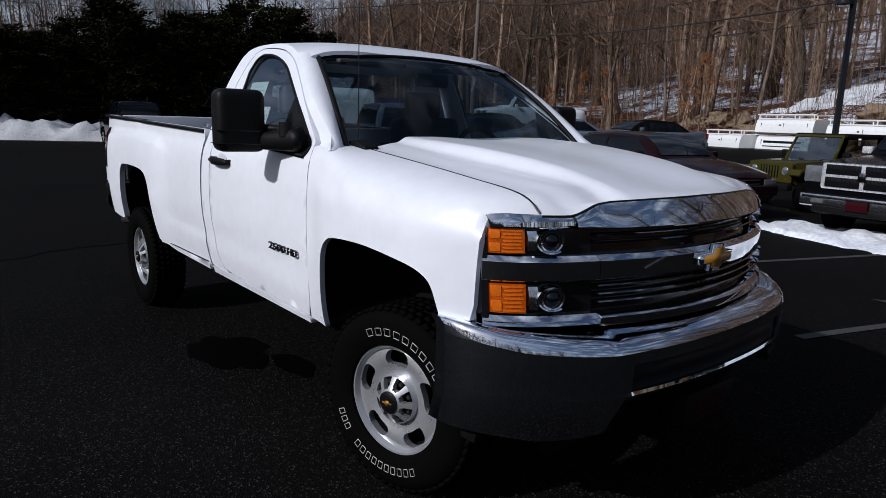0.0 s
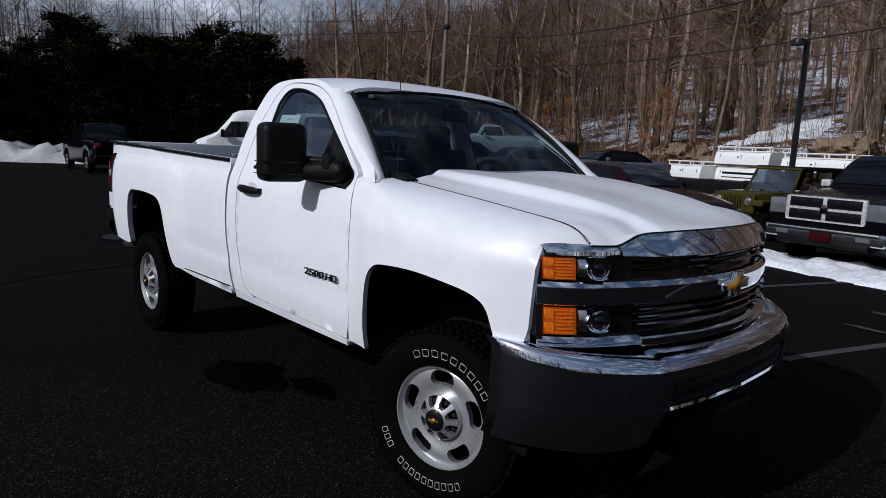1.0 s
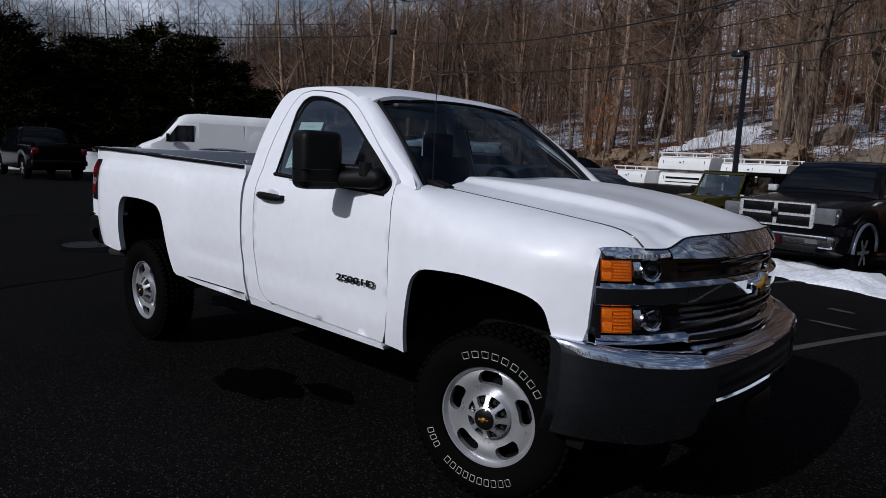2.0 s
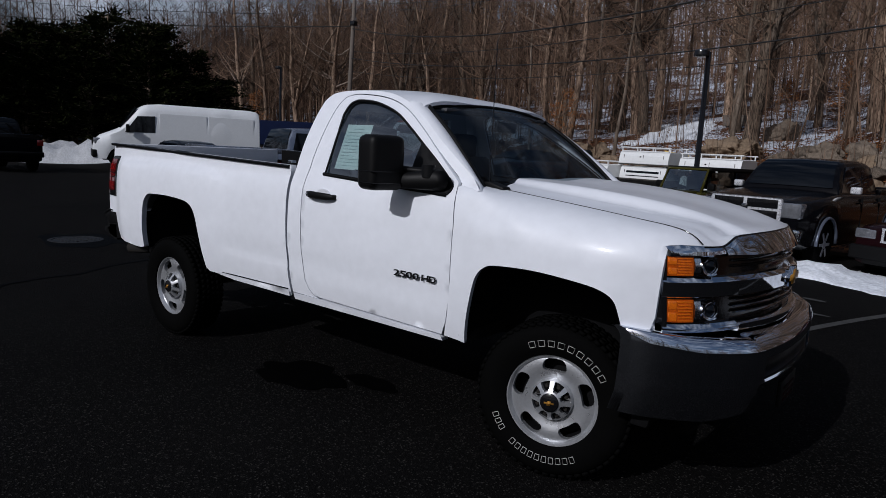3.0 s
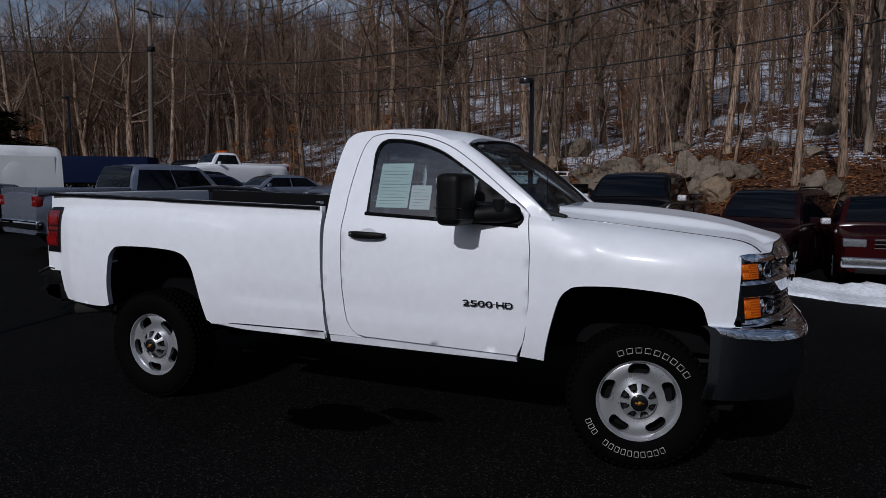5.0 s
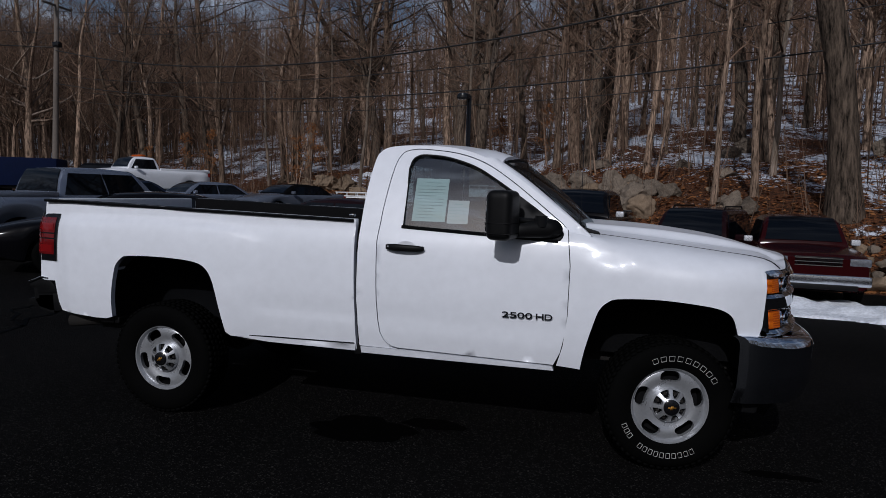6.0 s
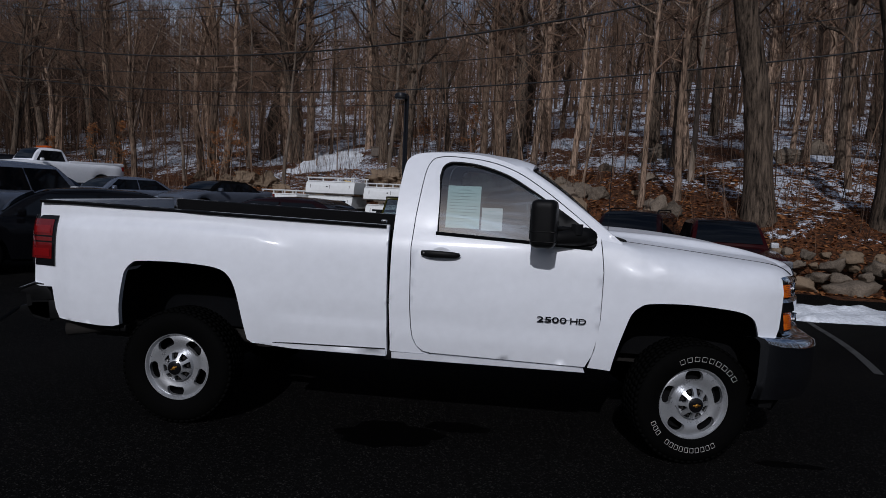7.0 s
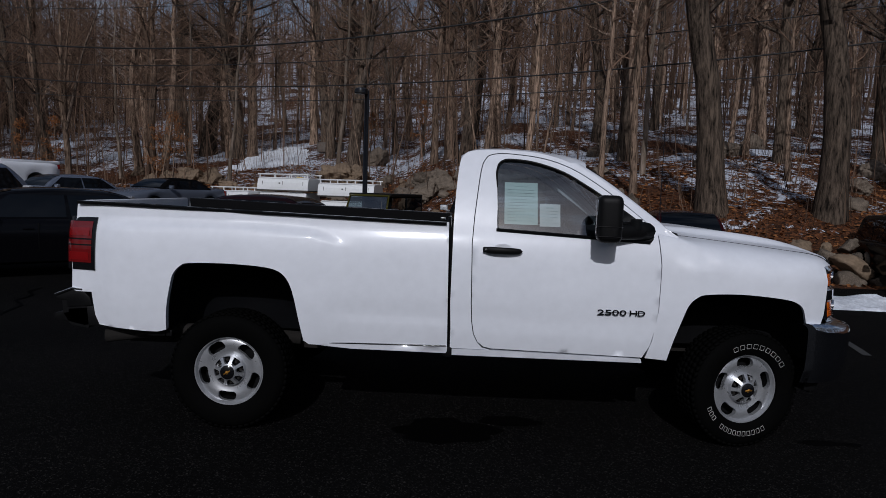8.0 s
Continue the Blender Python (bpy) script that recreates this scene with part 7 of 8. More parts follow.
for k, (x, y, rx, ry) in enumerate(((0.1, 5.6, 0.22, 0.10), (0.2, 4.6, 0.34, 0.07))):
    patch_on_lot("snow", blob(x, y, rx * 0.7, ry * 0.7, 20 + k), LINE_PAINT, "small faint smear of melting snow", 0.012, "snow")


def crack(pts, width=0.022):
    out, back = [], []
    for i, p in enumerate(pts):
        a, b = Vector(pts[max(i - 1, 0)]), Vector(pts[min(i + 1, len(pts) - 1)])
        n = Vector((-(b - a).y, (b - a).x)).normalized() * width * (0.6 + 0.6 * random.random())
        out.append((p[0] + n.x, p[1] + n.y))
        back.append((p[0] - n.x, p[1] - n.y))
    return out + back[::-1]


for path in ([(-4.0, -6.5), (-5.2, -3.2), (-6.0, -1.2), (-6.6, 0.6), (-7.3, 2.6), (-8.2, 4.6)], [(-6.7, 0.9), (-7.4, 1.5), (-7.9, 2.6), (-8.6, 3.0)], [(-12.0, -4.0), (-13.0, 0.0), (-13.6, 4.0)]):
    pts = []
    for a, b in zip(path, path[1:]):
        for k in range(6):
            t = k / 6
            pts.append((a[0] + (b[0] - a[0]) * t + 0.10 * random.uniform(-1, 1), a[1] + (b[1] - a[1]) * t + 0.10 * random.uniform(-1, 1)))
    patch_on_lot("pavement_crack", crack(pts), STAIN, "filled crack in the asphalt", 0.006)

mh = thing("manhole_cover", "round cast iron manhole cover set in the asphalt", "manhole cover", m=Matrix.Translation((-8.6, 0.45, 0)))
part("frame", lathe([(0.36, -0.02), (0.36, 0.008), (0.31, 0.010), (0.31, -0.02)], 36, "Z"), IRON, mh)
part("lid", lathe([(0.001, 0.006), (0.30, 0.006), (0.30, -0.02)], 36, "Z"), IRON, mh)
for k in range(4):
    part("rib", boxed(0, -0.18 + 0.12 * k, 0.010, 0.42, 0.03, 0.008), IRON, mh)
patch_on_lot("pavement_stain", blob(-8.55, 0.5, 0.75, 0.55, 31), STAIN, "dark patch round the manhole", 0.003)


# ---- lamp posts, pole and wires
def street_lamp(x, y, h, heading, label):
    ob = thing("street_lamp", label, "street lamp", "parking lot lamps", Matrix.Translation((x, y, ground_z(x, y))) @ Matrix.Rotation(radians(heading), 4, "Z"))
    bm = bmesh.new()
    tube(bm, [(0, 0, 0), (0, 0, h)], [0.085, 0.075], 12)
    part("post", bm, GLOSS_BLACK, ob, "black round post")
    part("base", lathe([(0.16, 0.0), (0.16, 0.06), (0.10, 0.12), (0.09, 0.12)], 20, "Z"), GLOSS_BLACK, ob)
    head = part("lamp_head", lathe([(0.001, 0.10), (0.14, 0.09), (0.20, 0.05), (0.22, -0.04), (0.215, -0.10), (0.001, -0.10)], 28, "Z"), GLOSS_BLACK, ob, "flat round black lamp head")
    head.matrix_basis = pose(0.20, 0, h - 0.02)
    part("lens", lathe([(0.001, -0.112), (0.18, -0.108), (0.19, -0.10), (0.001, -0.10)], 24, "Z"), CLEAR_LENS, head)
    part("arm", boxed(0.05, 0, h - 0.02, 0.14, 0.09, 0.14, bevel=0.02), GLOSS_BLACK, ob)
    return ob


street_lamp(-5.02, 16.6, 5.10, 205, "black parking lot lamp post with round head")
street_lamp(-38.5, 27.0, 5.9, 200, "distant black lamp post beside the trailer")
pole = thing("utility_pole", "tall weathered wooden utility pole with lamp and wires", "utility pole", m=Matrix.Translation((-37.1, 32.3, ground_z(-37.1, 32.3))))
bm = bmesh.new()
tube(bm, [(0, 0, 0), (0.25, 0, 6.0), (0.5, 0, 13.0)], [0.20, 0.17, 0.13], 12)
part("pole", bm, WOOD_POLE, pole)
part("crossarm", boxed(0.48, 0, 12.2, 0.12, 2.4, 0.12, bevel=0.01), WOOD_POLE, pole)
part("flood_lamp", boxed(0.75, -0.3, 9.6, 0.45, 0.40, 0.35, bevel=0.06), GLOSS_BLACK, pole, "square flood lamp")
bm = bmesh.new()
tube(bm, [(0.35, 0, 9.9), (0.7, -0.3, 9.85)], 0.03, 6)
part("lamp_arm", bm, GLOSS_BLACK, pole)


def wire(a, b, sag, r, label="thin black overhead cable above the lot"):
    a, b = Vector(a), Vector(b)
    pts = []
    for k in range(41):
        t = k / 40
        p = a.lerp(b, t)
        p.z -= sag * 4 * t * (1 - t)
        pts.append(p)
    bm = bmesh.new()
    tube(bm, pts, r, 5)
    return tagged(mesh_object("overhead_wire", bm, WIRE), label, "cable", "overhead wires")


WIRES = [
    ((-36.7, 32.2, 10.35), (24, 11.4, 12.88), 3.97, 0.036),
    ((-36.7, 32.2, 8.17), (24, 11.4, 8.40), 2.51, 0.028),
    ((-36.7, 32.3, 8.7), (24, 11.5, 9.5), 2.3, 0.018),
    ((-36.7, 32.3, 7.2), (24, 11.6, 7.4), 2.1, 0.016),
    ((-36.6, 33.2, 12.4), (24, 12.0, 15.4), 3.6, 0.020),
    ((-36.6, 31.2, 12.7), (24, 11.0, 16.2), 3.6, 0.020),
    ((-36.6, 32.2, 11.8), (24, 11.6, 14.6), 3.6, 0.016),
    ((-37.1, 32.4, 10.6), (-85, -4, 13.0), 1.6, 0.040),
    ((-37.1, 32.4, 11.5), (-85, -3, 14.6), 1.6, 0.022),
]
for a, b, sag, r in WIRES:
    wire(a, b, sag, r)


# ---- boulders
def boulder_mesh(seed, size):
    """A block of rock broken along flat faces, with a pitted skin."""
    r = random.Random(int(seed * 97))
    planes = []
    for _ in range(16):
        a = Vector((r.gauss(0, 1), r.gauss(0, 1), r.gauss(0, 0.8))).normalized()
        planes.append((a, r.uniform(0.46, 0.84)))
    bm = bmesh.new()
    bmesh.ops.create_icosphere(bm, subdivisions=5 if max(size) > 0.6 else (4 if max(size) > 0.35 else 3), radius=1)
    for v in bm.verts:
        n = v.co.normalized()
        q = n * (1 + 0.16 * noise.noise(n * 1.3 + Vector((seed, 0, 0))))
        for a, lim in planes:
            over = q.dot(a) - lim
            if over > 0:
                q -= a * over * 0.96
        q *= 1 + 0.22 * noise.noise(n * 2.7 + Vector((0, 0, seed))) + 0.13 * noise.noise(n * 6.5 + Vector((seed, 0, 0))) + 0.05 * noise.noise(n * 15 + Vector((0, seed, 0)))
        v.co = Vector((q.x * size[0] * 1.15, q.y * size[1] * 1.15, q.z * size[2] * 1.15))
    sharpen(bm, 15)
    return bm


def boulder(x, y, size, seed, material=None, z=None, label="grey weathered boulder on the leafy slope"):
    ob = mesh_object("boulder", boulder_mesh(seed, size), material or ROCK)
    tagged(ob, label, "rock", "slope boulders")
    ob.matrix_world = Matrix.Translation((x, y, (ground_z(x, y) if z is None else z) + size[2] * 0.35)) @ Matrix.Rotation(seed * 1.7, 4, "Z")
    return ob


for k, (x, y, s) in enumerate(((-2.6, 24.2, 0.75), (-3.4, 24.8, 0.9), (0.3, 18.2, 0.75), (0.0, 17.0, 0.55), (0.9, 18.6, 0.65), (1.6, 18.0, 0.55), (-0.6, 18.4, 0.6), (-0.2, 19.4, 1.0), (-1.4, 22.5, 0.7), (-3.3, 21.8, 1.0), (-2.5, 22.6, 0.8), (-4.2, 23.6, 0.8), (-5.0, 25.0, 0.9), (-8.0, 40.0, 1.6), (5.4, 30.9, 0.9), (6.3, 32.6, 0.9), (14.0, 31.5, 1.2), (11.0, 27.0, 0.8), (8.0, 22.0, 0.55), (2.6, 25.5, 0.6), (3.6, 21.0, 0.5), (-1.0, 27.5, 0.7), (12.5, 19.0, 0.7), (15.0, 22.0, 0.9), (10.5, 16.0, 0.5), (17.0, 17.5, 0.8))):
    s *= 0.78
    boulder(x, y, (s * random.uniform(0.85, 1.25), s * random.uniform(0.8, 1.1), s * random.uniform(0.6, 0.85)), k + 1.3)
for k, (x, y, s) in enumerate(((-9.1, 33.0, 1.5), (-8.0, 33.6, 1.2), (-19.2, 37.2, 1.3), (-17.6, 36.6, 1.0), (-21.0, 37.8, 0.8), (-25.4, 43.0, 0.8), (-23.0, 39.5, 0.7), (-12.8, 31.0, 0.6), (-15.5, 33.5, 0.7), (-26.5, 36.0, 0.6))):
    boulder(x, y, (s * 1.2, s * 0.9, s * 0.62), 40 + k * 1.9, ROCK_TAN, label="tan flat-sided boulder at the slope's foot")

# dry stone wall that holds the slope
wall = thing("stone_wall", "rough dry-laid stone retaining wall at the slope's foot", "wall")
meshes = []
for k in range(9):
    bm = boulder_mesh(70 + 3.1 * k, (0.32, 0.25, 0.19))
    me = bpy.data.meshes.new("stone")
    bm.to_mesh(me)
    bm.free()
    me.shade_smooth()
    me.materials.append(ROCK if k % 3 else ROCK_TAN)
    meshes.append(me)
STONES = []
for row in range(4):
    x = 4.2 + 0.3 * row
    while x < 17.5:
        sc = random.choice((0.6, 0.8, 1.0, 1.25, 1.6, 2.0)) * (1 - 0.10 * row)
        x += 0.27 * sc
        STONES.append((x, row, sc))
        x += 0.27 * sc + random.uniform(0.0, 0.10)
for x, row, sc in STONES:
    st = new("stone", meshes[random.randrange(9)])
    st.parent = wall
    y = foot(x) - 0.05 + 0.20 * row + random.uniform(-0.12, 0.12)
    st.matrix_basis = Matrix.Translation((x, y, lot_z(x, y) + 0.10 + 0.27 * row + random.uniform(-0.06, 0.08))) @ Euler((random.uniform(-0.5, 0.5), random.uniform(-0.4, 0.4), random.uniform(-0.9, 0.9))).to_matrix().to_4x4() @ Matrix.Diagonal((sc, sc, 0.6 * sc + random.uniform(0.2, 0.5), 1))

# loose rocks along the foot of the slope
for k in range(34):
    x = random.uniform(-28, 3)
    s = random.uniform(0.18, 0.42)
    boulder(x, foot(x) + random.uniform(0.2, 2.2), (s * 1.3, s, s * 0.7), 100 + k * 1.37, ROCK_TAN if k % 2 else ROCK, label="loose rock at the foot of the slope")

# tumbled rocks on the slope behind the parked row
for k in range(46):
    x = random.uniform(-8, 4)
    s = random.uniform(0.16, 0.50)
    boulder(x, foot(x) + 0.4 + 7.5 * random.random() ** 1.3, (s * 1.2, s, s * 0.8), 200 + k * 1.91, ROCK_TAN if k % 3 == 0 else ROCK, label="tumbled rock among the leaves on the slope")

# snow lying in a lane between the trees
drape(wavy([(-19.2, 42.6), (-16.2, 41.4), (-13.0, 42.2), (-13.6, 47.0), (-15.6, 54.0), (-18.0, 56.5), (-20.6, 55.5), (-19.6, 49.0)], 0.45, 14), 0.07, SNOW, "snow", "smooth snow lane between the trees", 0.4, 0.05)
bin_ob = thing("timber_box", "small tan timber box on the slope", "box", m=Matrix.Translation((-12.2, 47.5, ground_z(-12.2, 47.5))))
part("box", boxed(0, 0, 0.35, 2.0, 1.0, 0.7, bevel=0.03), WOOD_POLE, bin_ob)
part("lid", boxed(0, 0, 0.73, 2.1, 1.1, 0.06, bevel=0.01), WOOD_POLE, bin_ob)
fence = thing("barrier_board", "faded yellow board leaning by the caps", "barrier", m=Matrix.Translation((-9.5, 27.0, ground_z(-9.5, 27.0) - 0.05)) @ Matrix.Rotation(0.3, 4, "Z"))
part("board", boxed(0, 0, 1.28, 1.1, 0.30, 0.16, bevel=0.01, m=Matrix.Rotation(0.15, 4, "Y")), YELLOW, fence)
for s in (-1, 1):
    part("leg", boxed(0.4 * s, 0.1, 0.60, 0.08, 0.08, 1.2, bevel=0.01), YELLOW, fence)

# dark shop building behind the evergreens
shop = thing("shop_building", "low dark building with red fascia and white sign behind pines", "building", m=Matrix.Translation((-60, 13, 0)) @ Matrix.Rotation(radians(8), 4, "Z"))
part("wall", boxed(0, 0, 2.2, 8, 26, 4.4, bevel=0.05), BUILDING_WALL, shop)
part("roof", boxed(0, 0, 4.55, 8.8, 27, 0.3, bevel=0.04), BUILDING_WALL, shop)
part("fascia", boxed(4.08, 0, 3.75, 0.2, 25.6, 0.9, bevel=0.03), SIGN_RED, shop, "red fascia band")
sg = part("sign_panel", boxed(4.30, 1.5, 2.6, 0.12, 4.2, 0.8, bevel=0.03), FIBREGLASS, shop, "white sign with plain bars")
for k in range(4):
    part("sign_bar", boxed(4.37, 0.1 + 0.95 * k, 2.6, 0.02, 0.6, 0.34), BLUE_TARP, sg)
for k in range(6):
    part("window", boxed(4.03, -10 + 4 * k, 1.5, 0.08, 2.2, 1.6, bevel=0.02), DARK_GLASS, shop)


# ---- bare winter trees
rng = random.Random(7)


def branch_path(p, d, length, n, bend, lift):
    pts = [Vector(p)]
    d = Vector(d).normalized()
    for _ in range(n):
        d = (d + Vector((rng.uniform(-bend, bend), rng.uniform(-bend, bend), rng.uniform(-bend, bend) + lift))).normalized()
        pts.append(pts[-1] + d * length / n)
    return pts


def tree_meshes(height, r0, fork, limbs, lean, low=0.30):
    """A tapered trunk with crooked limbs, and a crown of finer boughs and twigs."""
    trunk, crown = bmesh.new(), bmesh.new()
    main = branch_path((0, 0, -0.4), (lean, rng.uniform(-0.05, 0.05), 1), height, 14, 0.085, 0.05)
    radii = [r0 * (1.34 if i == 0 else 1.0) * (1 - 0.84 * (i / 14) ** 1.15) for i in range(15)]
    radii[1] = r0 * 1.02
    tube(trunk, main, radii, 10, False)
    stems = [(main, radii)]
    for _ in range(fork):
        i = rng.choice((4, 5, 6, 7))
        a = rng.uniform(0, 6.28)
        sub = branch_path(main[i], (math.cos(a) * 0.5, math.sin(a) * 0.5, 1), height * (1 - i / 14) * 0.92, 8, 0.10, 0.06)
        rr = [radii[i] * 0.72 * (1 - 0.85 * k / 8) for k in range(9)]
        tube(trunk, sub, rr, 7, False)
        stems.append((sub, rr))
    for pts, rad in stems:
        n = len(pts)
        for _ in range(limbs if pts is main else limbs // 2):
            k = rng.uniform(low if pts is main else 0.15, 0.97) * (n - 1)
            i = min(int(k), n - 2)
            p = pts[i].lerp(pts[i + 1], k - i)
            a = rng.uniform(0, 6.28)
            up = rng.uniform(0.0, 1.0)
            ln = height * rng.uniform(0.10, 0.30) * (1.2 - 0.65 * k / n)
            rb = max(0.014, rad[i] * rng.uniform(0.22, 0.48))
            limb = branch_path(p, (math.cos(a), math.sin(a), up), ln, 6, 0.26, 0.10)
            tube(trunk if rb > 0.05 else crown, limb, [rb * (1 - 0.85 * q / 6) for q in range(7)], 5, False)
            for _ in range(6):
                t = rng.uniform(0.2, 1.0) * 6
                j = min(int(t), 5)
                q = limb[j].lerp(limb[j + 1], t - j)
                b = rng.uniform(0, 6.28)
                l2 = ln * rng.uniform(0.22, 0.55)
                bough = branch_path(q, (math.cos(b), math.sin(b), rng.uniform(-0.1, 1.2)), l2, 3, 0.28, 0.12)
                tube(crown, bough, [rb * 0.34, rb * 0.26, rb * 0.17, rb * 0.06], 3, False)
                for _ in range(5):
                    t2 = rng.uniform(0.2, 1.0) * 3
                    j2 = min(int(t2), 2)
                    q2 = bough[j2].lerp(bough[j2 + 1], t2 - j2)
                    c = rng.uniform(0, 6.28)
                    tw = branch_path(q2, (math.cos(c), math.sin(c), rng.uniform(-0.2, 1.2)), l2 * rng.uniform(0.3, 0.8), 2, 0.25, 0.1)
                    tube(crown, tw, [max(0.007, rb * 0.11), max(0.005, rb * 0.07), 0.003], 3, False)
    return trunk, crown


def tree_prototype(label, height, r0, fork, limbs, lean, bark):
    ob = thing("bare_tree", label, "tree", "bare woodland trees")
    t, c = tree_meshes(height, r0, fork, limbs, lean)
    part("trunk", t, bark, ob)
    part("crown", c, TWIG, ob, "leafless branches and twigs")
    return ob


PROTOS = [
    tree_prototype("tall bare oak with straight grey trunk", 19, 0.36, 0, 26, 0.02, SHADED_BARK),
    tree_prototype("tall bare forked tree with brown bark", 18, 0.32, 1, 22, -0.03, BARK),
    tree_prototype("slim bare tree with grey trunk", 16, 0.19, 0, 20, 0.03, BARK),
    tree_prototype("slim leaning bare tree", 15, 0.17, 0, 18, 0.10, BARK),
    tree_prototype("thin pale-barked bare tree", 14, 0.13, 0, 16, -0.04, PALE_BARK),
    tree_prototype("thick old bare oak with spreading limbs", 18, 0.40, 2, 28, 0.0, SHADED_BARK),
    tree_prototype("thin bare sapling among the leaves", 8, 0.06, 0, 14, 0.06, BARK),
    tree_prototype("slim bare tree with crooked boughs", 15, 0.16, 1, 22, -0.05, BARK),
    tree_prototype("bare maple with low spreading branches", 14, 0.21, 2, 26, 0.04, BARK),
]
GIRTH = (0.36, 0.32, 0.19, 0.17, 0.13, 0.40, 0.06, 0.16, 0.21)
used = [False] * len(PROTOS)


def plant(k, x, y, dia=None, turn=None):
    r = GIRTH[k]
    s = 1.0 if dia is None else dia / 2 / r
    turn = rng.uniform(0, 360) if turn is None else turn
    tip = Matrix.Rotation(radians(3.2 - 4.5 * smooth01(-3, 5, x) + rng.gauss(0, 1.4) if y > 0 else 0), 4, "X") @ Matrix.Rotation(radians(rng.gauss(0.6, 1.4)), 4, "Y")
    m = Matrix.Translation((x, y, ground_z(x, y))) @ tip @ Matrix.Rotation(radians(turn), 4, "Z")
    sc = Matrix.Diagonal((s, s, 0.75 * s ** 0.25 + 0.25 * s ** 0.5 if s < 1 else s ** 0.35, 1))
    if not used[k]:
        used[k] = True
        PROTOS[k].matrix_basis = m @ sc
    else:
        c = copy_thing(PROTOS[k], m)
        c.matrix_basis = m @ sc


# the trunks that stand out, one by one
# kinds 0 and 5 on the right bring their shade in the bark colour
TREES = [(5.85, 15.2, 0.83, 0), (9.1, 14.6, 0.80, 0), (6.6, 29.1, 0.70, 0), (6.6, 36.2, 0.76, 0), (5.2, 20.7, 0.22, 4), (16.2, 35.2, 0.58, 2), (20.4, 38.8, 0.80, 0), (-41.9, 53.7, 0.80, 0),
         (-35.2, 48.1, 0.90, 3), (-26.2, 44.5, 0.58, 2), (-25.2, 44.3, 0.58, 2), (-24.3, 44.2, 0.60, 3), (-24.7, 54.5, 1.40, 5), (-21.5, 51.1, 0.72, 2), (-20.1, 49.2, 0.84, 0), (-23.3, 46.7, 0.32, 4),
         (-15.4, 55.9, 0.74, 2), (-14.5, 63.3, 1.1, 5), (-6.6, 56.9, 0.72, 2), (-3.4, 33.5, 0.44, 2), (-2.3, 34.1, 0.78, 1), (0.2, 34.9, 0.58, 2), (3.0, 41.0, 0.46, 2), (-56.7, 62.3, 0.95, 0),
         (-46.3, 55.0, 0.8, 1), (-63.5, 57.6, 0.8, 1), (-62.1, 51.0, 0.8, 8), (-72.0, 51.8, 0.8, 2), (-60.7, 59.1, 0.75, 4), (-1.6, 32.0, 0.78, 0), (-1.2, 42.3, 1.0, 0), (-8.9, 37.6, 0.84, 5),
         (-14.0, 54.6, 0.88, 0), (-19.2, 49.7, 0.8, 2), (-28.3, 51.0, 0.9, 1), (12.0, 24.0, 0.5, 0), (14.5, 19.5, 0.6, 5), (17.5, 26.0, 0.55, 0), (10.5, 20.0, 0.22, 3), (2.7, 16.6, 0.20, 2), (3.9, 17.0, 0.24, 3), (-9.6, 36.5, 0.3, 4), (-16.0, 35.0, 0.24, 4),
         (-59.6, 34.2, 0.31, 4), (-53.9, 34.4, 0.52, 1), (-50.6, 34.6, 0.44, 2), (-48.8, 37.0, 0.61, 8), (-46.1, 37.5, 0.33, 7), (-44.5, 37.8, 0.69, 1), (-41.4, 38.6, 0.46, 3), (-36.9, 39.5, 0.45, 2), (-35.6, 40.1, 0.44, 2)]
for x, y, d, k in TREES:
    plant(k, x, y, d)
# the rest of the wood, thinning and scattering
placed = [(x, y) for x, y, _, _ in TREES]
tries = 0
while len(placed) < 250 and tries < 6000:
    tries += 1
    x = rng.uniform(-75, 42)
    y = foot(x) + 2.5 + rng.uniform(0, 1) ** 0.8 * 55
    if -22 < x < -9 and 33 < y < 54 and abs((x + 11.5) * 0.95 + (y - 35) * 0.45) < 3.2:
        continue
    if any((x - a) ** 2 + (y - b) ** 2 < 5.0 for a, b in placed):
        continue
    placed.append((x, y))
    k = rng.choices(range(9), (3, 2, 5, 3, 2.5, 0.7, 6, 5, 4))[0]
    plant(k, x, y, GIRTH[k] * 2 * rng.uniform(0.5, 1.0))
# a few behind the camera's side of the lot
for x, y in ((-14, -38), (-6, -44), (3, -40), (11, -46), (19, -38), (26, -30), (34, -18), (38, -4), (-24, -42), (42, 8), (-34, -36), (30, -42), (8, -52), (-2, -56), (44, -14), (36, -26)):
    plant(rng.choice((0, 1, 5)), x, y)


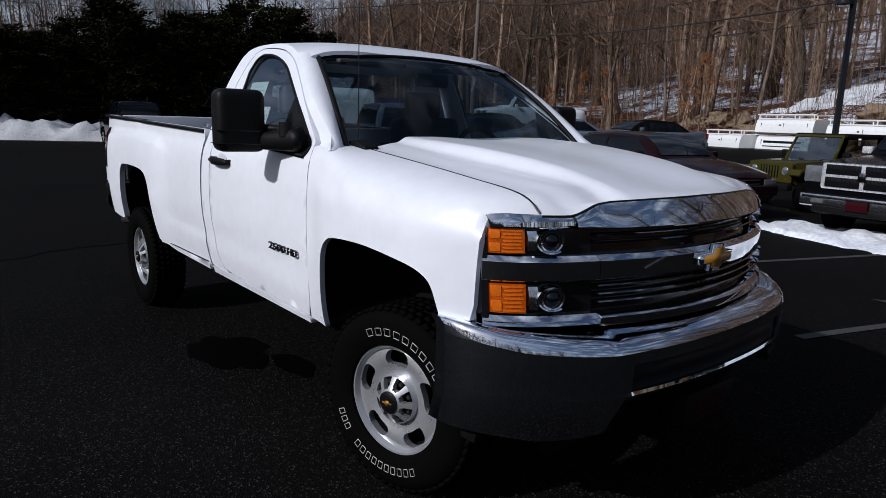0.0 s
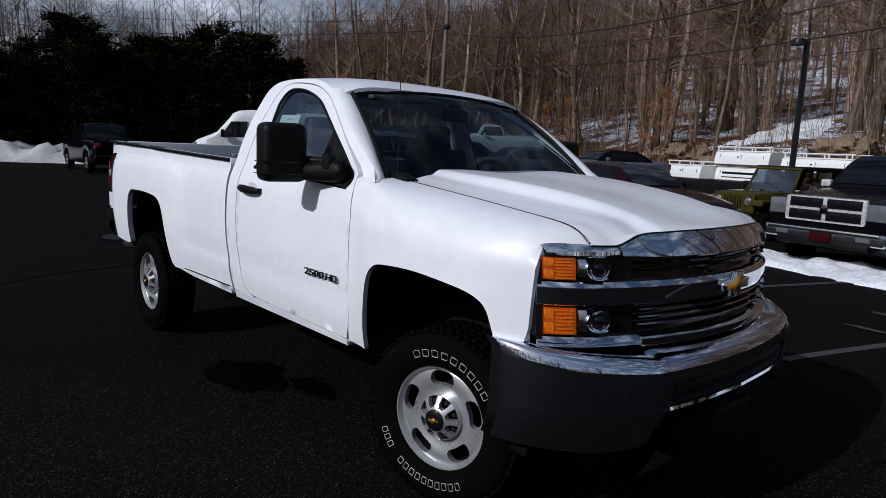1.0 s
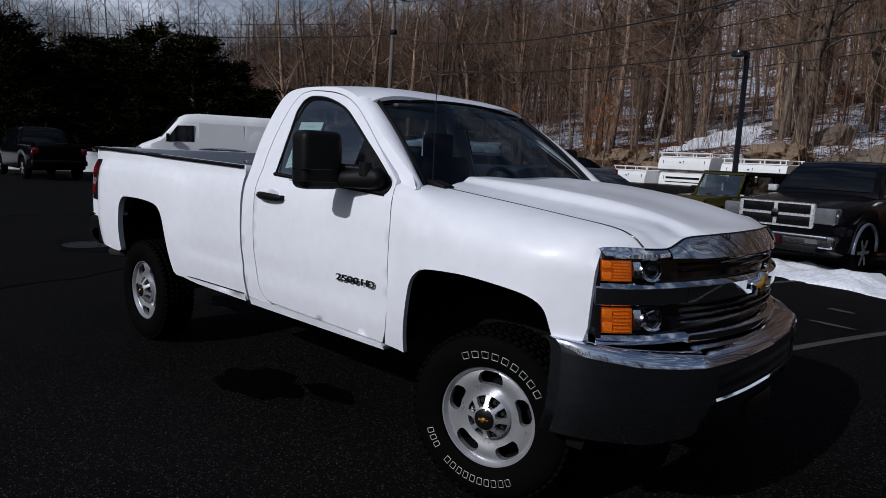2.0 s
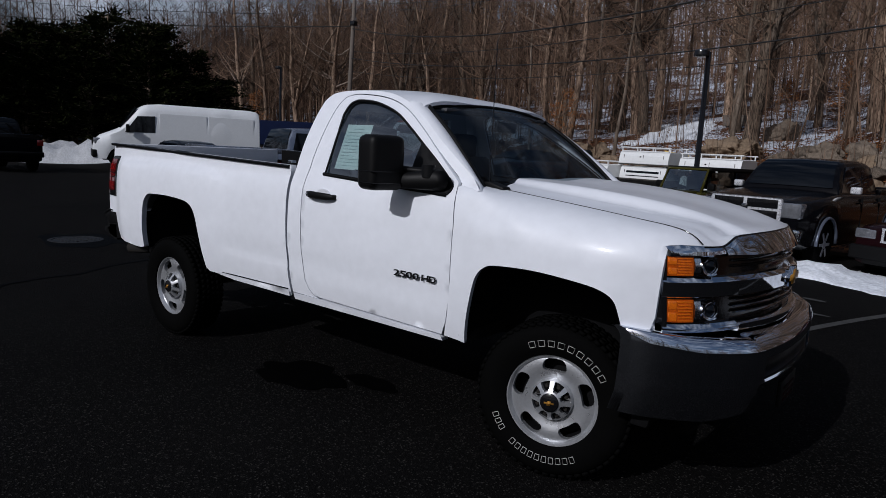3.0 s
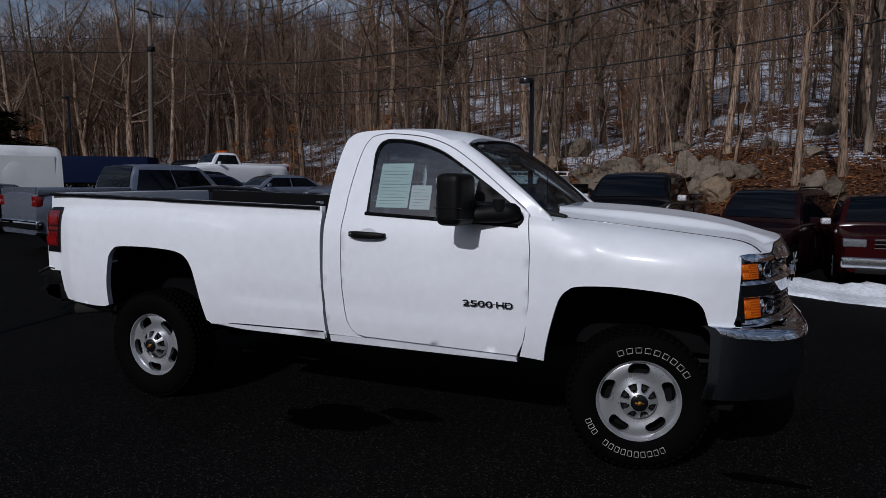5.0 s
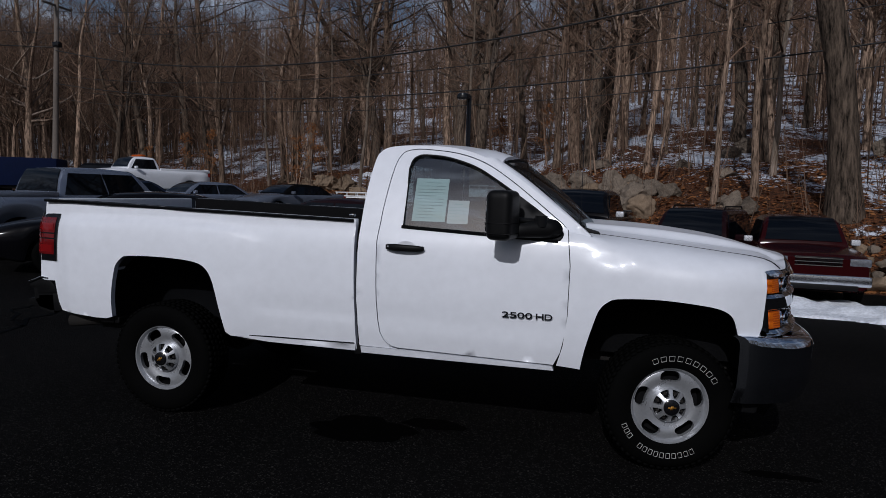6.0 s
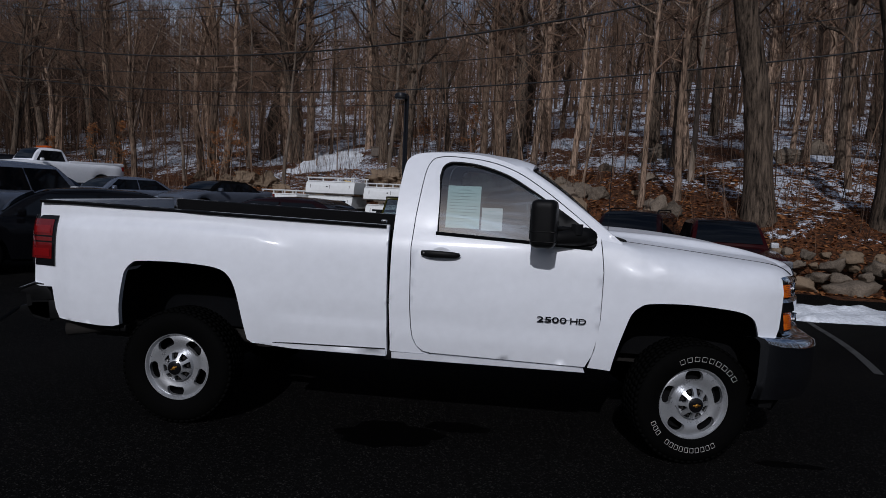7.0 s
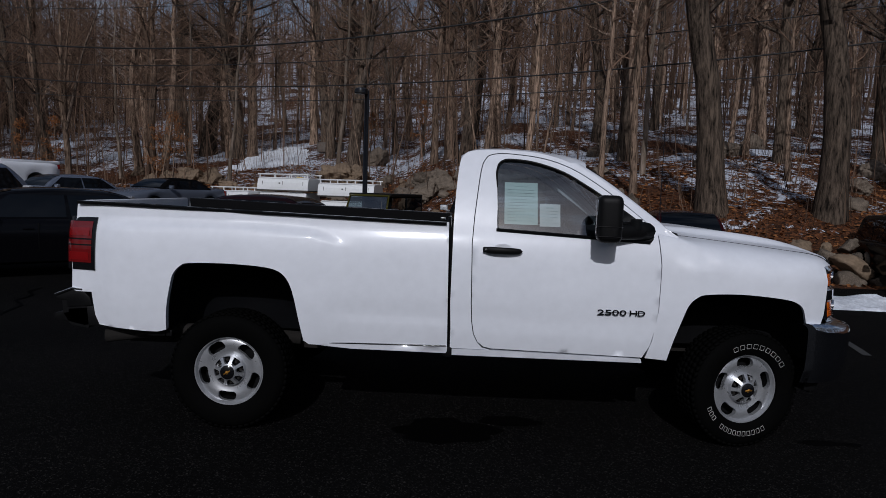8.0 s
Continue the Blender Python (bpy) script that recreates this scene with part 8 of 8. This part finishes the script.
# ---- far woods: uncountable thin trunks and twigs as one stuff
def far_woods(name, count, spot, seed, label, tall=(11, 21), girth=(0.05, 0.24), limbs=11, low=0.3, twigs=None):
    r = random.Random(seed)
    verts, faces = [], []

    def stick(p, q, ra, rb):
        d = (q - p).normalized()
        u = d.cross(Vector((0.3, 0.2, 0.93))).normalized()
        v = d.cross(u)
        base = len(verts)
        for c, rad in ((p, ra), (q, rb)):
            for k in range(3):
                a = 2.094 * k
                verts.append(c + rad * (math.cos(a) * u + math.sin(a) * v))
        for k in range(3):
            j = (k + 1) % 3
            faces.append((base + k, base + j, base + 3 + j, base + 3 + k))
    for _ in range(count):
        x, y = spot(r)
        z = ground_z(x, y) - 0.3
        h = r.uniform(*tall)
        rad = r.uniform(*girth)
        top = Vector((x + r.gauss(0, 0.05) * h, y - (0.035 + r.gauss(0, 0.04)) * h, z + h))
        p = Vector((x, y, z))
        midp = p.lerp(top, 0.5) + Vector((r.gauss(0, 0.22), r.gauss(0, 0.22), 0))
        stick(p, midp, rad, rad * 0.75)
        stick(midp, top, rad * 0.75, rad * 0.15)
        for _ in range(limbs):
            t = r.uniform(low, 0.98)
            q = p.lerp(top, t)
            a = r.uniform(0, 6.28)
            e = q + Vector((math.cos(a), math.sin(a), r.uniform(0.4, 1.4))) * r.uniform(0.8, 2.4)
            stick(q, e, rad * 0.28, 0.012)
            for _ in range(3):
                g = q.lerp(e, r.uniform(0.3, 0.9))
                b = r.uniform(0, 6.28)
                stick(g, g + Vector((math.cos(b), math.sin(b), r.uniform(0.2, 1.3))) * r.uniform(0.4, 1.3), rad * 0.12, 0.008)
    me = bpy.data.meshes.new(name)
    me.from_pydata(verts, [], faces)
    me.materials.append(twigs or TWIG)
    return tagged(new(name, me), label, "woods", kind="stuff")


def hillside(r):
    x = r.uniform(-150, 95)
    return x, foot(x) + 42 + 83 * r.random() ** 0.9


def across_the_road(r):
    a = r.uniform(math.pi * 0.98, math.pi * 2.12)
    d = r.uniform(52, 80)
    return d * math.cos(a) * 1.1, d * math.sin(a)


far_woods("far_woods", 1550, hillside, 3, "grey-brown bare woods climbing the distant hillside")
def understorey(r):
    x = r.uniform(-75, 40)
    return x, foot(x) + 5 + 42 * r.random()


far_woods("young_trees", 520, understorey, 5, "many thin young trees among the trunks on the slope", (4, 13), (0.02, 0.055), 13, 0.15)
def beyond_the_van(r):
    if r.random() < 0.32:
        return r.uniform(-120, -68), r.uniform(6, 50)
    return r.uniform(-110, -46), r.uniform(46, 92)


# dense wood, its inner shade carried by the darker twig colour
far_woods("far_woods", 1250, beyond_the_van, 23, "bare brown woods beyond the end of the lot", (12, 20), (0.03, 0.12), 16, 0.15, SHADED_TWIG)


def behind_the_shop(r):
    return r.uniform(-112, -68), r.uniform(-45, 80)


far_woods("far_woods", 650, behind_the_shop, 17, "bare grey trees beyond the low shop building", (9, 17), (0.05, 0.16), 12, 0.25, SHADED_TWIG)
far_woods("far_woods", 750, across_the_road, 9, "bare woods on the far side of the lot")


def brush(count, seed):
    r = random.Random(seed)
    bm_v, bm_f = [], []
    for _ in range(count):
        x = r.uniform(-62, 30)
        y = foot(x) + 0.6 + r.random() ** 1.2 * 40
        z = ground_z(x, y) - 0.05
        for _ in range(r.randint(1, 4)):
            h = r.uniform(0.5, 3.4)
            d = Vector((r.uniform(-0.3, 0.3), r.uniform(-0.3, 0.3), 1)) * h
            u = Vector((r.uniform(-1, 1), r.uniform(-1, 1), 0)).normalized()
            w = r.uniform(0.006, 0.016)
            p = Vector((x + r.uniform(-0.2, 0.2), y + r.uniform(-0.2, 0.2), z))
            b = len(bm_v)
            v = u.cross(Vector((0, 0, 1)))
            for c, s in ((p, w), (p + d, w * 0.2)):
                bm_v.extend((c + u * s, c - u * s * 0.5 + v * s * 0.8, c - u * s * 0.5 - v * s * 0.8))
            bm_f.extend(((b, b + 1, b + 4, b + 3), (b + 1, b + 2, b + 5, b + 4), (b + 2, b, b + 3, b + 5)))
    me = bpy.data.meshes.new("brush")
    me.from_pydata(bm_v, [], bm_f)
    me.materials.append(TWIG)
    return tagged(new("brush", me), "thin bare brush stems on the leafy slope", "brush", kind="stuff")


brush(1700, 12)


def leaf_litter(count, seed):
    """Single dry leaves and sticks lying on the slope's foot."""
    r = random.Random(seed)
    vs, fs = [], []
    for _ in range(count):
        x = r.uniform(-24, 16)
        y = foot(x) - 0.6 + r.random() ** 1.5 * 16
        z = ground_z(x, y) + 0.02
        a, s = r.uniform(0, 6.28), r.uniform(0.05, 0.11)
        u = Vector((math.cos(a), math.sin(a), r.uniform(-0.3, 0.5))) * s
        v = Vector((-math.sin(a), math.cos(a), r.uniform(-0.3, 0.5))) * s * 0.6
        p = Vector((x, y, z))
        b = len(vs)
        vs.extend((p - u, p - v * 0.9, p + u, p + v + Vector((0, 0, 0.02))))
        fs.append((b, b + 1, b + 2, b + 3))
    me = bpy.data.meshes.new("leaf_litter")
    me.from_pydata(vs, [], fs)
    me.materials.append(DRY_LEAF)
    return tagged(new("leaf_litter", me), "dry brown leaves scattered along the slope's foot", "leaves", kind="stuff")


leaf_litter(16000, 4)


# ---- beech saplings that kept their leaves
def leafy_sapling(x, y, h, seed):
    r = random.Random(seed)
    ob = thing("beech_sapling", "young beech keeping its dry orange leaves", "tree", "leafy saplings", Matrix.Translation((x, y, ground_z(x, y))))
    bm = bmesh.new()
    tube(bm, [(0, 0, -0.1), (0.1, 0.05, h * 0.5), (0.05, 0.1, h)], [0.05, 0.035, 0.01], 5, False)
    ends = []
    for _ in range(22):
        t = r.uniform(0.2, 0.98)
        a = r.uniform(0, 6.28)
        e = Vector((math.cos(a), math.sin(a), r.uniform(0.1, 0.6))) * h * 0.28 * (1.15 - t)
        p = Vector((0.08, 0.06, h * t))
        tube(bm, [p, p + e], [0.012, 0.004], 3, False)
        ends.append((p, e))
    part("trunk", bm, BARK, ob)
    vs, fs = [], []
    for p, e in ends:
        for _ in range(26):
            q = p + e * r.uniform(0.2, 1.05) + Vector((r.gauss(0, 0.10), r.gauss(0, 0.10), r.gauss(0, 0.10)))
            u = Vector((r.uniform(-1, 1), r.uniform(-1, 1), r.uniform(-1, 1))).normalized() * 0.06
            v = u.cross(Vector((r.uniform(-1, 1), r.uniform(-1, 1), r.uniform(-1, 1)))).normalized() * 0.035
            b = len(vs)
            vs.extend((q - u, q - v, q + u, q + v))
            fs.append((b, b + 1, b + 2, b + 3))
    me = bpy.data.meshes.new("leaves")
    me.from_pydata(vs, [], fs)
    me.materials.append(DRY_LEAF)
    lv = new("leaves", me)
    lv.parent = ob


for k, (x, y, h) in enumerate(((-19.5, 35.0, 5.0), (-21.0, 36.0, 4.2), (-27.5, 36.0, 4.5), (-4.5, 38.0, 4.0), (-31, 38, 4.5), (-33, 36.5, 3.6), (-8.6, 44, 4.0), (-45.0, 29.5, 5.0), (-43.5, 28.0, 4.2))):
    leafy_sapling(x, y, h, k)


# ---- evergreens at the far side of the lot
def evergreen_meshes(h, spread, seed):
    r = random.Random(seed)
    bm = bmesh.new()
    tube(bm, [(0, 0, -0.3), (0.05, 0, h * 0.5), (0, 0.05, h)], [0.22, 0.15, 0.02], 8, False)
    vs, fs = [], []
    z = 1.1
    while z < h:
        k = 1 - z / h
        reach = spread * (0.30 + 0.70 * k ** 0.75) * r.uniform(0.75, 1.1)
        for _ in range(9):
            a = r.uniform(0, 6.28)
            ln = reach * r.uniform(0.45, 1.2)
            tip = Vector((math.cos(a) * ln, math.sin(a) * ln, z + ln * r.uniform(-0.10, 0.35)))
            root = Vector((0, 0, z))
            tube(bm, [root, tip], [0.03, 0.008], 3, False)
            for _ in range(int(54 * (0.5 + ln / spread))):
                t = r.uniform(0.25, 1.04)
                q = root.lerp(tip, t) + Vector((r.gauss(0, 0.16), r.gauss(0, 0.16), r.gauss(0, 0.10)))
                d = ((tip - root).normalized() + Vector((r.uniform(-0.9, 0.9), r.uniform(-0.9, 0.9), r.uniform(-0.4, 0.8)))).normalized()
                u = d * r.uniform(0.16, 0.40)
                v = u.cross(Vector((r.uniform(-1, 1), r.uniform(-1, 1), r.uniform(-1, 1)))).normalized() * r.uniform(0.030, 0.062)
                b = len(vs)
                vs.extend((q, q + u * 0.5 - v, q + u, q + u * 0.5 + v))
                fs.append((b, b + 1, b + 2, b + 3))
        z += 0.30
    me = bpy.data.meshes.new("crown")
    me.from_pydata(vs, [], fs)
    me.materials.append(NEEDLES)
    return bm, me


EVER = []
for k, (h, spread) in enumerate(((7.6, 3.0), (6.6, 2.7), (7.0, 3.3))):
    ob = thing("pine_tree", "dense dark green pine behind the snow bank", "tree", "evergreens at the lot edge")
    t, c = evergreen_meshes(h, spread, 20 + k)
    part("trunk", t, BARK, ob)
    cr = new("crown", c)
    cr.parent = ob
    EVER.append(ob)
spots = [(-41, 2.2, 5.8), (-41, 4.7, 5.4), (-40.5, 7.4, 7.9), (-41.5, 8.9, 7.2), (-40, 10.8, 6.2), (-40, 12.8, 6.9), (-39.5, 15.2, 8.2), (-37.5, 16.6, 7.5), (-41, -0.6, 6.0), (-41, -3.6, 6.3), (-41, -7.2, 6.0), (-38.5, 13.6, 5.6), (-46, 14, 7.6), (-43, 3.4, 5.6), (-43, 6.2, 6.6), (-43, 10.0, 6.6), (-42, 14.2, 7.4), (-40.5, 17.4, 7.0), (-38.2, 17.4, 7.8), (-37.2, 19.2, 6.0), (-36.8, 20.7, 4.4), (-44, 0.8, 6.4), (-42.8, 12.2, 7.2), (-43.5, -2.4, 6.2)]
for k, (x, y, tall) in enumerate(spots):
    wide = 0.98 + 0.07 * (k % 3)
    m = Matrix.Translation((x, y, ground_z(x, y))) @ Matrix.Rotation(k * 1.9, 4, "Z") @ Matrix.Diagonal((wide, wide, tall / (7.6, 6.6, 7.0)[k % 3], 1))
    if k < 3:
        EVER[k].matrix_basis = m
    else:
        c = copy_thing(EVER[k % 3], m)
        c.matrix_basis = m
